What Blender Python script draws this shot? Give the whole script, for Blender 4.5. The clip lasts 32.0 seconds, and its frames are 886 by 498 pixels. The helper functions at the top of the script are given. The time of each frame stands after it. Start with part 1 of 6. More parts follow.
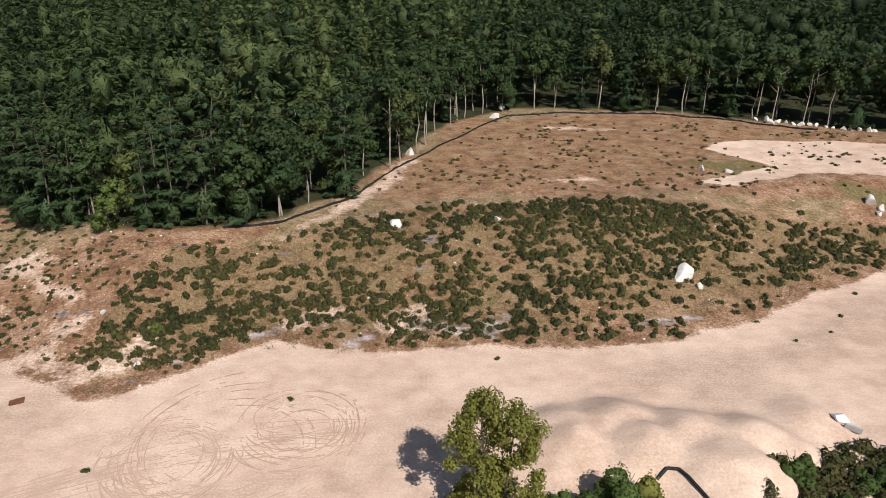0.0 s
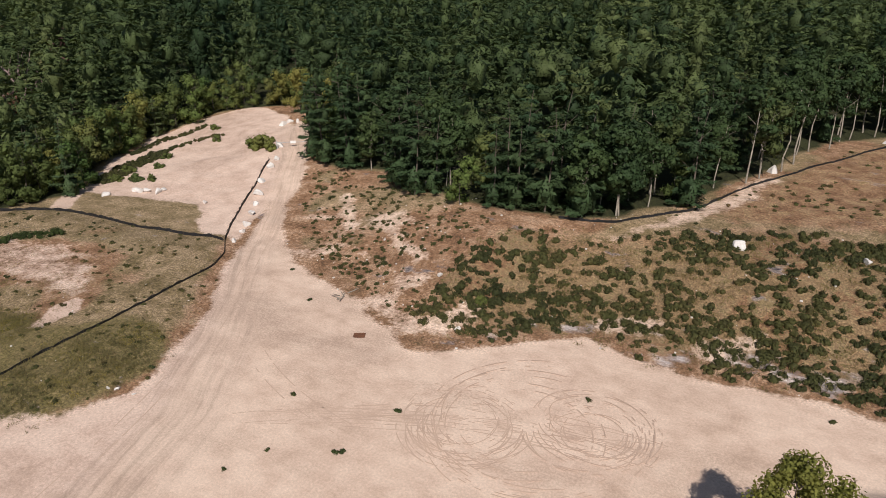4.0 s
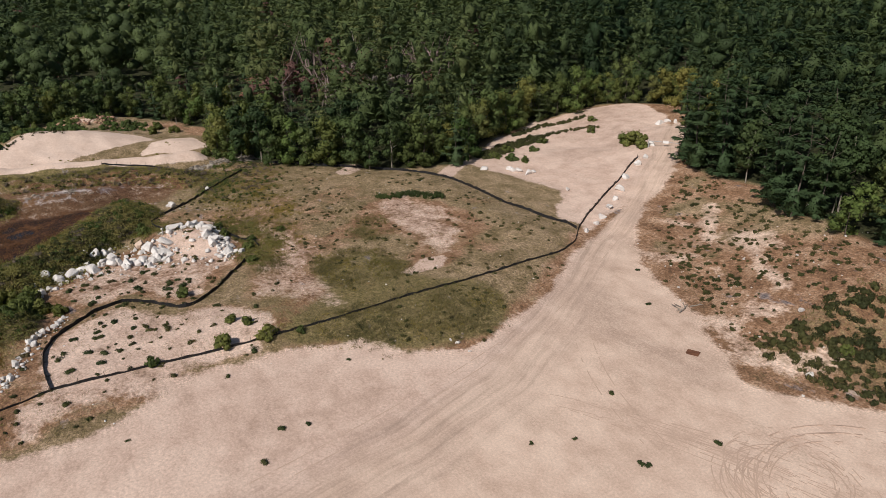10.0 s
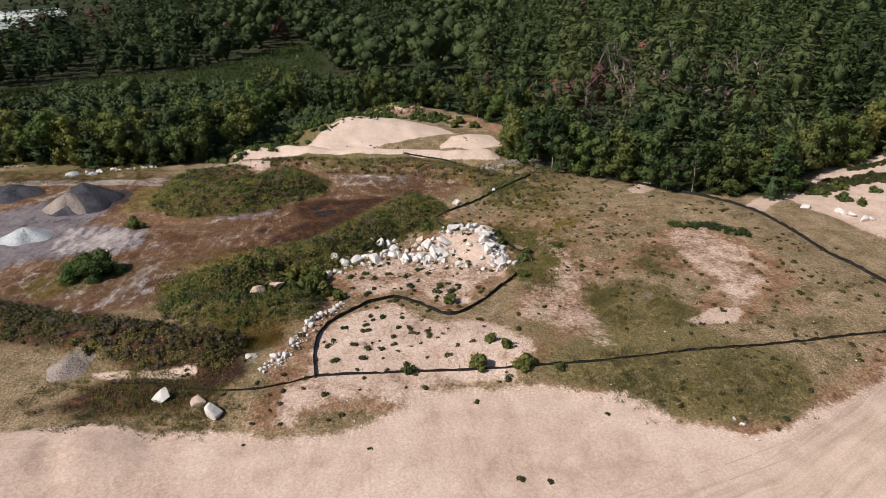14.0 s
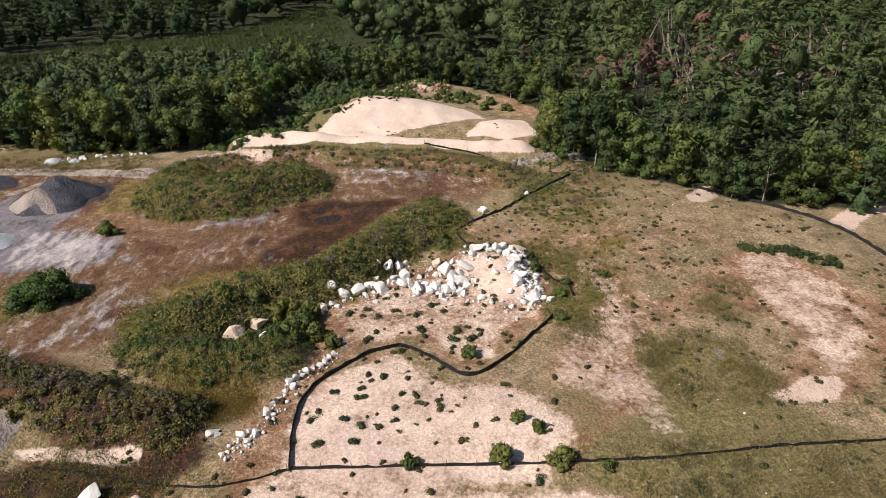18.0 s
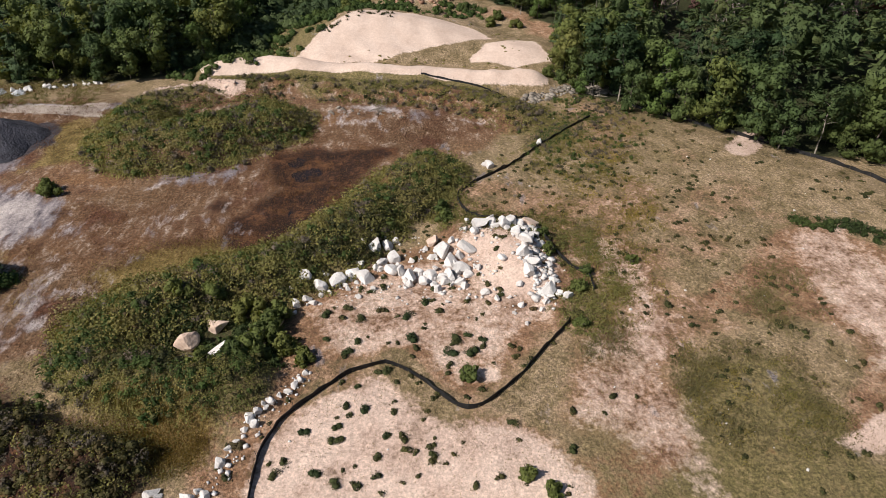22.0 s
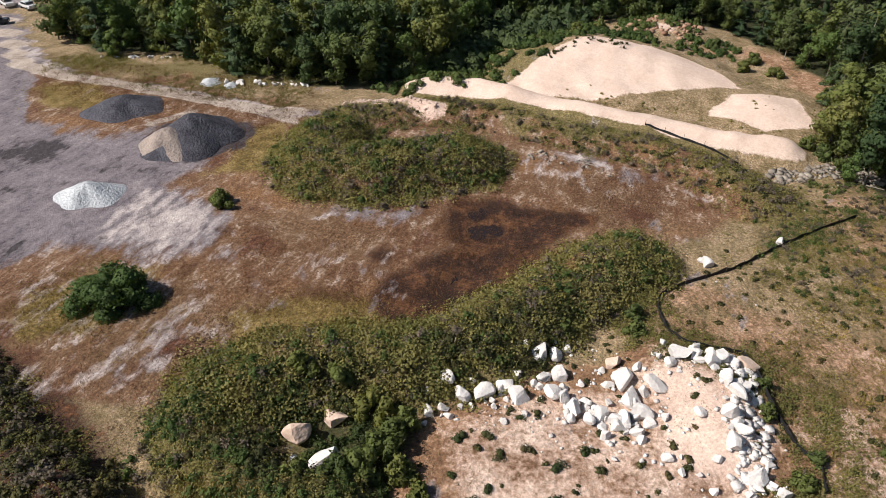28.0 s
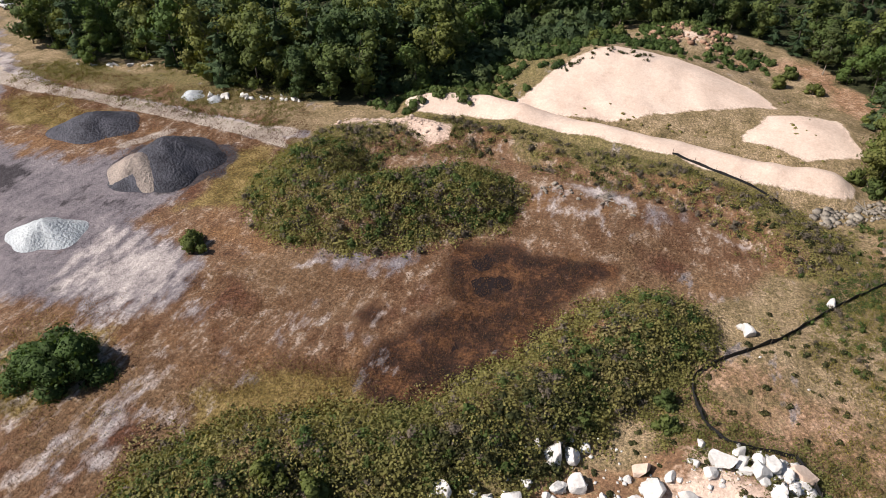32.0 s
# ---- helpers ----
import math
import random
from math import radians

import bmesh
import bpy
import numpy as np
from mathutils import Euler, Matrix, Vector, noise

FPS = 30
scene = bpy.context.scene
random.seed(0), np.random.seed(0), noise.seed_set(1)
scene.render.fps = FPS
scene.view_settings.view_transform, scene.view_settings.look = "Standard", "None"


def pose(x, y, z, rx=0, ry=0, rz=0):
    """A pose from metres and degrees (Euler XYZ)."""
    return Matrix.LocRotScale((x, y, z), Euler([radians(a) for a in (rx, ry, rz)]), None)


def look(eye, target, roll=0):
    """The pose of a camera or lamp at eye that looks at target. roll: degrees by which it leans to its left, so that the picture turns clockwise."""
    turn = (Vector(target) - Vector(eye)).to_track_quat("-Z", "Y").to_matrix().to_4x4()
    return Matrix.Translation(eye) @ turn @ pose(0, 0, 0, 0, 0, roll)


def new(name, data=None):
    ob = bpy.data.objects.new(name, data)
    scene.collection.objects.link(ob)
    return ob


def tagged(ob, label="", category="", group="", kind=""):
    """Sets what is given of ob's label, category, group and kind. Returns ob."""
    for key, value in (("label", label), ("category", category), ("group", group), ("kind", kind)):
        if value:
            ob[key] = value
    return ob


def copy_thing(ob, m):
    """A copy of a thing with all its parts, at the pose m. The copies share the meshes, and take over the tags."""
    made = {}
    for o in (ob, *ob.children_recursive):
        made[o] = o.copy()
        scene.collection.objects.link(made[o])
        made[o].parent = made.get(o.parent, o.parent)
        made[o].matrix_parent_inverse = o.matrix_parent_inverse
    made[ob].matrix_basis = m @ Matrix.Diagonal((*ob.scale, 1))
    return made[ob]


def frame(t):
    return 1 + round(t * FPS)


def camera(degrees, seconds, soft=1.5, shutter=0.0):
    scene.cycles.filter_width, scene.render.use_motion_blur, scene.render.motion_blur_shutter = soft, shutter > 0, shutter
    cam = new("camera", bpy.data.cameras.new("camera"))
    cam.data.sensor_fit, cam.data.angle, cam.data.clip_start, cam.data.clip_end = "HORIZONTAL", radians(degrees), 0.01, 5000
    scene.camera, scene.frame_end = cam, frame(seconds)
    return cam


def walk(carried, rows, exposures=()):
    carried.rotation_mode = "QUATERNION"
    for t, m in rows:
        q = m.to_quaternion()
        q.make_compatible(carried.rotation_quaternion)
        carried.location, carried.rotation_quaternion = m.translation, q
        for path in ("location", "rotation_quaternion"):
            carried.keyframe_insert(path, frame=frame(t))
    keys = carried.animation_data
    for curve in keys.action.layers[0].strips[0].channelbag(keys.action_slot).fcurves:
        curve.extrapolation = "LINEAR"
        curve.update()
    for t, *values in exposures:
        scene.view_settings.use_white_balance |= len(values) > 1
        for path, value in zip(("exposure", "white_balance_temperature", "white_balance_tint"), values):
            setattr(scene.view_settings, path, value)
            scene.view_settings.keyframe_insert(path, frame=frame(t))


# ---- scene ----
# ---- camera ----
cam = camera(64.52, 32.0, soft=0.8)


def aim(x, y, z, yaw, pitch, roll):
    """A camera pose from its place, its turn to the left of +y, its tilt and its roll, in degrees."""
    return pose(x, y, z, 90 + pitch, 0, yaw) @ pose(0, 0, 0, 0, 0, roll)


FLIGHT = [
    (0.0, 0.00, 0.00, 40.00, 1.40, -22.62, -0.05),
    (0.5, 0.03, 0.22, 39.91, 7.44, -22.63, -0.06),
    (1.0, 0.11, 0.46, 39.77, 12.93, -22.62, -0.08),
    (1.5, 0.16, 0.66, 39.66, 16.46, -22.58, -0.09),
    (2.0, 0.18, 0.78, 39.63, 18.78, -22.58, -0.07),
    (2.5, 0.18, 0.87, 39.64, 21.16, -22.63, -0.01),
    (3.0, 0.13, 0.97, 39.66, 23.69, -22.66, 0.05),
    (3.5, 0.08, 1.07, 39.67, 26.77, -22.71, 0.07),
    (4.0, 0.04, 1.14, 39.65, 30.14, -22.73, 0.06),
    (4.5, 0.01, 1.17, 39.59, 33.54, -22.72, 0.05),
    (6.5, 0.26, 1.44, 39.93, 45.11, -23.01, -0.27),
    (7.0, 0.33, 1.47, 39.93, 46.99, -23.03, -0.27),
    (7.5, 0.35, 1.49, 39.87, 48.88, -23.01, -0.27),
    (8.0, 0.35, 1.49, 39.80, 50.87, -23.01, -0.27),
    (8.5, 0.33, 1.49, 39.70, 53.14, -22.95, -0.29),
    (9.0, 0.31, 1.51, 39.62, 55.65, -22.93, -0.32),
    (9.5, 0.28, 1.54, 39.56, 58.15, -22.92, -0.33),
    (10.0, 0.24, 1.55, 39.55, 60.62, -22.96, -0.36),
    (10.5, 0.18, 1.58, 39.58, 63.18, -23.03, -0.42),
    (11.0, -0.03, 1.65, 39.59, 65.79, -23.02, -0.45),
    (11.5, -0.55, 1.82, 39.61, 69.06, -23.01, -0.46),
    (12.0, -1.42, 2.13, 39.66, 72.47, -23.03, -0.50),
    (12.5, -2.60, 2.58, 39.67, 75.91, -22.99, -0.53),
    (13.0, -4.03, 3.06, 39.68, 79.39, -22.96, -0.54),
    (13.5, -5.65, 3.54, 39.74, 82.81, -22.96, -0.52),
    (14.0, -7.50, 4.08, 39.80, 84.90, -22.96, -0.52),
    (14.5, -9.53, 4.63, 39.85, 85.16, -23.02, -0.55),
    (16.5, -18.97, 6.06, 39.90, 87.64, -23.13, -0.39),
    (17.0, -21.50, 6.33, 39.92, 87.64, -23.23, -0.41),
    (17.5, -23.94, 6.53, 39.89, 87.59, -23.77, -0.35),
    (18.0, -26.23, 6.70, 39.92, 87.54, -25.99, -0.25),
    (18.5, -28.44, 6.90, 40.05, 87.59, -28.92, -0.19),
    (19.0, -30.64, 7.08, 40.19, 87.59, -31.22, -0.12),
    (19.5, -32.79, 7.25, 40.33, 87.57, -32.87, -0.07),
    (20.0, -34.82, 7.47, 40.56, 87.64, -33.96, -0.10),
    (20.5, -36.72, 7.69, 40.85, 87.81, -34.53, -0.18),
    (21.0, -38.60, 7.81, 41.03, 87.77, -34.55, -0.16),
    (21.5, -40.50, 7.88, 41.08, 87.74, -34.57, -0.09),
    (22.0, -42.40, 7.95, 41.12, 87.78, -34.56, -0.02),
    (22.5, -44.28, 7.98, 41.15, 88.34, -34.58, 0.02),
    (23.0, -46.10, 8.00, 41.13, 91.29, -34.58, 0.07),
    (23.5, -47.79, 8.05, 41.08, 92.62, -34.56, 0.12),
    (24.0, -49.35, 8.12, 41.09, 92.65, -34.60, 0.17),
    (24.5, -50.84, 8.24, 41.16, 92.72, -34.70, 0.20),
    (26.5, -55.54, 8.22, 40.90, 96.45, -34.68, 0.60),
    (27.0, -56.47, 8.12, 40.98, 99.89, -34.81, 0.52),
    (27.5, -57.37, 8.06, 40.98, 103.64, -34.86, 0.41),
    (28.0, -58.23, 8.02, 40.94, 106.89, -34.86, 0.32),
    (28.5, -59.17, 7.95, 40.92, 107.63, -34.92, 0.29),
    (29.0, -60.26, 7.75, 40.92, 107.62, -34.90, 0.32),
    (29.5, -61.52, 7.43, 40.94, 107.60, -35.00, 0.36),
    (30.0, -62.94, 7.08, 40.93, 107.60, -35.06, 0.39),
    (30.5, -64.49, 6.70, 40.90, 107.65, -35.07, 0.40),
    (31.0, -66.09, 6.26, 40.92, 107.65, -35.18, 0.43),
    (31.5, -67.70, 5.79, 40.94, 107.62, -35.36, 0.46),
    (32.0, -69.34, 5.34, 40.92, 107.67, -36.03, 0.49),
]
walk(cam, [(r[0], aim(*r[1:])) for r in FLIGHT], [(0, 0.24), (2, 0.17), (4, 0.04), (7, -0.08), (12.2, -0.12), (14.5, 0.19), (17, 0.44), (18.2, 0.42), (19.4, 0.24), (21, 0.24), (25, 0.33), (32, 0.5)])

# ---- light ----
SUN_FROM = Vector((0.47, -0.88, 0.0)).normalized()
SUN_UP = radians(44)
world = bpy.data.worlds.new("sky")
scene.world = world
world.use_nodes = True
wn = world.node_tree.nodes
sky = wn.new("ShaderNodeTexSky")
sky.sky_type = "NISHITA"
sky.sun_disc = False
sky.sun_elevation = SUN_UP
sky.sun_rotation = math.atan2(SUN_FROM.x, SUN_FROM.y)
world.node_tree.links.new(sky.outputs[0], wn["Background"].inputs[0])
wn["Background"].inputs[1].default_value = 0.055
sun_data = bpy.data.lights.new("sun", "SUN")
sun_data.energy = 4.6
sun_data.angle = radians(0.53)
sun_data.color = (1.0, 0.925, 0.855)
sun = new("sun", sun_data)
toward = Vector((SUN_FROM.x * math.cos(SUN_UP), SUN_FROM.y * math.cos(SUN_UP), math.sin(SUN_UP)))
sun.matrix_world = look(toward * 300, (0, 0, 0))


# ---- materials ----
class Nodes:
    """A short hand for building a node material."""

    def __init__(self, name):
        self.mat = bpy.data.materials.new(name)
        self.mat.use_nodes = True
        self.tree = self.mat.node_tree
        self.bsdf = self.tree.nodes["Principled BSDF"]
        self.bsdf.inputs["Specular IOR Level"].default_value = 0.25
        self.where = self.tree.nodes.new("ShaderNodeTexCoord").outputs["Object"]

    def link(self, a, b):
        self.tree.links.new(a, b)

    def noise(self, scale, detail=3.0, rough=0.55, stretch=None):
        n = self.tree.nodes.new("ShaderNodeTexNoise")
        n.inputs["Scale"].default_value = scale
        n.inputs["Detail"].default_value = detail
        n.inputs["Roughness"].default_value = rough
        src = self.where
        if stretch:
            m = self.tree.nodes.new("ShaderNodeMapping")
            m.inputs["Scale"].default_value = stretch
            self.link(src, m.inputs["Vector"])
            src = m.outputs[0]
        self.link(src, n.inputs["Vector"])
        return n.outputs["Fac"]

    def ramp(self, fac, stops):
        r = self.tree.nodes.new("ShaderNodeValToRGB")
        e = r.color_ramp.elements
        while len(e) < len(stops):
            e.new(0.5)
        for k, (at, col) in enumerate(stops):
            e[k].position = at
            e[k].color = (*col, 1) if len(col) == 3 else (col[0], col[0], col[0], 1)
        self.link(fac, r.inputs[0])
        return r.outputs[0]

    def mix(self, fac, a, b, mode="MIX"):
        m = self.tree.nodes.new("ShaderNodeMix")
        m.data_type, m.blend_type = "RGBA", mode
        for value, socket in ((fac, m.inputs[0]), (a, m.inputs[6]), (b, m.inputs[7])):
            if isinstance(value, (int, float)):
                socket.default_value = value
            elif isinstance(value, tuple):
                socket.default_value = (*value, 1)
            else:
                self.link(value, socket)
        return m.outputs[2]

    def math(self, op, a, b):
        m = self.tree.nodes.new("ShaderNodeMath")
        m.operation = op
        for value, socket in ((a, m.inputs[0]), (b, m.inputs[1])):
            if isinstance(value, (int, float)):
                socket.default_value = value
            else:
                self.link(value, socket)
        return m.outputs[0]

    def attr(self, name):
        a = self.tree.nodes.new("ShaderNodeAttribute")
        a.attribute_name = name
        return a

    def done(self, colour, rough=0.9, height=None, strength=0.3, dist=0.1):
        if isinstance(colour, tuple):
            self.bsdf.inputs["Base Color"].default_value = (*colour, 1)
        else:
            self.link(colour, self.bsdf.inputs["Base Color"])
        self.bsdf.inputs["Roughness"].default_value = rough
        if height is not None:
            b = self.tree.nodes.new("ShaderNodeBump")
            b.inputs["Strength"].default_value = strength
            b.inputs["Distance"].default_value = dist
            self.link(height, b.inputs["Height"])
            self.link(b.outputs[0], self.bsdf.inputs["Normal"])
        return self.mat


def speckled(name, dark, light, scale=1.0, rough=0.9, strength=0.4, dist=0.05):
    """A plain mineral or wooden surface with coarse stains and fine grain."""
    n = Nodes(name)
    big, fine = n.noise(0.5 * scale, 3), n.noise(6 * scale, 4)
    both = n.math("ADD", n.math("MULTIPLY", big, 0.6), n.math("MULTIPLY", fine, 0.4))
    return n.done(n.ramp(both, [(0.35, dark), (0.65, light)]), rough, fine, strength, dist)


def leafy(name, dark, light, odd, source="object", glow=0.25, cut=0.0, vary=0.24):
    """Foliage: each leaf clump and each plant has its own shade; some light passes through. cut: how fine the clumps break up into leaves, per metre."""
    n = Nodes(name)
    if source == "object":
        whole = n.tree.nodes.new("ShaderNodeObjectInfo").outputs["Random"]
    else:
        whole = n.attr("tint").outputs["Fac"]
    own = n.tree.nodes.new("ShaderNodeNewGeometry").outputs["Random Per Island"]
    base = n.ramp(whole, [(0.0, dark), (0.62, light), (0.9, tuple(0.7 * a + 0.3 * b for a, b in zip(light, odd))), (1.0, odd)])
    col = n.mix(1.0, base, n.ramp(own, [(0.0, (1 - vary,)), (1.0, (1 + vary,))]), "MULTIPLY")
    mat = n.done(col, 0.75)
    out = n.tree.nodes["Material Output"]
    trans = n.tree.nodes.new("ShaderNodeBsdfTranslucent")
    n.link(n.mix(1.0, col, (1.25, 1.2, 0.55), "MULTIPLY"), trans.inputs["Color"])
    m = n.tree.nodes.new("ShaderNodeMixShader")
    m.inputs[0].default_value = glow
    n.link(n.bsdf.outputs[0], m.inputs[1])
    n.link(trans.outputs[0], m.inputs[2])
    last = m.outputs[0]
    if cut:
        gap = n.tree.nodes.new("ShaderNodeBsdfTransparent")
        hole = n.ramp(n.noise(cut, 2.0, 0.6), [(0.43, (0.0,)), (0.44, (1.0,))])
        m2 = n.tree.nodes.new("ShaderNodeMixShader")
        n.link(hole, m2.inputs[0])
        n.link(gap.outputs[0], m2.inputs[1])
        n.link(last, m2.inputs[2])
        last = m2.outputs[0]
    n.link(last, out.inputs["Surface"])
    return mat


def ground_material():
    """Soil whose cover (sand, silt, sedge, grass, bare earth, moss) is told by the masks on the ground mesh."""
    n = Nodes("ground_soil")
    za, zb, zc, zd = n.attr("cover_a"), n.attr("cover_b"), n.attr("cover_c"), n.attr("cover_d")
    sa, sb, sc, sd = (n.tree.nodes.new("ShaderNodeSeparateColor") for _ in range(4))
    for z, s in ((za, sa), (zb, sb), (zc, sc), (zd, sd)):
        n.link(z.outputs["Color"], s.inputs[0])
    sand, silt, sedge = sa.outputs
    green, bare, dark = sb.outputs
    dark_floor, gravel, bright = sc.outputs
    white, ochre, wet = sd.outputs
    worn, trail, road = zd.outputs["Alpha"], za.outputs["Alpha"], zc.outputs["Alpha"]
    across = n.math("MULTIPLY", n.math("SUBTRACT", zb.outputs["Alpha"], 0.5), 40.0)
    lane = n.tree.nodes.new("ShaderNodeCombineXYZ")
    split = n.tree.nodes.new("ShaderNodeSeparateXYZ")
    n.link(n.where, split.inputs[0])
    n.link(n.math("ADD", across, n.math("MULTIPLY", n.noise(0.09, 2), 1.6)), lane.inputs[0])
    n.link(n.math("MULTIPLY", split.outputs[1], 0.05), lane.inputs[1])
    rut = n.tree.nodes.new("ShaderNodeTexNoise")
    rut.inputs["Scale"].default_value, rut.inputs["Detail"].default_value, rut.inputs["Roughness"].default_value = 1.1, 4.0, 0.7
    n.link(lane.outputs[0], rut.inputs["Vector"])
    rut = rut.outputs["Fac"]
    wide, mid, fine, grain = n.noise(0.05, 3), n.noise(0.35, 4), n.noise(1.9, 6, 0.68), n.noise(9, 4, 0.75)
    speck = n.noise(4.2, 5, 0.75)
    streak = n.noise(1.0, 5, 0.65, (0.4, 0.9, 1.0))
    both = n.math("ADD", n.math("MULTIPLY", mid, 0.5), n.math("MULTIPLY", fine, 0.5))
    ragged_edge = n.math("ADD", n.math("MULTIPLY", n.math("SUBTRACT", mid, 0.5), 0.9), n.math("MULTIPLY", n.math("SUBTRACT", fine, 0.5), 1.3))

    def over(col, mask, other, ragged=0.5, sharp=0.1):
        edge = n.math("ADD", mask, n.math("MULTIPLY", ragged_edge, ragged))
        return n.mix(n.ramp(edge, [(0.5 - sharp, (0.0,)), (0.5 + sharp, (1.0,))]), col, other)

    # dry grass over brown soil
    col = n.ramp(both, [(0.34, (0.1, 0.074, 0.036)), (0.46, (0.238, 0.17, 0.095)), (0.6, (0.44, 0.32, 0.21))])
    col = n.mix(n.ramp(grain, [(0.44, (0.0,)), (0.6, (0.7,))]), col, (0.1, 0.085, 0.036))
    soil = n.ramp(both, [(0.34, (0.11, 0.06, 0.034)), (0.48, (0.24, 0.135, 0.077)), (0.63, (0.45, 0.305, 0.21))])
    soil = n.mix(n.ramp(grain, [(0.3, (0.7,)), (0.44, (0.0,))]), soil, (0.13, 0.1, 0.055))
    col = over(col, bare, soil, 1.0, 0.2)
    lush = n.ramp(fine, [(0.3, (0.085, 0.073, 0.028)), (0.5, (0.155, 0.126, 0.052)), (0.68, (0.25, 0.188, 0.095))])
    lush = n.mix(n.ramp(mid, [(0.42, (0.0,)), (0.6, (0.6,))]), lush, (0.16, 0.125, 0.06))
    col = over(col, green, lush, 1.0, 0.2)
    reed = n.ramp(n.math("ADD", n.math("MULTIPLY", both, 0.6), n.math("MULTIPLY", streak, 0.4)), [(0.37, (0.06, 0.031, 0.019)), (0.46, (0.14, 0.073, 0.039)), (0.53, (0.2, 0.122, 0.074)), (0.59, (0.42, 0.33, 0.27))])
    reed = n.mix(n.ramp(wide, [(0.45, (0.0,)), (0.62, (0.7,))]), reed, n.ramp(fine, [(0.35, (0.1, 0.062, 0.032)), (0.65, (0.24, 0.15, 0.085))]))
    patch = n.noise(0.13, 3)
    reed = n.mix(n.ramp(patch, [(0.32, (0.85,)), (0.44, (0.0,))]), reed, n.ramp(fine, [(0.35, (0.05, 0.024, 0.016)), (0.65, (0.15, 0.06, 0.034))]))
    reed = n.mix(n.ramp(patch, [(0.56, (0.0,)), (0.66, (0.7,))]), reed, n.ramp(fine, [(0.35, (0.14, 0.07, 0.03)), (0.65, (0.28, 0.155, 0.075))]))
    col = over(col, sedge, reed, 0.7, 0.2)
    mud = n.ramp(fine, [(0.3, (0.012, 0.01, 0.01)), (0.55, (0.035, 0.026, 0.022)), (0.7, (0.11, 0.055, 0.028))])
    col = over(col, dark, mud, 0.8, 0.25)
    amber = n.ramp(both, [(0.36, (0.08, 0.06, 0.018)), (0.48, (0.165, 0.116, 0.038)), (0.6, (0.28, 0.2, 0.085))])
    col = over(col, ochre, amber, 1.2, 0.25)
    peat = n.ramp(both, [(0.38, (0.012, 0.008, 0.007)), (0.5, (0.045, 0.021, 0.013)), (0.62, (0.15, 0.07, 0.033))])
    col = over(col, wet, peat, 1.1, 0.25)
    swirl = n.math("ADD", n.math("MULTIPLY", both, 0.7), n.math("MULTIPLY", streak, 0.3))
    clay = n.ramp(swirl, [(0.38, (0.085, 0.073, 0.083)), (0.47, (0.165, 0.143, 0.156)), (0.56, (0.23, 0.2, 0.21)), (0.66, (0.36, 0.315, 0.31))])
    drift = n.math("ADD", n.math("MULTIPLY", n.math("SUBTRACT", n.noise(0.22, 5, 0.62, (0.5, 1.0, 1.0)), 0.5), 2.2), n.math("MULTIPLY", n.math("SUBTRACT", streak, 0.5), 1.6))
    col = n.mix(n.ramp(n.math("ADD", silt, n.math("MULTIPLY", drift, 0.8)), [(0.3, (0.0,)), (0.66, (1.0,))]), col, clay)
    chalk = n.ramp(swirl, [(0.38, (0.2, 0.17, 0.17)), (0.48, (0.37, 0.32, 0.31)), (0.6, (0.58, 0.51, 0.48))])
    col = n.mix(n.ramp(n.math("ADD", n.math("MULTIPLY", white, 0.86), drift), [(0.4, (0.0,)), (0.85, (1.0,))]), col, chalk)
    tar = n.ramp(fine, [(0.3, (0.025, 0.021, 0.024)), (0.7, (0.085, 0.073, 0.08))])
    col = n.mix(n.ramp(n.math("ADD", gravel, n.math("MULTIPLY", drift, 1.1)), [(0.5, (0.0,)), (0.8, (1.0,))]), col, tar)
    col = over(col, trail, n.ramp(swirl, [(0.38, (0.25, 0.2, 0.165)), (0.5, (0.4, 0.335, 0.285)), (0.62, (0.52, 0.44, 0.38))]), 0.35, 0.12)
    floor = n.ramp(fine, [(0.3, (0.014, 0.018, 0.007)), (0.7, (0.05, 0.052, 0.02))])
    col = over(col, dark_floor, floor, 0.5, 0.2)
    blend = n.math("ADD", n.math("MULTIPLY", wide, 0.4), n.math("ADD", n.math("MULTIPLY", mid, 0.4), n.math("MULTIPLY", streak, 0.2)))
    beach = n.ramp(blend, [(0.37, (0.45, 0.326, 0.25)), (0.47, (0.57, 0.424, 0.336)), (0.57, (0.66, 0.51, 0.41))])
    damp = n.noise(0.16, 5, 0.62, (0.55, 1.0, 1.0))
    beach = n.mix(n.ramp(damp, [(0.34, (0.4,)), (0.47, (0.0,))]), beach, n.ramp(speck, [(0.35, (0.34, 0.245, 0.185)), (0.62, (0.5, 0.37, 0.29))]))
    beach = n.mix(n.ramp(fine, [(0.28, (0.22,)), (0.37, (0.0,))]), beach, (0.42, 0.3, 0.225))
    trod = n.math("MULTIPLY", worn, n.ramp(n.math("ADD", n.math("MULTIPLY", streak, 0.5), n.math("MULTIPLY", both, 0.5)), [(0.4, (0.9,)), (0.6, (0.5,))]))
    beach = n.mix(trod, beach, n.ramp(speck, [(0.35, (0.3, 0.215, 0.165)), (0.62, (0.45, 0.33, 0.26))]))
    lanes = n.ramp(rut, [(0.36, (0.36, 0.27, 0.212)), (0.5, (0.47, 0.35, 0.28)), (0.62, (0.57, 0.43, 0.345))])
    beach = n.mix(n.math("MULTIPLY", road, n.ramp(n.math("ADD", n.math("MULTIPLY", rut, 0.6), n.math("MULTIPLY", mid, 0.4)), [(0.36, (0.8,)), (0.6, (0.2,))])), beach, lanes)
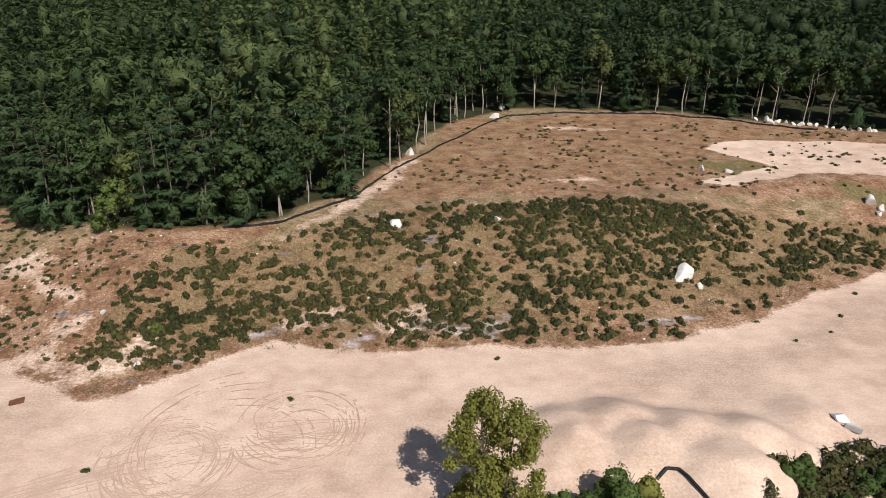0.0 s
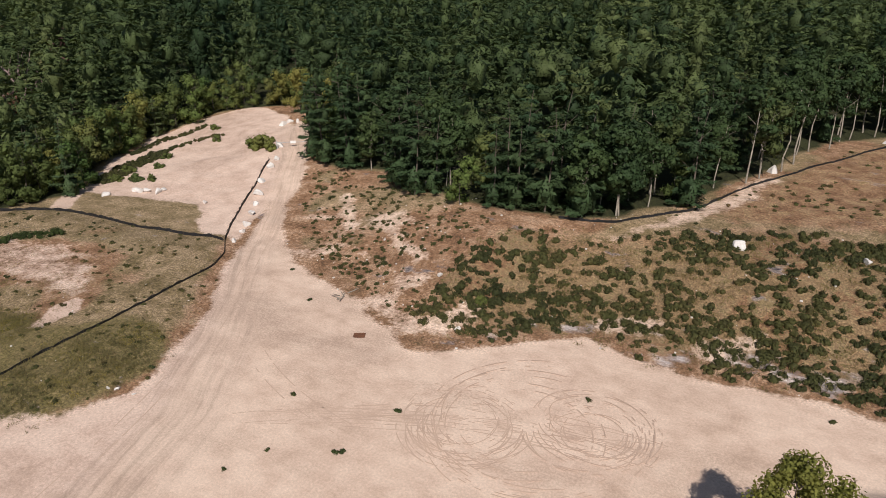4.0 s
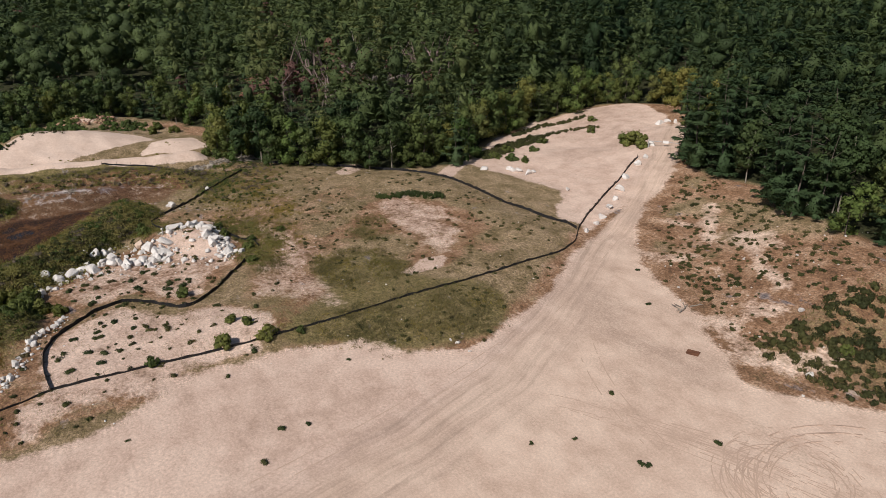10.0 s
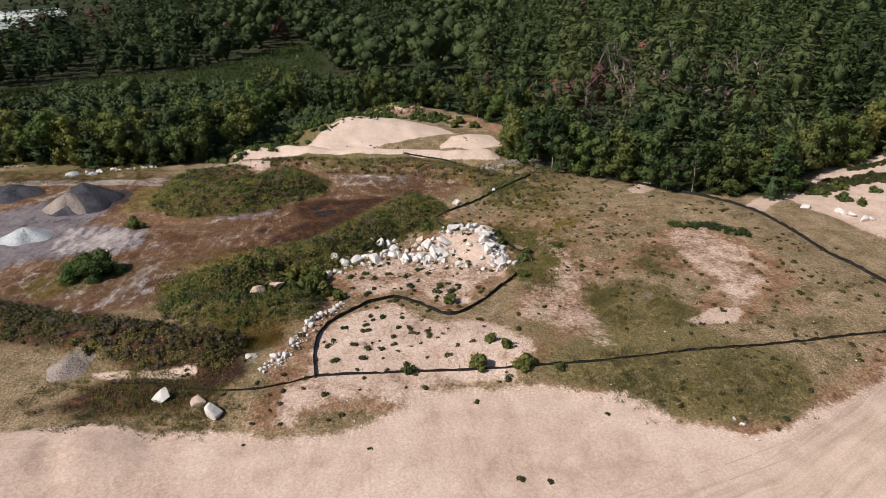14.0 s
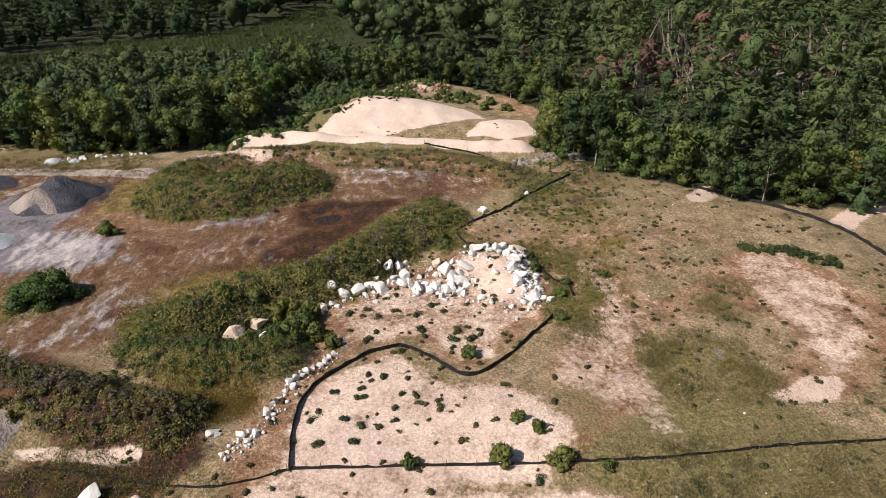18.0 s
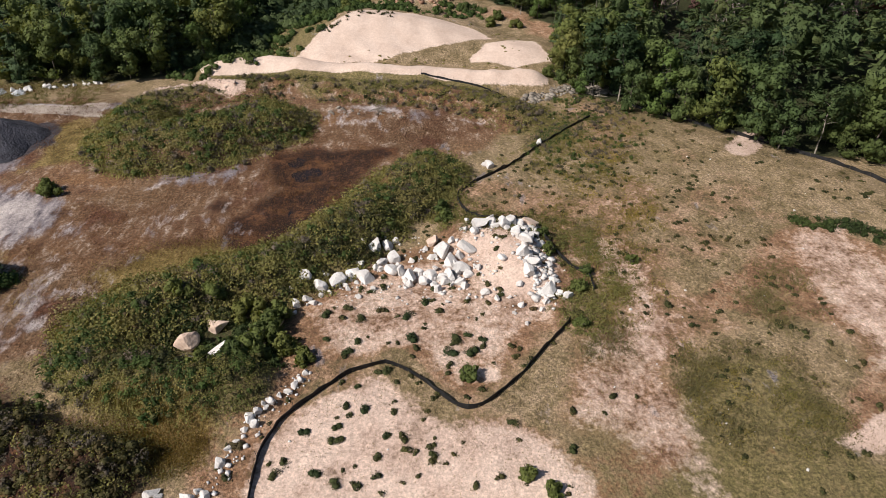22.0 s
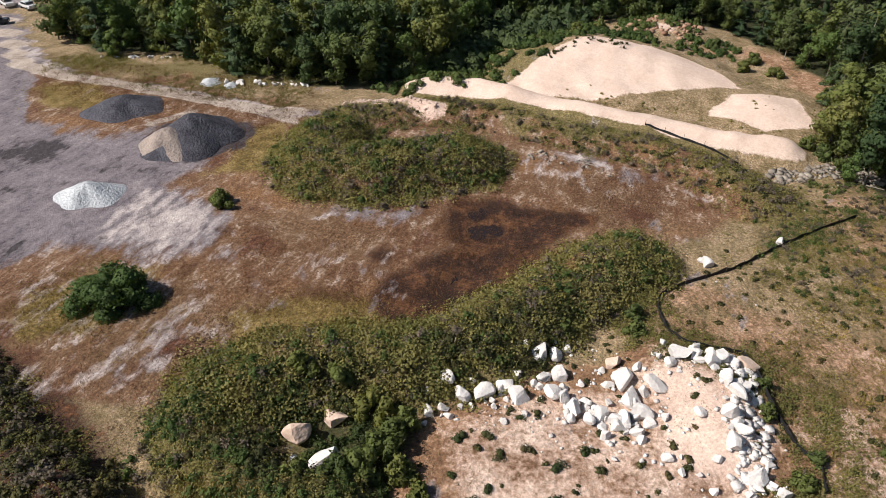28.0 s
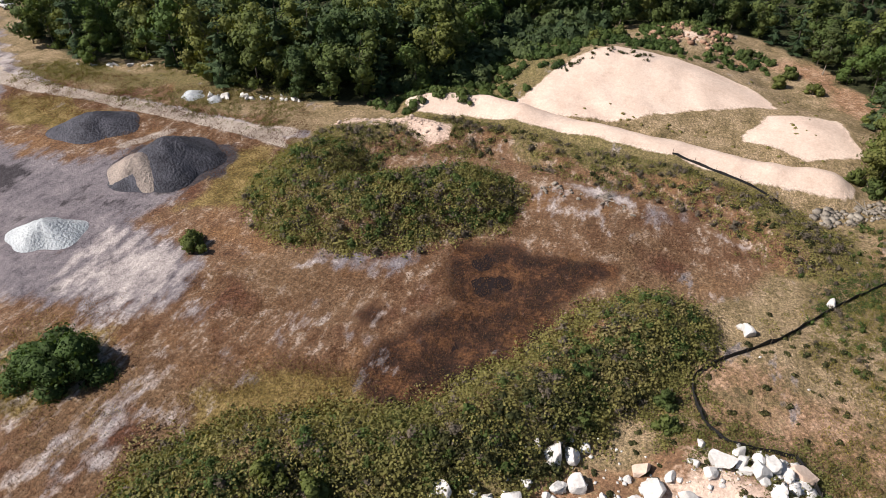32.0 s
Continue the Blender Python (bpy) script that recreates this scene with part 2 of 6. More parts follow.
    stony = n.ramp(n.math("ADD", n.math("MULTIPLY", across, 0.1), n.math("MULTIPLY", n.math("SUBTRACT", mid, 0.5), 0.5)), [(0.05, (0.0,)), (0.35, (0.8,))])
    beach = n.mix(stony, beach, n.mix(1.0, beach, n.ramp(n.noise(2.6, 6, 0.8), [(0.36, (0.76, 0.74, 0.76)), (0.52, (0.96, 0.955, 0.985)), (0.64, (1.08, 1.07, 1.1))]), "MULTIPLY"))
    beach = n.mix(1.0, beach, n.ramp(n.math("ADD", n.math("MULTIPLY", grain, 0.6), n.math("MULTIPLY", speck, 0.4)), [(0.3, (0.86,)), (0.5, (1.0,)), (0.7, (1.08,))]), "MULTIPLY")
    col = over(col, sand, beach, 0.7, 0.15)
    col = over(col, bright, n.ramp(both, [(0.35, (0.52, 0.39, 0.315)), (0.6, (0.65, 0.515, 0.43))]), 0.5, 0.12)
    col = n.mix(n.math("SUBTRACT", 1.0, n.math("MULTIPLY", n.math("MAXIMUM", n.math("MAXIMUM", sand, n.math("MAXIMUM", silt, white)), bright), 0.84)), col, n.mix(1.0, col, n.ramp(speck, [(0.3, (0.25,)), (0.5, (1.0,)), (0.66, (1.8,))]), "MULTIPLY"))
    relief = n.math("ADD", n.math("MULTIPLY", fine, 0.55), n.math("ADD", n.math("MULTIPLY", speck, 0.3), n.math("MULTIPLY", grain, 0.15)))
    relief = n.math("MULTIPLY", relief, n.math("SUBTRACT", 1.0, n.math("MULTIPLY", n.math("MAXIMUM", sand, bright), 0.88)))
    return n.done(col, 0.95, relief, 0.9, 0.34)


M_GROUND = ground_material()
# Lighter copy of the pine needles: the western trees' stronger light as colour.
M_PINE_LIGHT = leafy("light_pine_needles", (0.03, 0.055, 0.024), (0.06, 0.092, 0.038), (0.1, 0.118, 0.048), glow=0.15, cut=3.6)
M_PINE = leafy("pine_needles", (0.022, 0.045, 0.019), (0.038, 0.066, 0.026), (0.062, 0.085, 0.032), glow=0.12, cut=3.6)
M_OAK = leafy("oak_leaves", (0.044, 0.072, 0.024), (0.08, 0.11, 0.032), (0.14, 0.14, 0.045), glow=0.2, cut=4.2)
# Darker copy of the oak leaves: the northern edge's dimmer light as colour.
M_OAK_DARK = leafy("dark_oak_leaves", (0.024, 0.046, 0.016), (0.04, 0.066, 0.021), (0.07, 0.088, 0.028), glow=0.15, cut=4.2)
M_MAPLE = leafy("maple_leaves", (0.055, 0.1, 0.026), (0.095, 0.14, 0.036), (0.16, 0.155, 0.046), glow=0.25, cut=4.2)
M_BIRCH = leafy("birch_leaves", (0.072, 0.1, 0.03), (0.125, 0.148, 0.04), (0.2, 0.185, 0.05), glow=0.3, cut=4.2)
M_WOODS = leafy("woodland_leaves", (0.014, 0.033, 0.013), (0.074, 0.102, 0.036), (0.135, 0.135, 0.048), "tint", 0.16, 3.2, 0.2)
M_RUSTY = leafy("reddened_leaves", (0.11, 0.06, 0.055), (0.16, 0.085, 0.075), (0.2, 0.1, 0.07), "tint", 0.25, 1.9)
M_SNAG = leafy("bleached_dead_wood", (0.12, 0.085, 0.08), (0.22, 0.16, 0.15), (0.3, 0.26, 0.24), "tint", 0.05)
M_YOUNG = leafy("young_leaves", (0.13, 0.145, 0.032), (0.17, 0.18, 0.042), (0.22, 0.21, 0.055), glow=0.35)
M_SHRUB = leafy("shrub_leaves", (0.028, 0.034, 0.011), (0.06, 0.061, 0.019), (0.11, 0.07, 0.031), "tint", 0.15, 6.5, 0.35)
M_HEATH = leafy("heath_leaves", (0.026, 0.04, 0.013), (0.045, 0.058, 0.017), (0.08, 0.058, 0.027), "object", 0.12)
M_WEED = leafy("weedy_leaves", (0.115, 0.12, 0.038), (0.205, 0.187, 0.06), (0.26, 0.21, 0.105), "tint", 0.3, 0.0, 0.2)
M_SEDGE = leafy("sedge_blades", (0.05, 0.022, 0.013), (0.13, 0.058, 0.028), (0.21, 0.125, 0.055), "tint", 0.3, 0.0, 0.2)
M_FERN = leafy("fresh_green_leaves", (0.042, 0.075, 0.02), (0.075, 0.11, 0.028), (0.13, 0.135, 0.045), "tint", 0.3, 9.0, 0.22)
M_GREY = leafy("grey_brown_leaves", (0.085, 0.07, 0.052), (0.145, 0.12, 0.09), (0.2, 0.15, 0.125), "tint", 0.25, 9.0, 0.2)
M_BARK = speckled("grey_bark", (0.06, 0.05, 0.04), (0.17, 0.15, 0.13), 1.5)
M_TWIG = speckled("dark_bark", (0.05, 0.04, 0.03), (0.13, 0.11, 0.09), 1.5)
M_PALE = speckled("pale_bark", (0.13, 0.11, 0.09), (0.36, 0.32, 0.27), 1.5)
M_ROCK = speckled("white_granite", (0.5, 0.47, 0.445), (0.76, 0.735, 0.71), 1.2, 0.85, 0.6, 0.12)
M_PINK = speckled("pink_granite", (0.5, 0.36, 0.28), (0.7, 0.56, 0.46), 1.2, 0.85, 0.6, 0.12)
M_FABRIC = speckled("black_woven_fabric", (0.008, 0.008, 0.009), (0.028, 0.028, 0.03), 4, 0.6)
M_STAKE = speckled("weathered_stake", (0.05, 0.04, 0.03), (0.14, 0.11, 0.085), 4)
M_CRUSH = speckled("dark_crushed_stone", (0.017, 0.017, 0.023), (0.105, 0.104, 0.124), 0.6, 0.9, 1.0, 0.3)
M_CHIP = speckled("light_stone_chips", (0.27, 0.29, 0.31), (0.6, 0.625, 0.65), 0.6, 0.9, 1.0, 0.25)


# ---- the lie of the land ----
def vnoise(x, y, size, seed):
    """Smooth value noise between 0 and 1 with cells of the given size."""
    table = np.random.default_rng(seed).random((256, 256))
    u, v = x / size + 1000.0, y / size + 1000.0
    i, j = np.floor(u).astype(int), np.floor(v).astype(int)
    a, b = u - i, v - j
    a, b = a * a * (3 - 2 * a), b * b * (3 - 2 * b)
    i, j, k, m = i % 256, j % 256, (i + 1) % 256, (j + 1) % 256
    return (table[i, j] * (1 - a) + table[k, j] * a) * (1 - b) + (table[i, m] * (1 - a) + table[k, m] * a) * b


def fnoise(x, y, size, seed):
    """Three octaves of it, between about -1 and 1."""
    return 2 * (vnoise(x, y, size, seed) * 0.55 + vnoise(x, y, size / 2.3, seed + 1) * 0.3 + vnoise(x, y, size / 5.1, seed + 2) * 0.15) - 1


def from_line(x, y, line):
    """The distance to a line of points."""
    best = np.full(np.shape(x), 1e9)
    for (ax, ay), (bx, by) in zip(line, line[1:]):
        dx, dy = bx - ax, by - ay
        t = np.clip(((x - ax) * dx + (y - ay) * dy) / max(dx * dx + dy * dy, 1e-9), 0, 1)
        best = np.minimum(best, np.hypot(x - ax - t * dx, y - ay - t * dy))
    return best


def inside(x, y, ring):
    """The distance to the edge of an area: positive within it, negative outside."""
    closed = list(ring) + [ring[0]]
    odd = np.zeros(np.shape(x), bool)
    for (ax, ay), (bx, by) in zip(closed, closed[1:]):
        if ay != by:
            odd ^= ((ay > y) != (by > y)) & (x < (bx - ax) * (y - ay) / (by - ay) + ax)
    return np.where(odd, 1, -1) * from_line(x, y, closed)


def smooth(a, b, v):
    t = np.clip((v - a) / (b - a), 0, 1)
    return t * t * (3 - 2 * t)


TOE = [(-69, 70), (-62, 67), (-55, 66), (-47, 62), (-36, 57), (-30, 61), (-23, 67), (-20, 69), (-16, 66), (4, 68), (14, 67), (25, 70), (36, 76), (45, 82), (59, 89), (110, 104)]
HILL = [(-400, 150), (-180, 112), (-128, 90), (-112, 78), (-90, 71)] + TOE + [(400, 150), (400, 600), (-400, 600)]
PIT = [(-62, -300), (-63, -27), (-62, -17), (-60, -10), (-59, -7), (-61, 1), (-63, 6), (-66, 10), (-66, 17), (-63, 26), (-58, 30), (-55, 36), (-58, 43), (-63, 53), (-69, 61)]
ROAD_W = [(-79, 78), (-92, 98), (-104, 113), (-108, 122)]
ROAD_E = [(-101, 121), (-87, 99), (-74, 79)]
SANDY = PIT + ROAD_W + ROAD_E + TOE[1:] + [(300, 140), (300, -300)]
FIELD = [(-62, -24), (-66, -14), (-60, -10), (-61, 1), (-66, 12), (-63, 26), (-58, 31), (-56, 38), (-64, 55), (-76, 69), (-95, 67), (-112, 66), (-120, 60), (-134, 43), (-147, 30), (-128, 22), (-118, 12), (-106, 3), (-98, -4), (-88, -9), (-76, -14), (-72, -24)]
BASIN = [(-78, -30), (-82, -14), (-92, -14), (-100, -4), (-110, 3), (-121, 12), (-130, 22), (-141, 14), (-146, -12), (-140, -32), (-146, -60), (-140, -120), (-100, -170), (-78, -110)]
BERM = [(-117, 9), (-113.4, 6.2), (-109, 3.4), (-104.6, 0.6), (-100.6, -2.4), (-97.4, -6.6), (-95.8, -11.5), (-93.6, -16), (-91, -19.4)]
CURL = [(-91, -19.4), (-87.4, -20.3), (-84.4, -18.2), (-82.7, -14.4), (-81.7, -10.2), (-82, -7.2)]
SOUTH_BERM = [(-87, -46), (-82, -34), (-77.8, -24.5), (-74.4, -15)]
MOUND = [(-133, -30), (-128.2, -29.6), (-125.2, -26), (-126.4, -20.8), (-130, -16), (-132.6, -12.5)]
RIDGE = [(-141, -30), (-146, -22), (-147.2, -12), (-145.6, -2), (-143.8, 8), (-140, 16), (-134, 22)]
BROKEN = [(-144, -33), (-146, -29), (-147, -24), (-145, -20)]
POND = [(-119.6, -10), (-124.5, -10.4), (-126.4, -5.6), (-125.6, 0.5), (-122.6, 1.6), (-119.6, -1.4), (-114.6, -2.6), (-110, -3.2), (-106.4, -6), (-106.6, -8.6), (-110.4, -8), (-115.4, -6.6), (-117.4, -8.2)]
SANDBANK = [(-153.2, -24), (-154.2, -17), (-152.4, -9), (-150.4, 0), (-148.8, 10), (-147, 18), (-147.2, 25.4)]


def lie(x, y):
    """The height of the ground."""
    z = 0.1 * fnoise(x, y, 9, 11)
    rim = inside(x, y, HILL) + 1.5 * fnoise(x, y, 14, 21)
    wide = 25 + 24 * smooth(-42, -80, x)
    z += 5.6 * smooth(0, 1, np.clip(rim / wide, 0, 1)) + 0.5 * smooth(0, 6, rim) * fnoise(x, y, 11, 31)
    z += 5 * smooth(100, 420, rim)
    z += 0.85 * smooth(-1, 7, inside(x, y, FIELD)) * (1 + 0.25 * fnoise(x, y, 6, 41))
    z -= 0.8 * smooth(-1, 6, inside(x, y, BASIN))
    rough = 1 + 0.3 * fnoise(x, y, 5, 51)

    def bank(line, height, half, plump=1.0):
        return height * rough * (0.5 + 0.5 * np.cos(np.pi * np.clip(from_line(x, y, line) / half, 0, 1))) ** plump

    z += np.maximum(bank(BERM, 2.9, 6.0, 0.85), bank(CURL, 2.5, 4.7, 0.8)) + bank(SOUTH_BERM, 2.4, 4.6, 0.8) + bank(MOUND, 3.9, 6.6, 0.62) + bank(RIDGE, 1.5, 6) + bank(BROKEN, 0.5, 2.4) * (1 + 0.9 * fnoise(x, y, 2.2, 57))
    z += bank(SANDBANK, 2.2, 4.4, 0.7) + bank([(-103, 13), (-102, 17), (-97, 17)], 1.3, 6)
    west = smooth(-150, -260, x) * smooth(130, 60, y)
    z += 2.0 * west

    def heap(cx, cy, high, reach):
        d = np.hypot(x - cx, y - cy) * (1 + 0.16 * fnoise(x, y, 4, 61)) / reach
        return high * np.clip(1.06 - np.sqrt(d * d + 0.012), 0, 1)

    low = z * 0.4
    for cx, cy, high, reach in ((-172.4, -2.4, 4.3, 17.5), (-171.8, 1.5, 4.2, 16.5), (-171.2, 5.4, 3.8, 15.5), (-170.2, 9.2, 3.2, 14), (-168.4, 13, 2.3, 12), (-166, 16.6, 1.5, 9.5)):
        z = np.maximum(z, low + heap(cx, cy, high, reach))
    z = np.maximum(z, z * 0.5 + heap(-160, 25, 1.8, 10))
    z += 2.6 * np.exp(-(((x + 190) / 7) ** 2) - ((y - 9) / 8) ** 2)
    for cx, cy, high, reach in ((12.4, 51.8, 1.5, 3), (18.6, 53.4, 1.9, 3.2), (24.6, 49.2, 1.9, 3.2), (19.4, 47.4, 2.0, 3.4), (29.4, 50, 1.4, 3), (13.6, 47.6, 1.5, 3), (16, 51.6, 1.6, 2.6), (26, 46.6, 1.9, 3), (9.5, 53, 2.0, 4.2), (10.5, 50, 2.2, 4.2), (15, 54, 2.3, 4.6), (16.8, 49.5, 2.9, 5), (21, 51.5, 2.8, 5), (22.6, 46, 3.1, 6), (26.6, 52, 2.0, 4.2), (32.5, 55, 1.2, 4), (-58.5, -23, 1.5, 6), (-56, -29, 1.8, 7)):
        z = np.maximum(z, z * 0.4 + heap(cx, cy, high, reach))
    return z - 0.3 * smooth(-1.5, 2, inside(x, y, POND)) * (1 + 0.9 * fnoise(x, y, 2.4, 67))


def spaced(low, high, step, out_low, out_high):
    """Even steps in the middle, then ever wider ones to the horizon."""
    mid = list(np.arange(low, high + step / 2, step))
    for edge, stop, sign in ((low, out_low, -1), (high, out_high, 1)):
        at, s, more = edge, step, []
        while (stop - at) * sign > 0:
            s *= 1.22
            at += sign * s
            more.append(at)
        mid = more[::-1] + mid if sign < 0 else mid + more
    return np.array(mid)


GX, GY = spaced(-192, 78, 0.75, -2600, 2600), spaced(-78, 150, 0.75, -2600, 2600)
MX, MY = np.meshgrid(GX, GY, indexing="ij")
HEIGHT = lie(MX, MY)


def ground(x, y):
    """The height of the ground mesh at one place or many."""
    i = np.clip(np.searchsorted(GX, x) - 1, 0, len(GX) - 2)
    j = np.clip(np.searchsorted(GY, y) - 1, 0, len(GY) - 2)
    a, b = (x - GX[i]) / (GX[i + 1] - GX[i]), (y - GY[j]) / (GY[j + 1] - GY[j])
    return (HEIGHT[i, j] * (1 - a) + HEIGHT[i + 1, j] * a) * (1 - b) + (HEIGHT[i, j + 1] * (1 - a) + HEIGHT[i + 1, j + 1] * a) * b


# ---- what covers the ground ----
CLEARING = [(260, 120), (130, 138), (90, 148), (67, 160), (44, 170), (13, 173), (-2, 157), (-10, 130), (-19, 104), (-25, 94), (-30, 91), (-43, 89), (-56, 91), (-68, 100), (-83, 100), (-92, 108), (-103, 124), (-119, 134), (-136, 124), (-139, 106), (-131, 86), (-118, 71), (-121, 58), (-129, 48), (-142, 33), (-150, 31), (-172, 36), (-183, 30), (-194, 20), (-194, 2), (-197, -12), (-190, -24), (-176, -26), (-166, -23.5), (-158, -27), (-152, -33), (-150, -42), (-153, -54), (-157, -66), (-153, -82), (-158, -94), (-180, -108), (-215, -150), (-190, -260), (260, -260)]
MEADOW = [(-226, -22), (-250, -15), (-312, -18), (-334, -30), (-318, -42), (-286, -48), (-262, -58), (-256, -84), (-232, -108), (-206, -100), (-222, -60)]
_patch = fnoise(MX, MY, 7, 71)


def cover(rings, soft=1.0, ragged=1.5):
    d = np.full(MX.shape, -1e9)
    for ring in rings:
        d = np.maximum(d, inside(MX, MY, ring))
    return smooth(-soft, soft, d + ragged * _patch)


def lines(rows, half, soft=0.8, ragged=0.8):
    d = np.full(MX.shape, 1e9)
    for row in rows:
        d = np.minimum(d, from_line(MX, MY, row))
    return smooth(-soft, soft, half - d + ragged * _patch)


C_SAND = cover([SANDY], 1.6, 1.6)
C_SAND = np.maximum(C_SAND, cover([[(-76, 70), (-84, 71), (-94, 78), (-107, 76), (-117, 73), (-130, 87), (-138, 106), (-135, 121), (-128, 130), (-116, 126), (-104, 116), (-92, 100), (-80, 82)]], 1.2, 1.6))
C_SAND = np.maximum(C_SAND, cover([[(46, 134), (58, 142), (110, 134), (110, 112), (74, 116), (60, 119), (45, 109), (40, 112), (56, 123)]], 1, 1.5))
C_SAND = np.maximum(C_SAND, lines([[(-122, 49), (-127, 53)], [(-113, 66), (-118, 72), (-118, 84)]], 1.8))
C_BRIGHT = np.maximum(lines([SANDBANK], 2.9, 0.6, 0.6), cover([[(-156.4, -13.6), (-161.5, -11), (-167, -8.6), (-172, -5.4), (-176, -1.4), (-176.4, 5), (-174.4, 12), (-171, 18.6), (-166.4, 21), (-163.6, 15.4), (-160.4, 9), (-156.8, 1.6), (-155.8, -5)], [(-157, 17), (-163, 20), (-165, 29), (-156, 31), (-153, 24)]], 0.8, 0.9))
C_BARE = cover([[(-92, 35), (-104, 45), (-101, 54), (-92, 58), (-84, 57), (-73, 44), (-76, 38), (-86, 46)], [(-69, -4), (-76, -4), (-83, 0), (-86, 5), (-79, 11), (-89, 21), (-100, 26), (-104, 22), (-98, 18), (-108, 16), (-100, 4), (-92, -4), (-80, -9), (-62, -8), (-62, 2), (-68, 14), (-74, 20), (-80, 30), (-75, 30), (-68, 22), (-69, 5)]], 1.5, 2.5)
C_BARE = np.maximum(C_BARE, smooth(-2, 4, inside(MX, MY, HILL)) * smooth(-0.15, 0.35, fnoise(MX, MY, 13, 81) - 0.05 + 0.5 * smooth(-30, -52, MX)) * (inside(MX, MY, CLEARING) > 0))
C_GREEN = np.maximum(np.maximum(np.maximum(lines([BERM], 5.2), lines([CURL, SOUTH_BERM], 3.6)), lines([MOUND], 6.4)), lines([RIDGE], 5.5))
C_GREEN = np.maximum(C_GREEN, cover([[(-67, 18), (-60, 30), (-57, 40), (-64, 46), (-70, 46), (-78, 34), (-72, 24)], [(48, 112), (58, 120), (52, 128), (40, 122)], [(60, 108), (80, 102), (80, 112), (64, 114)], [(-150, -28), (-158, -14), (-168, -9), (-178, -4), (-190, -6), (-190, -22), (-168, -40)], MEADOW, [(-144, -50), (-152, -50), (-152, -84), (-146, -88)]], 2, 3.5))
C_GREEN = np.maximum(C_GREEN, 0.5 * smooth(-0.1, 0.35, fnoise(MX, MY, 18, 91)) * (inside(MX, MY, FIELD) > 0))
TALL = [[(-85.5, 29.5), (-86, 36.7), (-77.2, 40), (-73.5, 37.2), (-74.5, 30.3), (-80.1, 27.7)], [(-91.3, 23), (-86.6, 26.4), (-83.9, 24.2), (-84.7, 21.1)], [(-99, 41), (-94, 44.6), (-86, 43.3), (-86, 39), (-92, 37)], [(-68, 18), (-60, 30), (-57, 40), (-64, 46), (-70, 40), (-70, 28)]]
HOLLOW_RING = [(-91.4, -16.8), (-93, -14), (-92, -10), (-91, -6.6), (-88.4, -3.4), (-84.4, -3.4), (-83.6, -6.4), (-85, -10.4), (-87.2, -14.2)]
C_GREEN = np.maximum(C_GREEN, np.maximum(0.48 * cover(TALL, 4, 4), cover([HOLLOW_RING], 1.2, 2.4)))
C_GREEN = np.maximum(C_GREEN, 0.8 * cover([[(-84, 29), (-84, 37), (-78, 40), (-71, 38), (-69, 31), (-71, 27), (-78, 27)], [(22, 40), (26, 47), (34, 50), (45, 52), (45, 36)], [(4, 38), (8, 45), (15, 45), (16, 36)]], 1.5, 2))
TAN = [[(-111.6, 27), (-111.3, 33.7), (-104.2, 33.6), (-104, 29)], [(-104, 26), (-94.6, 29), (-88, 32.7), (-85, 29), (-76, 27), (-72, 28.5), (-72, 26), (-78.3, 18.6), (-87, 21), (-90, 25.7)], [(-104, 46), (-98, 54), (-88, 55), (-78, 48), (-79, 45), (-92, 44.6)], [(-103, 25), (-104, 29), (-96, 31), (-90, 31.5), (-82.5, 28.6), (-76, 28.6), (-72, 28), (-73, 24.7), (-78, 24), (-83, 22.8), (-88, 26.5), (-95, 25.5)], [(-101.7, 44), (-103.6, 52), (-96, 55), (-92, 57), (-77, 48), (-78.5, 45), (-84, 43.7), (-91, 43)]]
LOOP = [[(-68, -4), (-76, -4.5), (-82, 0), (-85, 5), (-79, 11.5), (-76, 17), (-71, 19), (-66, 17), (-64, 2)], [(-92, -4), (-95, 1), (-104, 12), (-104, 19), (-92, 22), (-84, 16), (-79, 11), (-85, 7), (-84, 0)], [(-62, -6), (-67, -7), (-67, 5), (-66, 17), (-63, 25), (-64, 0)]]
C_SAND = np.maximum(C_SAND, np.maximum(np.maximum(0.72 * cover(LOOP[::2], 2.2, 2.5), 0.5 * cover(LOOP[1:2], 2.2, 2.5)), 0.57 * cover(TAN, 4, 4)))
C_SAND = np.maximum(C_SAND, 0.8 * cover([[(-92.6, 12), (-97, 12.6), (-100.6, 11), (-103, 15), (-102, 19), (-93, 19.6), (-91.4, 16)]], 1.2, 1.6))
C_SAND = np.maximum(C_SAND, 0.85 * lines([[(-72, -26), (-71.2, -22), (-70.4, -16.4)]], 0.8, 0.6, 1.0))
C_SAND = np.maximum(C_SAND, 0.66 * cover([[(-184, 4.6), (-190, 5.4), (-191, 12), (-185, 13)]], 2, 3))
C_SAND = np.maximum(C_SAND, cover([[(-75, 37.5), (-78, 43), (-77, 45.5), (-74, 43.5), (-73.6, 39.4)], [(-84.5, 13), (-83.4, 12.2), (-82.2, 13.4), (-83.6, 14.6)]], 0.6, 0.7))
C_SAND = np.maximum(C_SAND, 0.6 * lines([[(-24, 88), (-18, 95), (-12, 112), (-9, 124)], [(20, 152), (32, 150)], [(12, 112), (22, 114)], [(-60, 84), (-52, 78), (-46, 74)], [(-70, 90), (-62, 80)], [(-36, 62), (-34, 66)], [(-8, 72), (-3, 76)], [(-20, 72), (-14, 74)]], 1.8, 1.4, 1.8))
C_SAND = np.maximum(C_SAND, 0.85 * lines([BROKEN], 1.5, 1.2, 2.2))
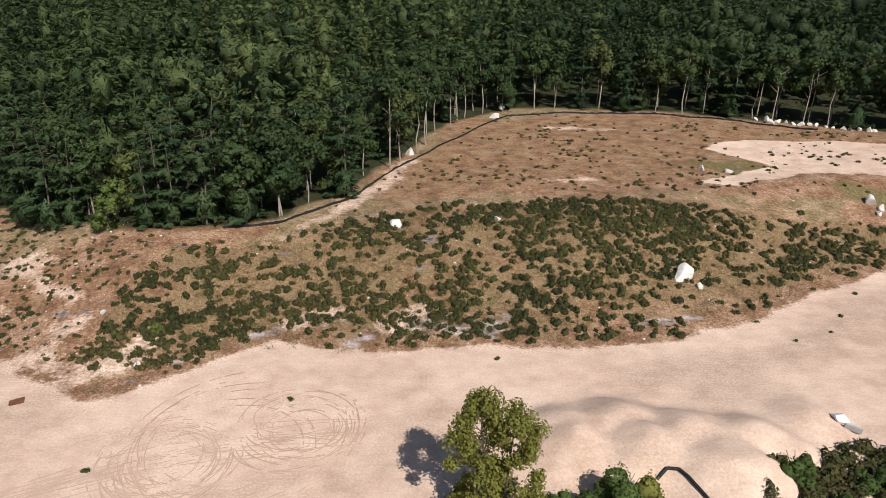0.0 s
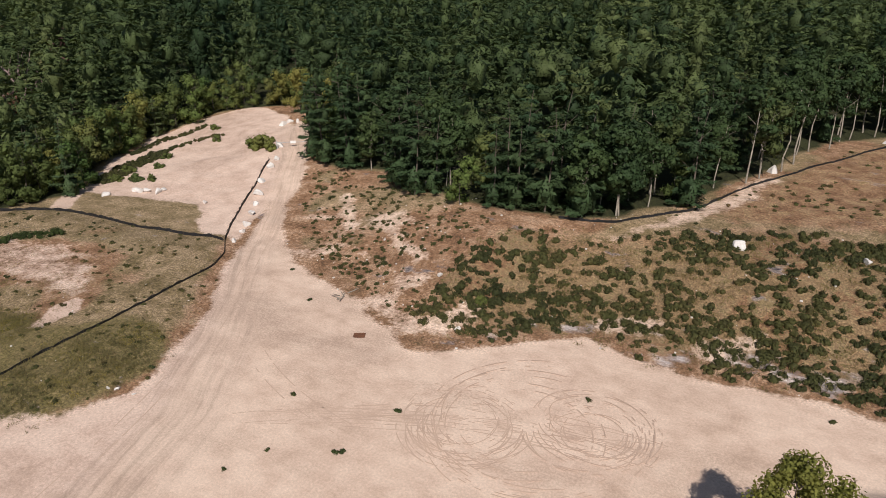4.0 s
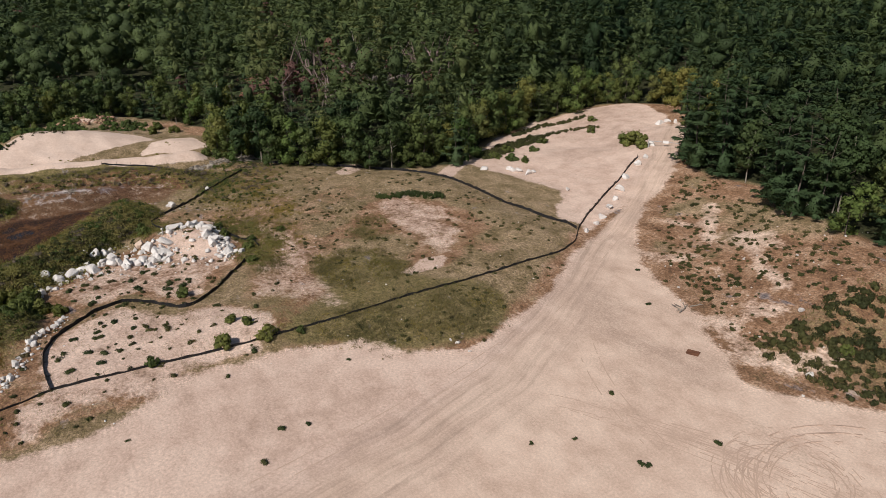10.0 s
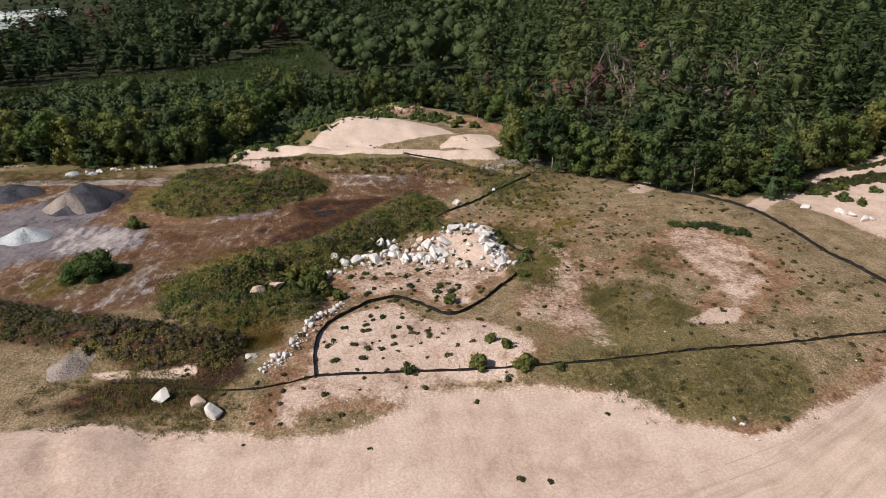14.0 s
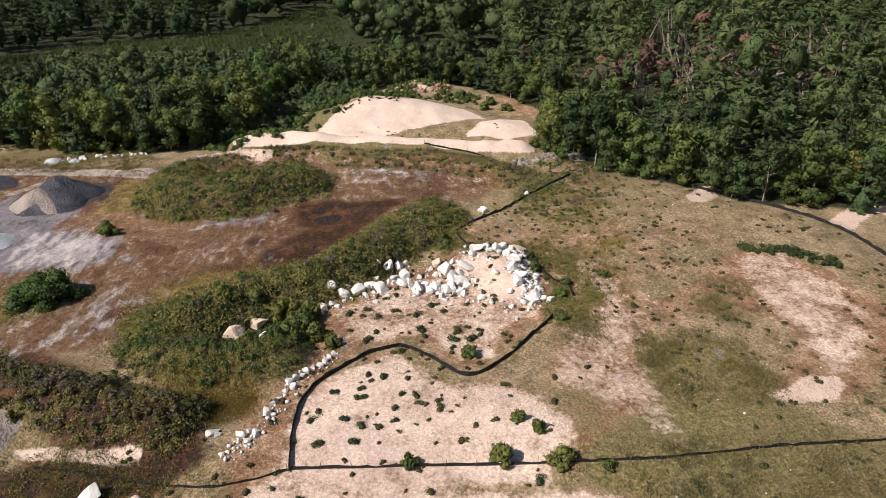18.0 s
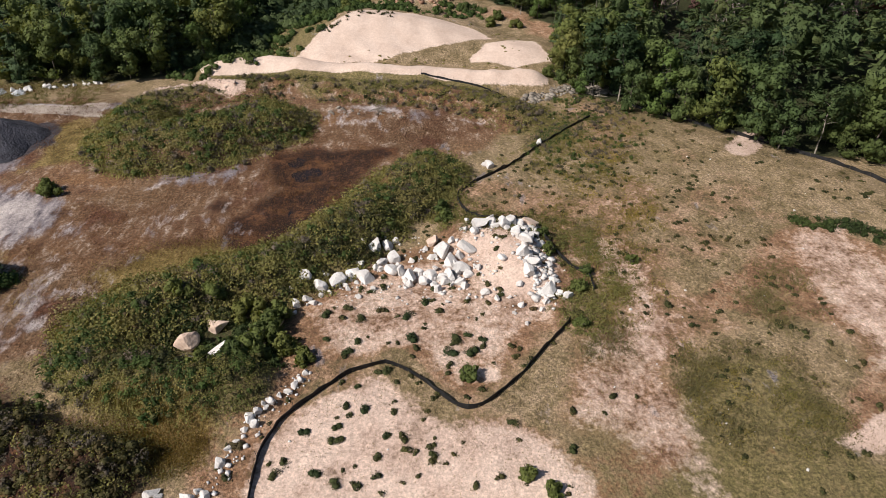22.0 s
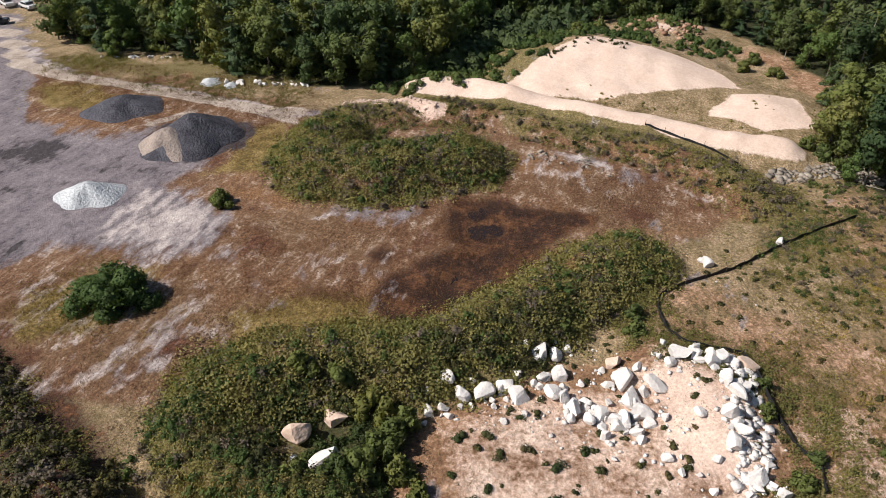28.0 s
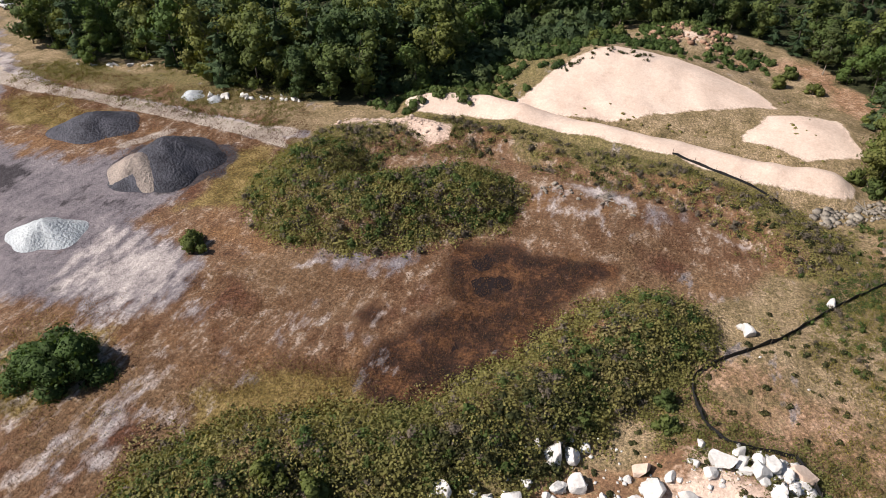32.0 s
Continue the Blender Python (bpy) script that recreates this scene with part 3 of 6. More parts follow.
C_BARE = np.maximum(C_BARE, cover([[(-14, 104), (-8, 118), (3, 157), (38, 168), (66, 160), (100, 146), (110, 112), (62, 106), (28, 106), (11, 103)]], 4, 5))
C_BARE = np.maximum(C_BARE, cover(TAN + LOOP + [[(-180, 14), (-184, 22), (-180, 27), (-172, 28), (-168, 34), (-178, 34), (-186, 24)]], 4, 4))
C_BARE = np.maximum(C_BARE, 0.6 * (inside(MX, MY, FIELD) > 0) * smooth(0.0, 0.4, fnoise(MX, MY, 12, 95)))
C_GREEN = np.maximum(C_GREEN, 0.44 * cover([[(-40, 66), (-30, 65), (-16, 70), (14, 71), (36, 79), (60, 92), (68, 101), (40, 102), (20, 105), (0, 100), (-12, 96), (-24, 88), (-38, 84)]], 3, 3))
C_SEDGE = cover([BASIN], 3, 5) * smooth(-95, -99, MX + 0.4 * MY + 4 * _patch)
C_SILT = cover([[(-112, -96), (-122, -80), (-127, -72), (-127, -63.5), (-128.5, -59.5), (-132.5, -55), (-134, -48), (-129, -41.5), (-121, -42.5), (-118.5, -43), (-118, -40), (-113, -33.5), (-108, -31), (-105.5, -34), (-104.5, -39), (-102.8, -47), (-99, -52), (-96, -66), (-96, -96)]], 4.5, 4.5)
C_SILT = np.maximum(C_SILT, 0.5 * lines([[(-108, -31), (-104, -25), (-101, -20)], [(-110, -31), (-114.5, -27), (-118, -22)], [(-104, -38), (-100, -31), (-96, -26), (-91, -27)], [(-117, -22), (-118, -17), (-121, -14)], [(-110, -10), (-112, -7)], [(-107, -22), (-104.5, -19)], [(-94, -27), (-90, -29), (-86, -27)], [(-113, -26), (-111, -19), (-108, -14)], [(-104, -29), (-100, -26)]], 0.8, 1.6, 2.2))
C_SILT = np.maximum(C_SILT, lines([[(-172, -120), (-158, -107), (-136, -84), (-122, -72)]], 2.6, 1.0, 1.0))
C_SILT = np.maximum(C_SILT, 0.9 * lines([[(-154, -100), (-146, -88), (-142.3, -76), (-141.9, -61.5), (-141.3, -49.5), (-139.4, -42), (-141, -36)]], 1.2, 0.6, 0.7))
C_SILT = np.maximum(C_SILT, 0.4 * lines([[(-136, -8), (-139, 2), (-136, 10)], [(-121, 10), (-117, 13)]], 1.5, 1.5, 1.6))
WORN = [[(-100, 114), (-92, 102), (-78, 80), (-66, 64), (-58, 52), (-53, 42), (-50, 30)], [(-60, 56), (-50, 52), (-40, 54)], [(20, 62), (34, 66), (52, 80)], [(24, 58), (30, 62)]]
C_WORN = 0.85 * lines(WORN[1:], 2.4, 2.6, 2.0)
ROAD = [(-108, 121), (-92, 101.5), (-83, 88.5), (-70.5, 67.7), (-62.5, 57.5), (-55.8, 48), (-48.6, 35.4), (-44.1, 23.2), (-40.6, 8), (-38, -20)]


def beside_road():
    """How far each place lies to one side of the road's middle, in metres."""
    best, side = np.full(MX.shape, 1e9), np.zeros(MX.shape)
    for (ax, ay), (bx, by) in zip(ROAD, ROAD[1:]):
        d = from_line(MX, MY, [(ax, ay), (bx, by)])
        across = ((MX - ax) * (by - ay) - (MY - ay) * (bx - ax)) / math.hypot(bx - ax, by - ay)
        near = d < best
        best, side = np.where(near, d, best), np.where(near, np.sign(across) * d, side)
    return best, side


ROAD_FAR, ROAD_SIDE = beside_road()
C_ROAD = smooth(1.0, -1.0, ROAD_FAR - 3.2 - 0.03 * np.clip(66 - MY, 0, 60) + 0.9 * _patch) * smooth(-30, 6, MY)
C_BARE = np.maximum(C_BARE, lines(WORN, 6, 2, 1))
C_BARE = np.maximum(C_BARE, 0.8 * lines([TOE], 4.5, 3, 3))
C_SAND = np.maximum(C_SAND, 0.56 * lines([[(-66, 70), (-58, 76), (-50, 72), (-44, 68)], [(-72, 82), (-62, 84), (-52, 82)], [(-46, 64), (-38, 60)]], 1.6, 2.0, 2.6))
C_BARE = np.maximum(C_BARE, 0.6 * cover([[(-42, 64), (-30, 63), (-16, 68), (14, 69), (36, 77), (60, 91), (70, 102), (40, 104), (20, 107), (0, 102), (-12, 98), (-24, 90), (-40, 86)]], 3, 3))
C_DARK = 0.78 * cover([POND], 2.5, 3)
C_TRACK = lines([[(-172, -122), (-158, -106), (-150, -97), (-144, -90), (-142.2, -80), (-142, -70), (-140.8, -55), (-139.8, -42.5), (-141, -38.6)]], 1.35, 0.6, 0.5)
C_TRACK = np.maximum(C_TRACK, 0.9 * lines([[(-139.8, -42.5), (-137, -36), (-136, -33)], [(-131, -56), (-136.4, -52.5)]], 1.0, 0.9, 1.2))
C_GRAVEL = np.maximum(cover([[(-115, -57), (-119, -55.5), (-122.5, -53.5), (-123, -48), (-120.4, -44.5), (-117.6, -45.2), (-118.6, -50.7)], [(-116, -73), (-121, -69), (-124.5, -63.7), (-119, -62), (-113, -66)]], 4, 3.5), lines([[(-128.8, -48.5), (-129.2, -47)]], 6.8, 1, 1.5))
C_GRAVEL = np.maximum(C_GRAVEL, 0.55 * lines([[(-107.5, -46.5), (-105, -44)], [(-111, -60), (-106, -58)], [(-102, -52), (-99, -49)]], 1.2, 1, 1.6))
C_WHITE = cover([[(-115.5, -47.5), (-117.4, -41), (-115.5, -37), (-111.2, -32.5), (-106.8, -31.5), (-104.8, -36), (-104.6, -40), (-106, -45.1), (-110.5, -44.5)]], 5, 4)
C_WHITE = np.maximum(C_WHITE, 0.7 * lines([[(-108, -32), (-104, -25)], [(-110, -31), (-114.5, -27), (-117, -22)], [(-92, -27), (-88, -28)], [(-131, -56), (-136.4, -52.5)], [(-117, -44), (-124, -41)], [(-101, -24), (-99, -27)]], 0.7, 1.0, 1.6))
C_WHITE = np.maximum(C_WHITE, lines([[(-139.5, -2.5), (-138.5, 2), (-137.5, 5.5)], [(-134.5, 13.4), (-132.6, 16.6)], [(-128, 21.2), (-126.2, 22.8)], [(-144.2, -11.6), (-142.6, -7.2)], [(-120, 12), (-117.5, 14)]], 0.5, 0.9, 1.2))
C_WHITE = np.maximum(C_WHITE, 0.62 * lines([[(-14, 68), (-7, 71), (-2, 74)], [(-24, 69), (-20, 72)], [(0, 71), (6, 73)], [(20, 73), (28, 75)], [(-30, 64), (-27, 68)], [(-13, 74), (-8, 75)]], 1.2, 1.6, 2.4))
C_WHITE = np.maximum(C_WHITE, 0.5 * lines([[(-92, -30.5), (-93.8, -25)], [(-107.6, -30.8), (-104.6, -26), (-100, -20)], [(-110, -34), (-104, -27.3), (-99.2, -22.5)], [(-109.3, -18.8), (-110.5, -15.1)], [(-114.6, -31), (-116, -24.5)], [(-91, -35), (-92.6, -30.4)]], 0.5, 1.0, 1.4))
C_WHITE = np.maximum(C_WHITE, 0.36 * cover([[(-133.5, -8), (-139, -2), (-136, 4.5), (-133, 3), (-132, -4)], [(-125, 13.5), (-124.5, 17.8), (-120, 18.6), (-122, 15)]], 1.2, 2.2))
C_WHITE = np.maximum(C_WHITE, 0.43 * cover([[(-97, -45.5), (-105, -40), (-106, -28), (-99, -22), (-92, -25), (-87, -28), (-84, -33), (-88, -48)]], 3, 4))
C_WHITE = np.maximum(C_WHITE, 0.5 * cover([[(-109.7, -22.9), (-113.5, -17.4), (-114.2, -10), (-110, -14), (-106.3, -19.9)], [(-136, -10), (-139.5, -4), (-138.5, 4), (-134, 2), (-132, -5)]], 1.5, 3))
C_WHITE = np.maximum(C_WHITE, 0.9 * lines([[(-154, -100), (-146, -88), (-142.3, -76), (-141.9, -61.5), (-141.3, -49.5), (-139.4, -42), (-140.5, -37)]], 1.3, 0.7, 0.7))
C_OCHRE = 0.3 * cover([[(-18, 100), (-8, 128), (2, 158), (36, 168), (70, 158), (100, 144), (70, 122), (30, 110)]], 5, 6)
C_OCHRE = np.maximum(C_OCHRE, cover([[(-81.9, -18.2), (-81.2, -13.1), (-79.0, -7.5), (-74.7, -7.9), (-74.1, -12.1), (-77.5, -13.4)], [(-137, -80), (-140.5, -72), (-138, -64), (-131, -67), (-131, -76)], [(-133, -42), (-137, -38), (-126, -34), (-121, -39), (-117, -44), (-124, -41)], [(-105, -13), (-101, -10), (-98, -16), (-95, -22), (-99, -24), (-103, -19)], [(-96, -44), (-101, -41), (-103, -35), (-99, -30), (-93, -33), (-90, -40)]], 1.5, 3))
C_WET = 0.85 * lines([SOUTH_BERM], 4.6, 2, 2.5)
C_WET = np.maximum(C_WET, 0.95 * cover([[(-119.4, -11), (-124.8, -11), (-126.6, -5), (-126.8, 7), (-122.6, 6), (-117.3, 1.6), (-109.5, -1.2), (-103.6, -4.6), (-101.8, -9.6), (-103.6, -13.6), (-109, -12.8), (-115.4, -8.8)], [(-111.2, -16.5), (-112.4, -14), (-110.8, -13.4)], [(-66, -30), (-64, -22), (-66, -14), (-70, -11), (-74, -13), (-72, -24)], [(-133, -25), (-135, -20), (-132, -18.5), (-130.5, -22)]], 1.5, 2.4))
# Dark woodland floor beyond the clearing's edge, thinner on the meadow.
C_DARK_FLOOR = smooth(2.0, -2.5, inside(MX, MY, CLEARING) + 1.5 * _patch) * (1 - 0.25 * cover([MEADOW], 3, 6))
# Hollow floor darkened too: the shade inside the curled berm, put into colour.
C_DARK_FLOOR = np.maximum(C_DARK_FLOOR, 0.55 * cover([HOLLOW_RING], 1.0, 2.4))


def ground_mesh():
    nx, ny = MX.shape
    me = bpy.data.meshes.new("ground")
    v = np.stack([MX, MY, HEIGHT], -1).reshape(-1, 3)
    i, j = np.meshgrid(np.arange(nx - 1), np.arange(ny - 1), indexing="ij")
    a = (i * ny + j).ravel()
    faces = np.stack([a, a + ny, a + ny + 1, a + 1], -1)
    fill(me, v, faces)
    for name, masks in (("cover_a", (C_SAND, C_SILT, C_SEDGE, C_TRACK)), ("cover_b", (C_GREEN, C_BARE, C_DARK, np.clip(ROAD_SIDE / 40 + 0.5, 0, 1))), ("cover_c", (C_DARK_FLOOR, C_GRAVEL, C_BRIGHT, C_ROAD)), ("cover_d", (C_WHITE, C_OCHRE, C_WET, C_WORN))):
        layer = me.attributes.new(name, "FLOAT_COLOR", "POINT")
        rgba = np.ones((nx * ny, 4), np.float32)
        for k, m in enumerate(masks):
            rgba[:, k] = m.ravel()
        layer.data.foreach_set("color", rgba.ravel())
    me.polygons.foreach_set("use_smooth", np.ones(len(faces), bool))
    me.materials.append(M_GROUND)
    return me


def fill(me, verts, quads):
    """Fill a mesh with quads from arrays."""
    verts, quads = np.asarray(verts, np.float32), np.asarray(quads, np.int32)
    me.vertices.add(len(verts))
    me.vertices.foreach_set("co", verts.ravel())
    me.loops.add(quads.size)
    me.loops.foreach_set("vertex_index", quads.ravel())
    me.polygons.add(len(quads))
    me.polygons.foreach_set("loop_start", np.arange(0, quads.size, 4, dtype=np.int32))
    me.update(calc_edges=True)
    me.validate()
    return me


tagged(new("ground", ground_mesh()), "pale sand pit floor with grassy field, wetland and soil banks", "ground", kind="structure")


# ---- foliage ----
def unit(v):
    return v / (np.linalg.norm(v, axis=-1, keepdims=True) + 1e-9)


def leaves(at, along, size, rng, slim=0.62, facing=None, loose=0.5):
    """Leaf clumps as pointed quads: at their places, pointing along the given ways, or with their faces to the given sides."""
    n = len(at)
    if facing is None:
        along = unit(along + 0.45 * rng.normal(size=(n, 3)))
        side = unit(np.cross(along, rng.normal(size=(n, 3))))
    else:
        out = unit(unit(facing) + loose * rng.normal(size=(n, 3)))
        along = unit(np.cross(out, along + 0.6 * rng.normal(size=(n, 3))))
        side = np.cross(out, along)
    size = np.broadcast_to(np.asarray(size, float), (n,))[:, None]
    bow = np.cross(along, side) * size * 0.12
    v = np.stack([at - along * size * 0.5, at + side * size * slim * 0.5 + bow, at + along * size * 0.5, at - side * size * slim * 0.5 + bow], 1)
    return v.reshape(-1, 3), np.arange(4 * n).reshape(n, 4)


def hulls(mids, radii, rng, flat=0.8, sides=6, rows=4):
    """Dense lumpy masses inside a crown, one round each place."""
    v, q = [], []
    for mid, r in zip(mids, radii):
        base = sum(len(a) for a in v)
        ring = []
        for j in range(rows + 1):
            lat = np.pi * (j / rows - 0.5) * 0.96
            a = 2 * np.pi * np.arange(sides) / sides + 0.5 * j
            rr = r * (1 + 0.18 * rng.normal(size=sides))
            ring.append(np.stack([np.cos(a) * np.cos(lat) * rr, np.sin(a) * np.cos(lat) * rr, np.sin(lat) * rr * flat], 1))
        v.append(np.concatenate(ring) + mid)
        k = np.arange(sides)
        for j in range(rows):
            q.append(base + np.stack([j * sides + k, j * sides + (k + 1) % sides, (j + 1) * sides + (k + 1) % sides, (j + 1) * sides + k], 1))
    return np.concatenate(v), np.concatenate(q)


def together(*made):
    """Several meshes of quads as one."""
    v, q, base = [], [], 0
    for a, b in made:
        v.append(a)
        q.append(b + base)
        base += len(a)
    return np.concatenate(v), np.concatenate(q)


def broad_crown(rng, high, wide, count, size, low=0.28, dense=1, lobes=0):
    """The leaves of a broad-leaved tree: clumps round the ends of its limbs, with gaps between."""
    k = lobes or max(5, int(6 + wide))
    mids = []
    while len(mids) < k:
        p = rng.normal(size=3) * (0.42, 0.42, 0.5)
        if np.linalg.norm(p) < 1:
            mids.append(p)
    mids = np.array(mids)
    mids[:, 2] = np.linspace(-0.75, 0.85, k) + 0.1 * rng.normal(size=k)
    shape = np.sqrt(np.clip(1 - mids[:, 2] ** 2 * 0.85, 0.1, 1))
    mids[:, :2] *= 1.25 * shape[:, None]
    mids = mids * (wide / 2, wide / 2, high * (1 - low) / 2) + (0, 0, high * (1 + low) / 2 - 0.06 * high)
    radius = wide * rng.uniform(0.17, 0.29, k)
    which = rng.choice(k, count, p=radius**2 / (radius**2).sum())
    way = unit(rng.normal(size=(count, 3)) + (0, 0, 0.35))
    at = mids[which] + way * radius[which][:, None] * rng.uniform(0.55, 1.1, count)[:, None] * (1, 1, 0.8)
    out = way * 0.75 + unit(at - (0, 0, high * 0.45)) * 0.5
    return leaves(at, rng.normal(size=(count, 3)), size * rng.uniform(0.6, 1.4, count), rng, 0.75, out, 0.3) if not dense else together(leaves(at, rng.normal(size=(count, 3)), size * rng.uniform(0.6, 1.4, count), rng, 0.75, out, 0.3), hulls(*((mids, radius * 0.6) if dense > 1 else (mids[np.argsort(-radius)[:5]], np.sort(radius)[::-1][:5] * 0.9)), rng, 0.8, 6 if dense > 1 else 5, 4 if dense > 1 else 3))


def pine_crown(rng, high, wide, count, size, low=0.22, dense=1):
    """The needles of a pine: flat sprays along whorled boughs, with gaps between the whorls."""
    levels = max(6, int(high * 0.56))
    z = np.linspace(low, 0.985, levels) + rng.normal(size=levels) * 0.012
    taper = np.clip((1.03 - z) ** 0.7 * 1.2, 0.1, 1) * rng.uniform(0.62, 1.12, levels)
    boughs = []
    for k in range(levels):
        for m in range(5):
            boughs.append((z[k] * high, 2 * np.pi * (m + rng.random()) / 5, taper[k] * wide / 2 * rng.uniform(0.55, 1.15)))
    boughs = np.array(boughs)
    which = rng.choice(len(boughs), count, p=(boughs[:, 2] + 0.1) / (boughs[:, 2] + 0.1).sum())
    b = boughs[which]
    r = b[:, 2] * np.sqrt(rng.uniform(0.03, 1.0, count))
    turn = b[:, 1] + rng.normal(size=count) * 0.17
    at = np.stack([np.cos(turn) * r, np.sin(turn) * r, b[:, 0] - 0.1 * r + 0.05 * r * r + 0.07 * rng.normal(size=count)], 1)
    up = np.stack([0.3 * np.cos(turn), 0.3 * np.sin(turn), 0.9 + 0 * turn], 1)
    spray = leaves(at, np.stack([-np.sin(turn), np.cos(turn), 0 * turn], 1), size * rng.uniform(0.7, 1.4, count), rng, 0.45, up, 0.2)
    z0 = np.linspace(low + 0.08, 0.86, 3 if dense else 2)
    return together(spray, hulls(np.c_[0 * z0, 0 * z0, z0 * high], wide * 0.22 * (1.08 - z0) ** 0.75, rng, 1.5, 5, 3))


def rod(bm, a, b, ra, rb, sides=6):
    """A tapered round bar from a to b."""
    a, b = Vector(a), Vector(b)
    turn = (b - a).to_track_quat("Z", "Y").to_matrix()
    rings = []
    for p, r in ((a, ra), (b, rb)):
        rings.append([bm.verts.new(p + turn @ Vector((r * math.cos(2 * math.pi * k / sides), r * math.sin(2 * math.pi * k / sides), 0))) for k in range(sides)])
    for k in range(sides):
        bm.faces.new((rings[0][k], rings[0][(k + 1) % sides], rings[1][(k + 1) % sides], rings[1][k]))
    bm.faces.new(rings[1])


def mesh_of(bm, name, material, soft=False):
    me = bpy.data.meshes.new(name)
    bmesh.ops.recalc_face_normals(bm, faces=bm.faces)
    bm.to_mesh(me)
    bm.free()
    me.materials.append(material)
    if soft:
        me.polygons.foreach_set("use_smooth", np.ones(len(me.polygons), bool))
    return me


def part(name, data, parent, label="", material=None):
    """One mesh, or a bmesh with its material, as a part of a thing."""
    if material is not None:
        data = mesh_of(data, name, material)
    ob = new(name, data)
    ob.parent = parent
    return tagged(ob, label) if label else ob


def trunk_mesh(rng, high, thick, wide, material, limbs=7, top=0.85):
    bm = bmesh.new()
    p, lean = Vector((0, 0, -0.3)), Vector((rng.normal() * 0.03, rng.normal() * 0.03, 1))
    steps = 5
    for k in range(steps):
        q = p + lean * (high * top + 0.3) / steps + Vector((rng.normal(), rng.normal(), 0)) * 0.012 * high
        rod(bm, p, q, thick * (1 - k / steps * 0.85), thick * (1 - (k + 1) / steps * 0.85), 7)
        p = q
    for k in range(limbs):
        z, a = high * rng.uniform(0.3, 0.75), rng.uniform(0, 2 * math.pi)
        out = Vector((math.cos(a), math.sin(a), rng.uniform(0.3, 1.1))).normalized() * wide * rng.uniform(0.25, 0.42)
        start = Vector((0, 0, z)) + lean * 0
        rod(bm, start, start + out, thick * 0.35, thick * 0.08, 5)
    return mesh_of(bm, "trunk", material, True)


def plant_mesh(name, made, material):
    me = fill(bpy.data.meshes.new(name), *made)
    me.materials.append(material)
    return me


def tree_kind(kind, seed, high, wide, count, size, bark, leaf, label, category, low=0.3, **more):
    """A tree with its trunk and crown, built away from the place as a pattern for copies."""
    rng = np.random.default_rng(seed)
    root = new(kind)
    root.empty_display_size = 0.5
    crown = (pine_crown if "pine" in kind else broad_crown)(rng, high, wide, count, size, low, 2, **more)
    part("trunk", trunk_mesh(rng, high, 0.008 * high + 0.03, wide, bark, 2 if "pine" in kind else 7), root)
    part("crown", plant_mesh("crown", crown, leaf), root)
    return tagged(root, label, category, "trees at the forest edge")


def joined_plants(name, makers, places, tints, material, seed, label, category):
    """Many plants in one mesh: patterns from makers, set at places (x, y, z, scale), each with its tint."""
    rng = np.random.default_rng(seed)
    all_v, all_q, all_t, base = [], [], [], 0
    pick = rng.integers(0, len(makers), len(places))
    turn = rng.uniform(0, 2 * np.pi, len(places))
    for k, (v, q) in enumerate(makers):
        rows = np.where(pick == k)[0]
        if not len(rows):
            continue
        c, s, p = np.cos(turn[rows])[:, None], np.sin(turn[rows])[:, None], places[rows]
        size = p[:, 3:4]
        x = (v[None, :, 0] * c - v[None, :, 1] * s) * size + p[:, 0:1]
        y = (v[None, :, 0] * s + v[None, :, 1] * c) * size + p[:, 1:2]
        z = v[None, :, 2] * size + p[:, 2:3]
        all_v.append(np.stack([x, y, z], -1).reshape(-1, 3))
        all_q.append((q[None] + (np.arange(len(rows)) * len(v))[:, None, None] + base).reshape(-1, 4))
        all_t.append(np.repeat(tints[rows], len(v)))
        base += len(rows) * len(v)
    me = fill(bpy.data.meshes.new(name), np.concatenate(all_v), np.concatenate(all_q))
    layer = me.attributes.new("tint", "FLOAT", "POINT")
    layer.data.foreach_set("value", np.concatenate(all_t).astype(np.float32))
    me.materials.append(material)
    return tagged(new(name, me), label, category, kind="stuff")


PLACED = set()


def set_out(kind, x, y, z, turn=0.0, size=1.0, tip=0.0):
    """Set a thing out: the pattern itself the first time, a copy of it after that."""
    at = pose(x, y, z, tip, 0, turn)
    if kind.name in PLACED:
        made = copy_thing(kind, at)
    else:
        PLACED.add(kind.name)
        kind.matrix_basis = at
        made = kind
    made.scale = (size, size, size)
    return made


def weed_blades(seed, count, wide=0.5, high=0.7, slim=0.3):
    """A tuft of upright stems and leaves."""
    rng = np.random.default_rng(seed)
    at = np.c_[rng.normal(size=(count, 2)) * wide * 0.4, rng.uniform(0.25, 0.6, count) * high]
    way = np.c_[rng.normal(size=(count, 2)) * 0.35, np.ones(count)]
    return leaves(at, way, high * rng.uniform(0.5, 0.9, count), rng, slim)


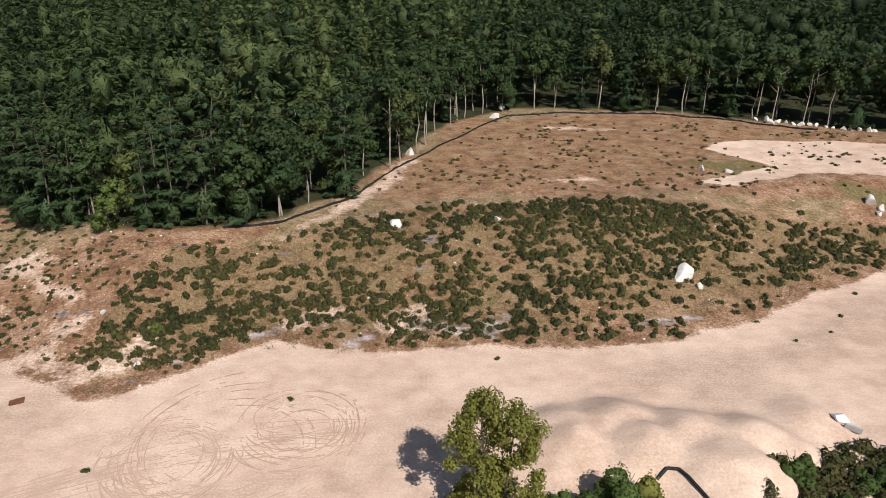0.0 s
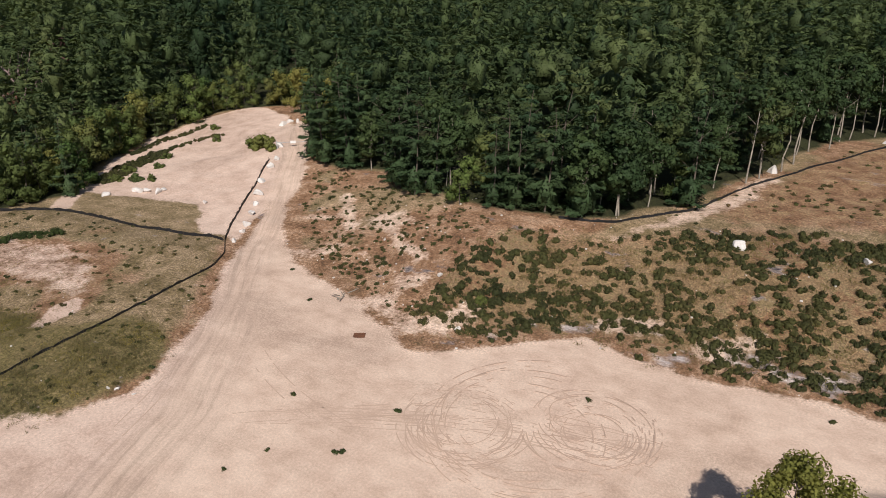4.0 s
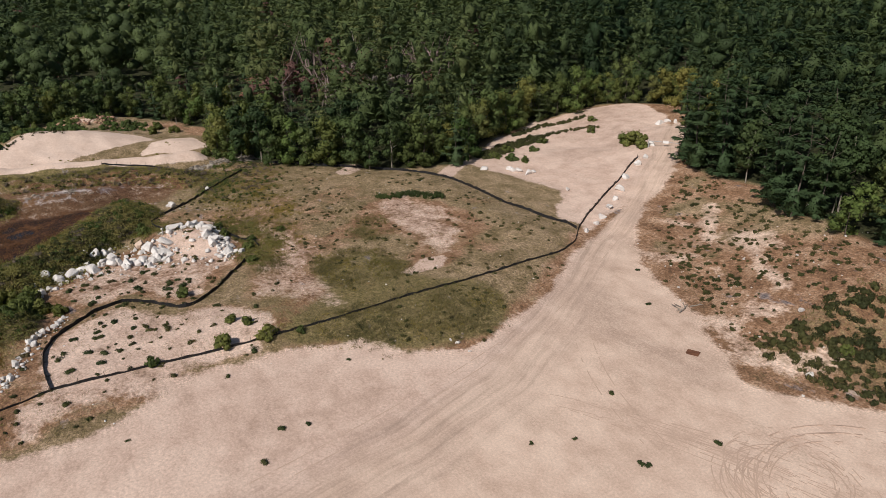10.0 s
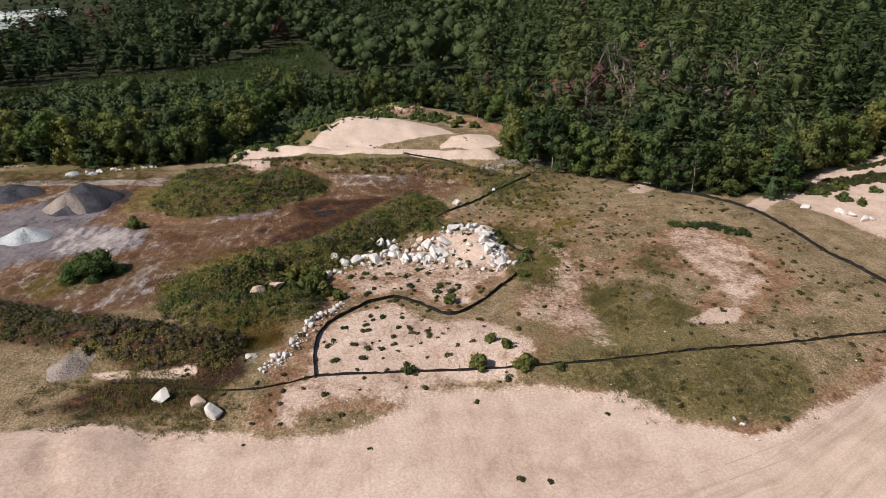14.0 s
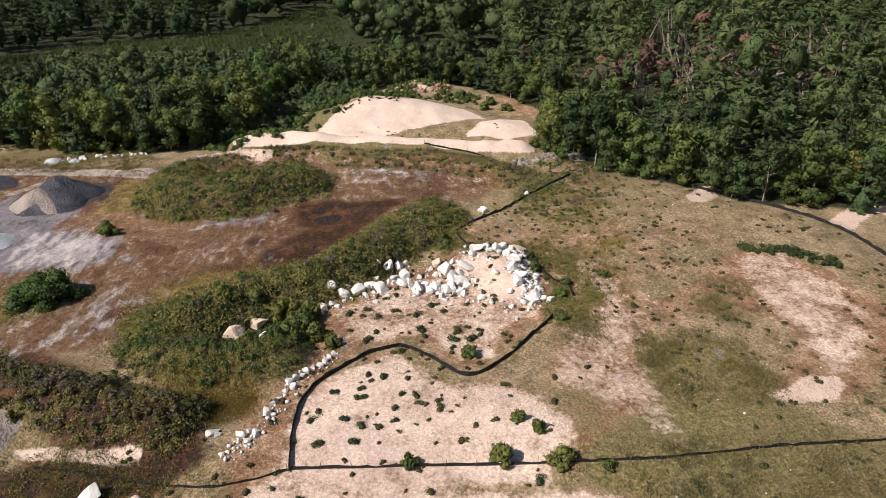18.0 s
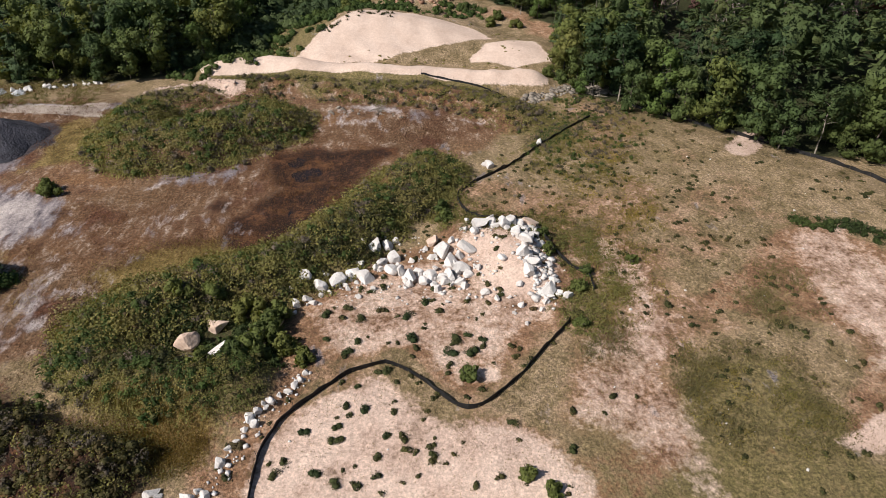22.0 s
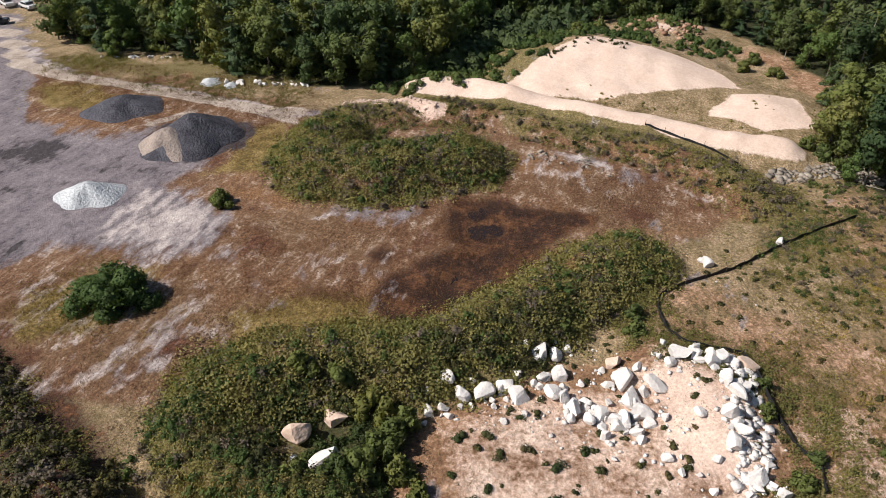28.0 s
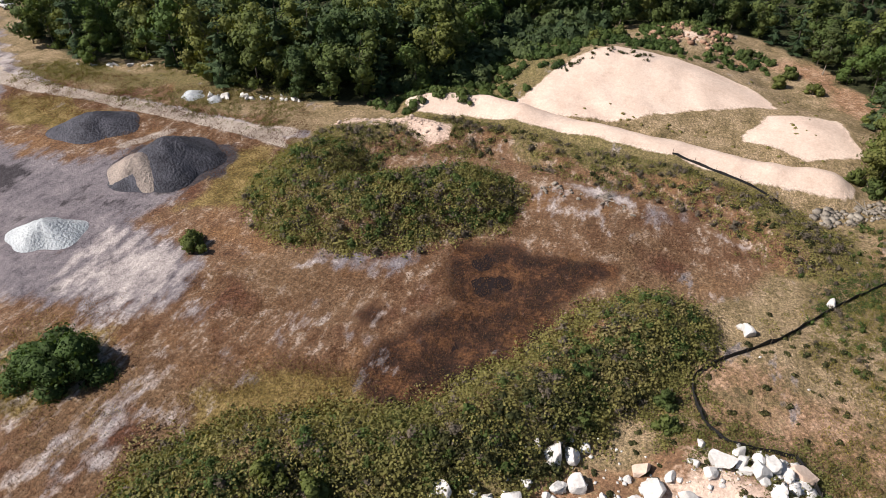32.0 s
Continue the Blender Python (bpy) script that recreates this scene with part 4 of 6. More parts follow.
def woods():
    rng = np.random.default_rng(5)
    x, y = np.meshgrid(np.arange(-600, 330, 7.3), np.arange(-200, 620, 7.3))
    x, y = x.ravel() + rng.uniform(-2.8, 2.8, x.size), y.ravel() + rng.uniform(-2.8, 2.8, x.size)
    far = np.hypot(x, y)
    angle = np.degrees(np.arctan2(-x, y))
    depth = -inside(x, y, CLEARING)
    keep = (depth > 7) & (far < np.where(angle > 35, 560, 460)) & (angle > -36) & (angle < 123) & (inside(x, y, MEADOW) < -2)
    keep &= inside(x, y, [(-352, -138), (-338, -172), (-372, -240), (-520, -260), (-520, -140), (-400, -136)]) < 0
    scrub = (x < -150) & (x > -238) & (y < 22) & (y > -100) & (depth < 75)
    keep &= ~scrub | (rng.random(x.size) < 0.85)
    keep &= rng.random(x.size) < np.interp(far, [200, 300, 450, 600], [0.86, 0.68, 0.44, 0.32])
    x, y, far = x[keep], y[keep], far[keep]
    wet, scrub = (angle[keep] > 62), scrub[keep]
    size = np.where(wet, 0.95, 1.02) * (0.62 + 0.85 * rng.random(len(x)) ** 1.4) * (1 + 0.15 * fnoise(x, y, 40, 7)) * np.interp(far, [250, 500], [1, 1.25])
    size *= np.where(depth[keep] < 30, 0.95, 1) * np.interp(angle[keep], [40, 52, 66, 72], [1, 1.15, 1.15, 1])
    size *= np.where(scrub, rng.choice([0.4, 0.5, 0.62, 0.95], len(x), p=[0.4, 0.3, 0.2, 0.1]), 1)
    z = ground(x, y) - 0.2
    places = np.stack([x, y, z, size], 1)
    piny = vnoise(x, y, 45, 17) + 0.25 * rng.random(len(x)) > np.where(angle[keep] > 20, 0.5, 0.42)
    piny &= ~scrub | (rng.random(len(x)) < 0.3)
    places[piny, 3] *= 1.2
    red = ((np.hypot(x + 184, (y - 76) * 0.8) < 22) & (rng.random(len(x)) < 0.3)) | ((rng.random(len(x)) < 0.035) & (angle[keep] > 55))
    pines = [pine_crown(np.random.default_rng(100 + k), 20, 8.8, 220, 1.1, 0.16) for k in range(5)]
    oaks = [broad_crown(np.random.default_rng(200 + k), 14, 9, 120, 0.9, 0.25) for k in range(5)]
    far_pines = [pine_crown(np.random.default_rng(110 + k), 20, 9.4, 110, 1.45, 0.12, 0) for k in range(5)]
    far_oaks = [broad_crown(np.random.default_rng(210 + k), 15, 9, 40, 1.6, 0.12, 1) for k in range(5)]
    beyond = far > 270
    # Tone by bearing: lit and shaded stretches of the woods, painted into the leaves.
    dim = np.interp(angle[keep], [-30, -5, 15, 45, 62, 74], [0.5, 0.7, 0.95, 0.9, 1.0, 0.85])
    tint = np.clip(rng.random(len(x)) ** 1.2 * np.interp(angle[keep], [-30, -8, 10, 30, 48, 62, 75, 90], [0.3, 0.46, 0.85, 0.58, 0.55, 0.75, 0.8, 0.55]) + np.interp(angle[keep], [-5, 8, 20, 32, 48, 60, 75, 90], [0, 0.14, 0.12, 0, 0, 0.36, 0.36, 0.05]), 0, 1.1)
    a, b = piny & ~red, ~piny & ~red
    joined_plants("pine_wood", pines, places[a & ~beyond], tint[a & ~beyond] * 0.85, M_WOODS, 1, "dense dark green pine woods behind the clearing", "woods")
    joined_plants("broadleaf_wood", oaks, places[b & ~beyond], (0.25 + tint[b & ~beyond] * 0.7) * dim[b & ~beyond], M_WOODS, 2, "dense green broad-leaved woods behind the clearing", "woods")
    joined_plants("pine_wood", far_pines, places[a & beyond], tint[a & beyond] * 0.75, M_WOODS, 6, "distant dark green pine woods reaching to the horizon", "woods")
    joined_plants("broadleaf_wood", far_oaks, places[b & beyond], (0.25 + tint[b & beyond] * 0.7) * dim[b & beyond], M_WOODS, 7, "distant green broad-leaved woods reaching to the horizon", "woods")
    snag = (np.hypot(x + 182, (y - 76) * 0.8) < 22) & (rng.random(len(x)) < 0.75) & ~red
    dead = [weed_blades(230 + k, 46, 3.0, 12.0, 0.035) for k in range(4)]
    joined_plants("dead_trees", dead, places[snag] * (1, 1, 1, 1.1), tint[snag], M_SNAG, 4, "grey and pinkish leafless dead trees within the woods", "trees")
    places[red, 3] *= 0.7
    joined_plants("reddened_wood", oaks, places[red], tint[red], M_RUSTY, 3, "patch of reddened autumn trees within the woods", "woods")


woods()


def edge_trees():
    rng = np.random.default_rng(9)
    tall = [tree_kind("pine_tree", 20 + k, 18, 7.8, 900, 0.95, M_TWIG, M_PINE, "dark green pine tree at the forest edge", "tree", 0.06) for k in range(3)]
    oak = [tree_kind("broadleaf_tree", 30 + k, 14.5, 7.5, 760, 0.62, M_PALE, M_OAK_DARK, "green broad-leaved tree with pale trunk at the forest edge", "tree", 0.3) for k in range(4)]
    bare = [tree_kind("broadleaf_tree", 60 + k, 16, 6.5, 560, 0.62, M_PALE, M_OAK_DARK, "broad-leaved tree with a long bare pale trunk", "tree", 0.5) for k in range(3)]
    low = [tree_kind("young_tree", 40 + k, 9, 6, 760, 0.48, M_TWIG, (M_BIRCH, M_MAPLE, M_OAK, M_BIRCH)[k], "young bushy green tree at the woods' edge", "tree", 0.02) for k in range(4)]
    light_pine = [tree_kind("pine_tree", 50 + k, 16, 7.6, 900, 0.9, M_TWIG, M_PINE_LIGHT, "green pine tree at the edge of the western woods", "tree", 0.05) for k in range(3)]
    ring = CLEARING[1:-2]
    for (ax, ay), (bx, by) in zip(ring, ring[1:]):
        length = math.hypot(bx - ax, by - ay)
        nx, ny = (by - ay) / length, -(bx - ax) / length
        k = 0.0
        while k < length:
            t = k / length
            for row in (0.6, 5.2, 10.5) if bx < -140 and by < 40 else (0.6, 5.2):
                x, y = ax + (bx - ax) * t + nx * (row + rng.uniform(-1.2, 1.2)), ay + (by - ay) * t + ny * (row + rng.uniform(-1.2, 1.2))
                if inside(np.array([x]), np.array([y]), CLEARING)[0] > -0.2:
                    x, y = x - 2 * nx * row, y - 2 * ny * row
                west = x < -95
                u = rng.random()
                # Lighter leaf copies in the west, darker ones elsewhere, paint in the light.
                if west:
                    kind = low[rng.integers(4)] if u < (0.7 if row < 2 else 0.5) else (light_pine if u < 0.9 else oak)[rng.integers(3)]
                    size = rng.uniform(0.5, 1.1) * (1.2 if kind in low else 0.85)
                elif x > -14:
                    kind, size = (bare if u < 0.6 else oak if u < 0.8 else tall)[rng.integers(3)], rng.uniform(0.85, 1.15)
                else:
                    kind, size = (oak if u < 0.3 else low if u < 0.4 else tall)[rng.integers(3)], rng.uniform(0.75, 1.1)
                set_out(kind, x, y, float(ground(x, y)), rng.uniform(0, 360), size)
            k += rng.uniform(3.2, 4.8) if bx < -110 else rng.uniform(4.2, 6.4)


edge_trees()


# ---- rocks ----
def boulder_mesh(seed, material):
    """A quarried boulder: a ball cut by flat faces, with worn edges."""
    rng = np.random.default_rng(seed)
    bm = bmesh.new()
    bmesh.ops.create_icosphere(bm, subdivisions=3, radius=1.0)
    cuts = [(Vector(unit(rng.normal(size=3))), rng.uniform(0.42, 0.74)) for _ in range(11)]
    squash = Vector((rng.uniform(0.75, 1.1), rng.uniform(0.65, 0.95), rng.uniform(0.6, 0.85)))
    for v in bm.verts:
        for way, far in cuts:
            over = v.co.dot(way) - far
            if over > 0:
                v.co -= way * over * 0.97
        v.co += v.co * 0.06 * noise.noise(v.co * 2.3 + Vector((seed, 0, 0)))
        v.co = Vector((v.co.x * squash.x, v.co.y * squash.y, v.co.z * squash.z)) * 0.72
    return mesh_of(bm, "boulder", material)


WHITE = [boulder_mesh(300 + k, M_ROCK) for k in range(9)]
ROSY = [boulder_mesh(320 + k, M_PINK) for k in range(3)]
rock_rng = np.random.default_rng(12)


def boulder(x, y, size, label, group="", pink=False, lift=0.16):
    """One boulder, size metres across, bedded in the ground."""
    pool = ROSY if pink else WHITE
    ob = new("boulder", pool[rock_rng.integers(len(pool))])
    s = 0.88 * size * rock_rng.uniform(0.85, 1.15, 3)
    ob.matrix_basis = pose(x, y, float(ground(x, y)) + lift * size, *rock_rng.uniform(-25, 25, 2), rock_rng.uniform(0, 360))
    ob.scale = s
    return tagged(ob, label, "boulder", group)


PILE_A = [(-92.6, -3.5), (-93.3, -2.5), (-94.7, -1.3), (-95.4, -2.9), (-95.3, 0), (-96.6, 1.6), (-98, 2.1), (-96, 2.7), (-100.8, 3.5), (-98.5, 4), (-97.2, 5), (-99.1, 5.4), (-101.4, 4.6), (-96.9, 6), (-95.9, 6.8), (-97, 7.6), (-95.2, 8.2), (-96.1, 9), (-94.1, 9.4), (-95.2, 10.2)]
PILE_B = [(-100, 10.1), (-97.9, 10.9), (-96.7, 11.6), (-95.7, 10.8), (-95, 11.7), (-99.7, 12.4), (-101.9, 13.4), (-102.9, 14.2), (-103.2, 15.3), (-103.9, 16.5), (-103.6, 17.4), (-103.5, 18.3), (-100.9, 17.6), (-99.9, 18.4), (-97.6, 17.9), (-96.6, 18.6), (-95.1, 18), (-102.8, 16.5)]
PILE_C = [(-92.5, 19.8), (-90.9, 18.7), (-93.1, 20.7), (-92, 19.2), (-93.3, 18.4), (-92.5, 16), (-92.3, 14.8), (-93.3, 13.7), (-92.6, 12.1), (-92.2, 10.3), (-92.5, 21.3), (-94.7, 20.5), (-91.5, 17)]
for row, low, high in ((PILE_A, 0.95, 1.85), (PILE_B, 1.1, 2.1), (PILE_C, 0.5, 1.1)):
    for x, y in row:
        boulder(x, y, rock_rng.uniform(low, high), "white granite boulder heaped on the rock pile", "rock pile", False, 0.24)
        for _ in range(3 if row is not PILE_C else 1):
            boulder(x + rock_rng.normal() * 1.0, y + rock_rng.normal() * 1.0, rock_rng.uniform(0.3, 1.0) * low + 0.1, "small white granite boulder on the rock pile", "rock pile")
boulder(-93.2, 19.6, 2.0, "large white granite boulder at the rock pile's edge", "rock pile")
boulder(-103.8, 19.4, 1.7, "rust-stained pinkish boulder on the rock pile", "rock pile", True)
boulder(-101.5, 9.2, 1.7, "rounded tan boulder beside the rock pile", "rock pile", True)
HOLLOW = ((-86.3, -8.9, 2.4, False), (-87.9, -12.3, 2.4, True), (-90.2, -10.2, 1.7, True), (-85.6, -11.2, 0.9, False))
for x, y, size, pink in HOLLOW:
    boulder(x, y, size, "pink granite boulder among dark bushes" if pink else "white granite boulder among dark bushes", "boulders in the hollow", pink, 0.3)
EDGE = [(-83.6, -1.5), (-82.8, -1.8), (-82.1, -2.2), (-81.4, -2.6), (-81.0, -3.2), (-80.3, -3.7), (-80.0, -4.2), (-79.7, -4.0), (-79.3, -4.5), (-78.8, -5.0), (-78.4, -4.7), (-77.9, -5.3), (-76.7, -5.7), (-72.7, -7.5), (-72.2, -8.0), (-71.6, -8.1), (-71.5, -7.4), (-72.0, -7.1), (-70.0, -9.1), (-69.4, -8.7), (-72.3, -10.0), (-72.6, -10.4), (-72.3, -6.8), (-76.2, -6.2), (-74.9, -6.5)]
for x, y in EDGE:
    boulder(x, y, rock_rng.uniform(0.5, 1.1), "white granite rock along the fenced bank", "rocks along the bank")
boulder(-66.5, -18.0, 1.9, "rounded white boulder among weeds beside the sand")
boulder(-65.6, -14.3, 1.5, "rusty orange and white boulder beside the sand", "", True)
boulder(-63.7, -12.6, 2.1, "angular white boulder beside the sand")
HILL_ROCKS = ((-8.6, 91.5, 2.2), (5.4, 93, 1.5), (29.1, 82.5, 3.0), (30.5, 81, 1.2), (7.9, 162.2, 2.4), (10.1, 172.4, 2.0), (-56.6, 93.4, 1.5), (-9.3, 128.8, 2.0), (46.2, 117.3, 1.4), (42, 119.3, 1.6), (65.3, 107.3, 2.2), (66.3, 105.7, 1.6), (65.1, 104.3, 1.2), (-40.7, 70.5, 0.8), (-33.5, 62.5, 0.9))
for x, y, size in HILL_ROCKS:
    boulder(x, y, size, "pale granite boulder on the brown hillside")
for k in range(16):
    boulder(67 + 1.4 * k + rock_rng.normal() * 0.4, 160.2 - 0.82 * k + rock_rng.normal() * 0.5, rock_rng.uniform(1.0, 2.0), "pale boulder in a row before the woods", "boulder row")
ROADSIDE = [(-75.9, 69.7), (-77.5, 72.9), (-78.6, 75), (-81.2, 78.9), (-83.4, 82), (-85.8, 85.1), (-89.4, 89.8), (-92.2, 95.3), (-94, 98.8), (-110.3, 118.9), (-109.4, 120.8), (-107.5, 120.9), (-98.3, 104.9)]
for x, y in ROADSIDE:
    boulder(x, y, rock_rng.uniform(1.1, 1.9), "pale granite boulder lining the dirt road", "boulders along the road")
for x, y in ((-108.1, 78.2), (-106.9, 79), (-104.5, 79.4), (-104.6, 80.7), (-92.8, 79.5), (-109.1, 78.5), (-112, 74)):
    boulder(x, y, rock_rng.uniform(0.9, 1.8), "white boulder at the foot of the sand slope", "boulders at the sand slope")
for x, y in ((-55, 35.9), (-58, 35.2), (-57.2, 35.6)):
    boulder(x, y, rock_rng.uniform(0.4, 0.9), "white rock at the grassy field's corner")
for x, y, size in ((-118.9, 16.6, 1.4), (-119.6, 16, 0.8), (-125, 23.8, 1.1)):
    boulder(x, y, size, "white rock beside the black silt fence")
for k in range(22):
    boulder(-147.4 - 0.14 * k + rock_rng.normal() * 0.5, -54 + 0.62 * k + rock_rng.normal() * 0.4, rock_rng.uniform(0.5, 1.2), "white rubble block in the weeds before the trees", "rubble row")
for k in range(12):
    boulder(-151 - 0.3 * k, -78 + 0.8 * k + rock_rng.normal(), rock_rng.uniform(0.5, 1.1), "pale rubble slab in the grass before the trees", "rubble slabs", False, 0.02)


def stones(name, count, test, low, high, material, seed, label):
    """Loose stones too many to count, in one mesh."""
    rng = np.random.default_rng(seed)
    base = []
    for k in range(4):
        c = np.array([(-1, -1, -1), (1, -1, -1), (1, 1, -1), (-1, 1, -1), (-1, -1, 1), (1, -1, 1), (1, 1, 1), (-1, 1, 1)], float) * 0.5 * (1, 0.8, 0.6)
        base.append((c * rng.uniform(0.7, 1.15, c.shape), np.array([(0, 3, 2, 1), (4, 5, 6, 7), (0, 1, 5, 4), (1, 2, 6, 5), (2, 3, 7, 6), (3, 0, 4, 7)])))
    pts = test(rng, count)
    size = low * (high / low) ** (rng.random(len(pts)) ** 2)
    z = ground(pts[:, 0], pts[:, 1]) + 0.15 * size
    return joined_plants(name, base, np.c_[pts, z, size], rng.random(len(pts)), material, seed, label, "stones")


def within(ring, noise_size=0.0, least=-1.0, seed=0, clear=0.0):
    """A sampler of random places inside an area, thinned by noise."""
    ring_x, ring_y = [p[0] for p in ring], [p[1] for p in ring]

    def sample(rng, count):
        p = np.c_[rng.uniform(min(ring_x), max(ring_x), count), rng.uniform(min(ring_y), max(ring_y), count)]
        keep = inside(p[:, 0], p[:, 1], ring) + (1.1 * rng.normal(size=count) if noise_size else 0) > clear
        if noise_size:
            keep &= fnoise(p[:, 0], p[:, 1], noise_size, seed) + 0.25 * rng.normal(size=count) > least
        return p[keep]

    return sample


def beside(line, half):
    """A sampler of random places along a line."""
    def sample(rng, count):
        xs, ys = [p[0] for p in line], [p[1] for p in line]
        p = np.c_[rng.uniform(min(xs) - half, max(xs) + half, count), rng.uniform(min(ys) - half, max(ys) + half, count)]
        clear = (from_line(p[:, 0], p[:, 1], SANDBANK) > 4.4) & (from_line(p[:, 0], p[:, 1], BROKEN) > 2.2)
        for bare in ([(-139.5, -2.5), (-138.5, 2), (-137.5, 5.5)], [(-134.5, 13.4), (-132.6, 16.6)], [(-128, 21.2), (-126.2, 22.8)], [(-144.2, -11.6), (-142.6, -7.2)]):
            clear &= from_line(p[:, 0], p[:, 1], bare) > 1.1
        for x, y, size, _ in HOLLOW:
            clear &= np.hypot(p[:, 0] - x - 1.0, p[:, 1] - y) > 0.3 + 0.5 * size
        return p[clear & (from_line(p[:, 0], p[:, 1], line) + 0.12 * half * rng.normal(size=count) < half)]
    return sample


stones("rock_pile_rubble", 700, within([(-92, -4), (-102, 4), (-105, 15), (-104, 20), (-92, 22), (-90, 18), (-92, 9)], 5, -0.1, 3), 0.12, 0.4, M_ROCK, 50, "broken white stones between the boulders of the pile")
stones("pile_end_rubble", 260, beside([(-104, 18.6), (-100, 19.2), (-96, 19.6), (-93, 19.4)], 1.3), 0.3, 0.8, M_ROCK, 49, "broken white rocks heaped at the end of the rock pile")
stones("bank_rubble", 500, beside([(-70, -8.4), (-74, -6.2), (-78, -4.6), (-83.4, -1.6)], 0.8), 0.12, 0.45, M_ROCK, 51, "broken white stones along the bank's edge")
stones("hillside_rubble", 1500, within(TOE + [(80, 110), (0, 100), (-60, 90)], 9, 0.12, 8), 0.1, 0.35, M_ROCK, 52, "scattered pale stones on the hillside")
stones("brush_rubble", 500, beside([(-141, 25.5), (-143, 28), (-144.5, 33), (-143.5, 37)], 1.8), 0.25, 0.9, M_PALE, 53, "grey heap of broken stone and stumps beside the trees")
stones("broken_bank_rubble", 260, within([(-143, -34), (-147, -33), (-148.5, -25), (-146, -19), (-143.5, -19.5), (-144.5, -26)]), 0.12, 0.55, speckled("pale_broken_soil", (0.36, 0.27, 0.22), (0.62, 0.49, 0.41), 1.0, 0.95, 0.8, 0.12), 48, "pale clods of the broken bank behind the mound")
stones("ridge_rubble", 130, beside([(-137.5, -4), (-138, 1), (-136, 6)], 1.3), 0.15, 0.5, M_PALE, 54, "grey stones at the foot of the weedy ridge")
stones("field_rubble", 500, within(FIELD, 6, 0.1, 13), 0.08, 0.25, M_ROCK, 55, "small pale stones scattered over the field")
stones("red_bank_rubble", 150, within([(-184, 2), (-192, 4), (-192, 16), (-184, 15)]), 0.3, 1.1, speckled("rusty_rock", (0.22, 0.12, 0.08), (0.46, 0.3, 0.21), 0.8, 0.9, 0.6, 0.12), 56, "pinkish rocks on the eroded bank behind the sand")


# ---- silt fences ----
POST = None


def silt_fence(line, label, high=0.7):
    """A black fabric fence on stakes along a line of places; the fabric sags and leans a little between its stakes."""
    global POST
    rng = np.random.default_rng(len(line) * 7 + 1)
    root = new("silt_fence")
    pts, far = np.array(line, float), [0.0]
    for a, b in zip(pts, pts[1:]):
        far.append(far[-1] + float(np.hypot(*(b - a))))
    steps = np.linspace(0, far[-1], max(4, int(far[-1] / 0.6)))
    x, y = np.interp(steps, far, pts[:, 0]), np.interp(steps, far, pts[:, 1])
    x[1:-1], y[1:-1] = (x[:-2] + x[1:-1] * 2 + x[2:]) / 4, (y[:-2] + y[1:-1] * 2 + y[2:]) / 4
    tx, ty = np.gradient(x), np.gradient(y)
    tn = np.hypot(tx, ty) + 1e-6
    nx, ny, z = -ty / tn, tx / tn, ground(x, y)
    n = len(x)
    top = high * (0.9 + 0.12 * np.sin(np.arange(n) * 1.6) + 0.1 * rng.normal(size=n))
    lean = 0.05 * np.sin(np.arange(n) * 0.3) + 0.03 * rng.normal(size=n)
    bm = bmesh.new()
    rings = []
    for k in range(n):
        ring = []
        for off, up, tip in ((-0.02, -0.08, 0), (-0.02 , top[k] * 0.5, 0.6), (-0.015, top[k], 1), (0.015, top[k], 1), (0.02, top[k] * 0.5, 0.6), (0.02, -0.08, 0)):
            s = off + lean[k] * tip
            ring.append(bm.verts.new((x[k] + nx[k] * s, y[k] + ny[k] * s, z[k] + up)))
        rings.append(ring)
    for a, b in zip(rings, rings[1:]):
        for k in range(6):
            bm.faces.new((a[k], a[(k + 1) % 6], b[(k + 1) % 6], b[k]))
    bm.faces.new(rings[0])
    bm.faces.new(rings[-1])
    part("fabric", bm, root, "sagging black woven fabric", M_FABRIC)
    if POST is None:
        pb = bmesh.new()
        rod(pb, (0, 0, -0.2), (0, 0, 0.72), 0.03, 0.025, 5)
        POST = mesh_of(pb, "post", M_STAKE)
    for k in range(0, n, 4):
        ob = part("post", POST, root)
        ob.matrix_basis = pose(x[k] + nx[k] * 0.06, y[k] + ny[k] * 0.06, float(z[k]), *rng.uniform(-6, 6, 2))
    return tagged(root, label, "silt fence", "silt fences")


silt_fence([(-77.6, 69.1), (-80.2, 69.4), (-84.2, 67.8), (-88.4, 67.5), (-92.9, 66.2), (-101.5, 66.1), (-109, 65.3), (-115.2, 62.7), (-119.8, 59), (-123.8, 55), (-127.8, 50.8), (-131.6, 46.4), (-135.2, 42), (-138.5, 38.5)], "black fabric silt fence curving along the grassy field's far edge", 0.52)
silt_fence([(-77.5, 69.3), (-73.5, 65.4), (-71.4, 61.5), (-70.3, 56), (-69.4, 50.6), (-68.8, 42), (-68.6, 35), (-67.9, 26), (-68.2, 15.7), (-68.3, 10.6), (-68.2, 5.1), (-68, 0.9), (-68.1, -3.5)], "low black silt fence running through the grass above the sand", 0.32)
silt_fence([(-77.5, 69.3), (-81, 74), (-85.2, 80.4), (-87.7, 85.4), (-91.6, 92), (-95.6, 98.6)], "black silt fence climbing beside the dirt road", 0.55)
silt_fence([(-68.1, -3.5), (-71.9, -3.9), (-75.9, -3.9), (-78.7, -2.9), (-81.5, -0.2), (-83.7, 2.2), (-84.7, 4.9), (-83.6, 6.7), (-82.4, 8), (-80.3, 9.7), (-79.1, 11.2), (-79.5, 12.4), (-82.3, 15.3), (-89.1, 21)], "black silt fence looping round the bare sandy bank", 0.47)
silt_fence([(-68, -3.6), (-67, -6.4), (-66.6, -9.1), (-67.4, -13.1), (-68.3, -17.8), (-70, -24)], "collapsed black silt fence lying in the weeds", 0.25)
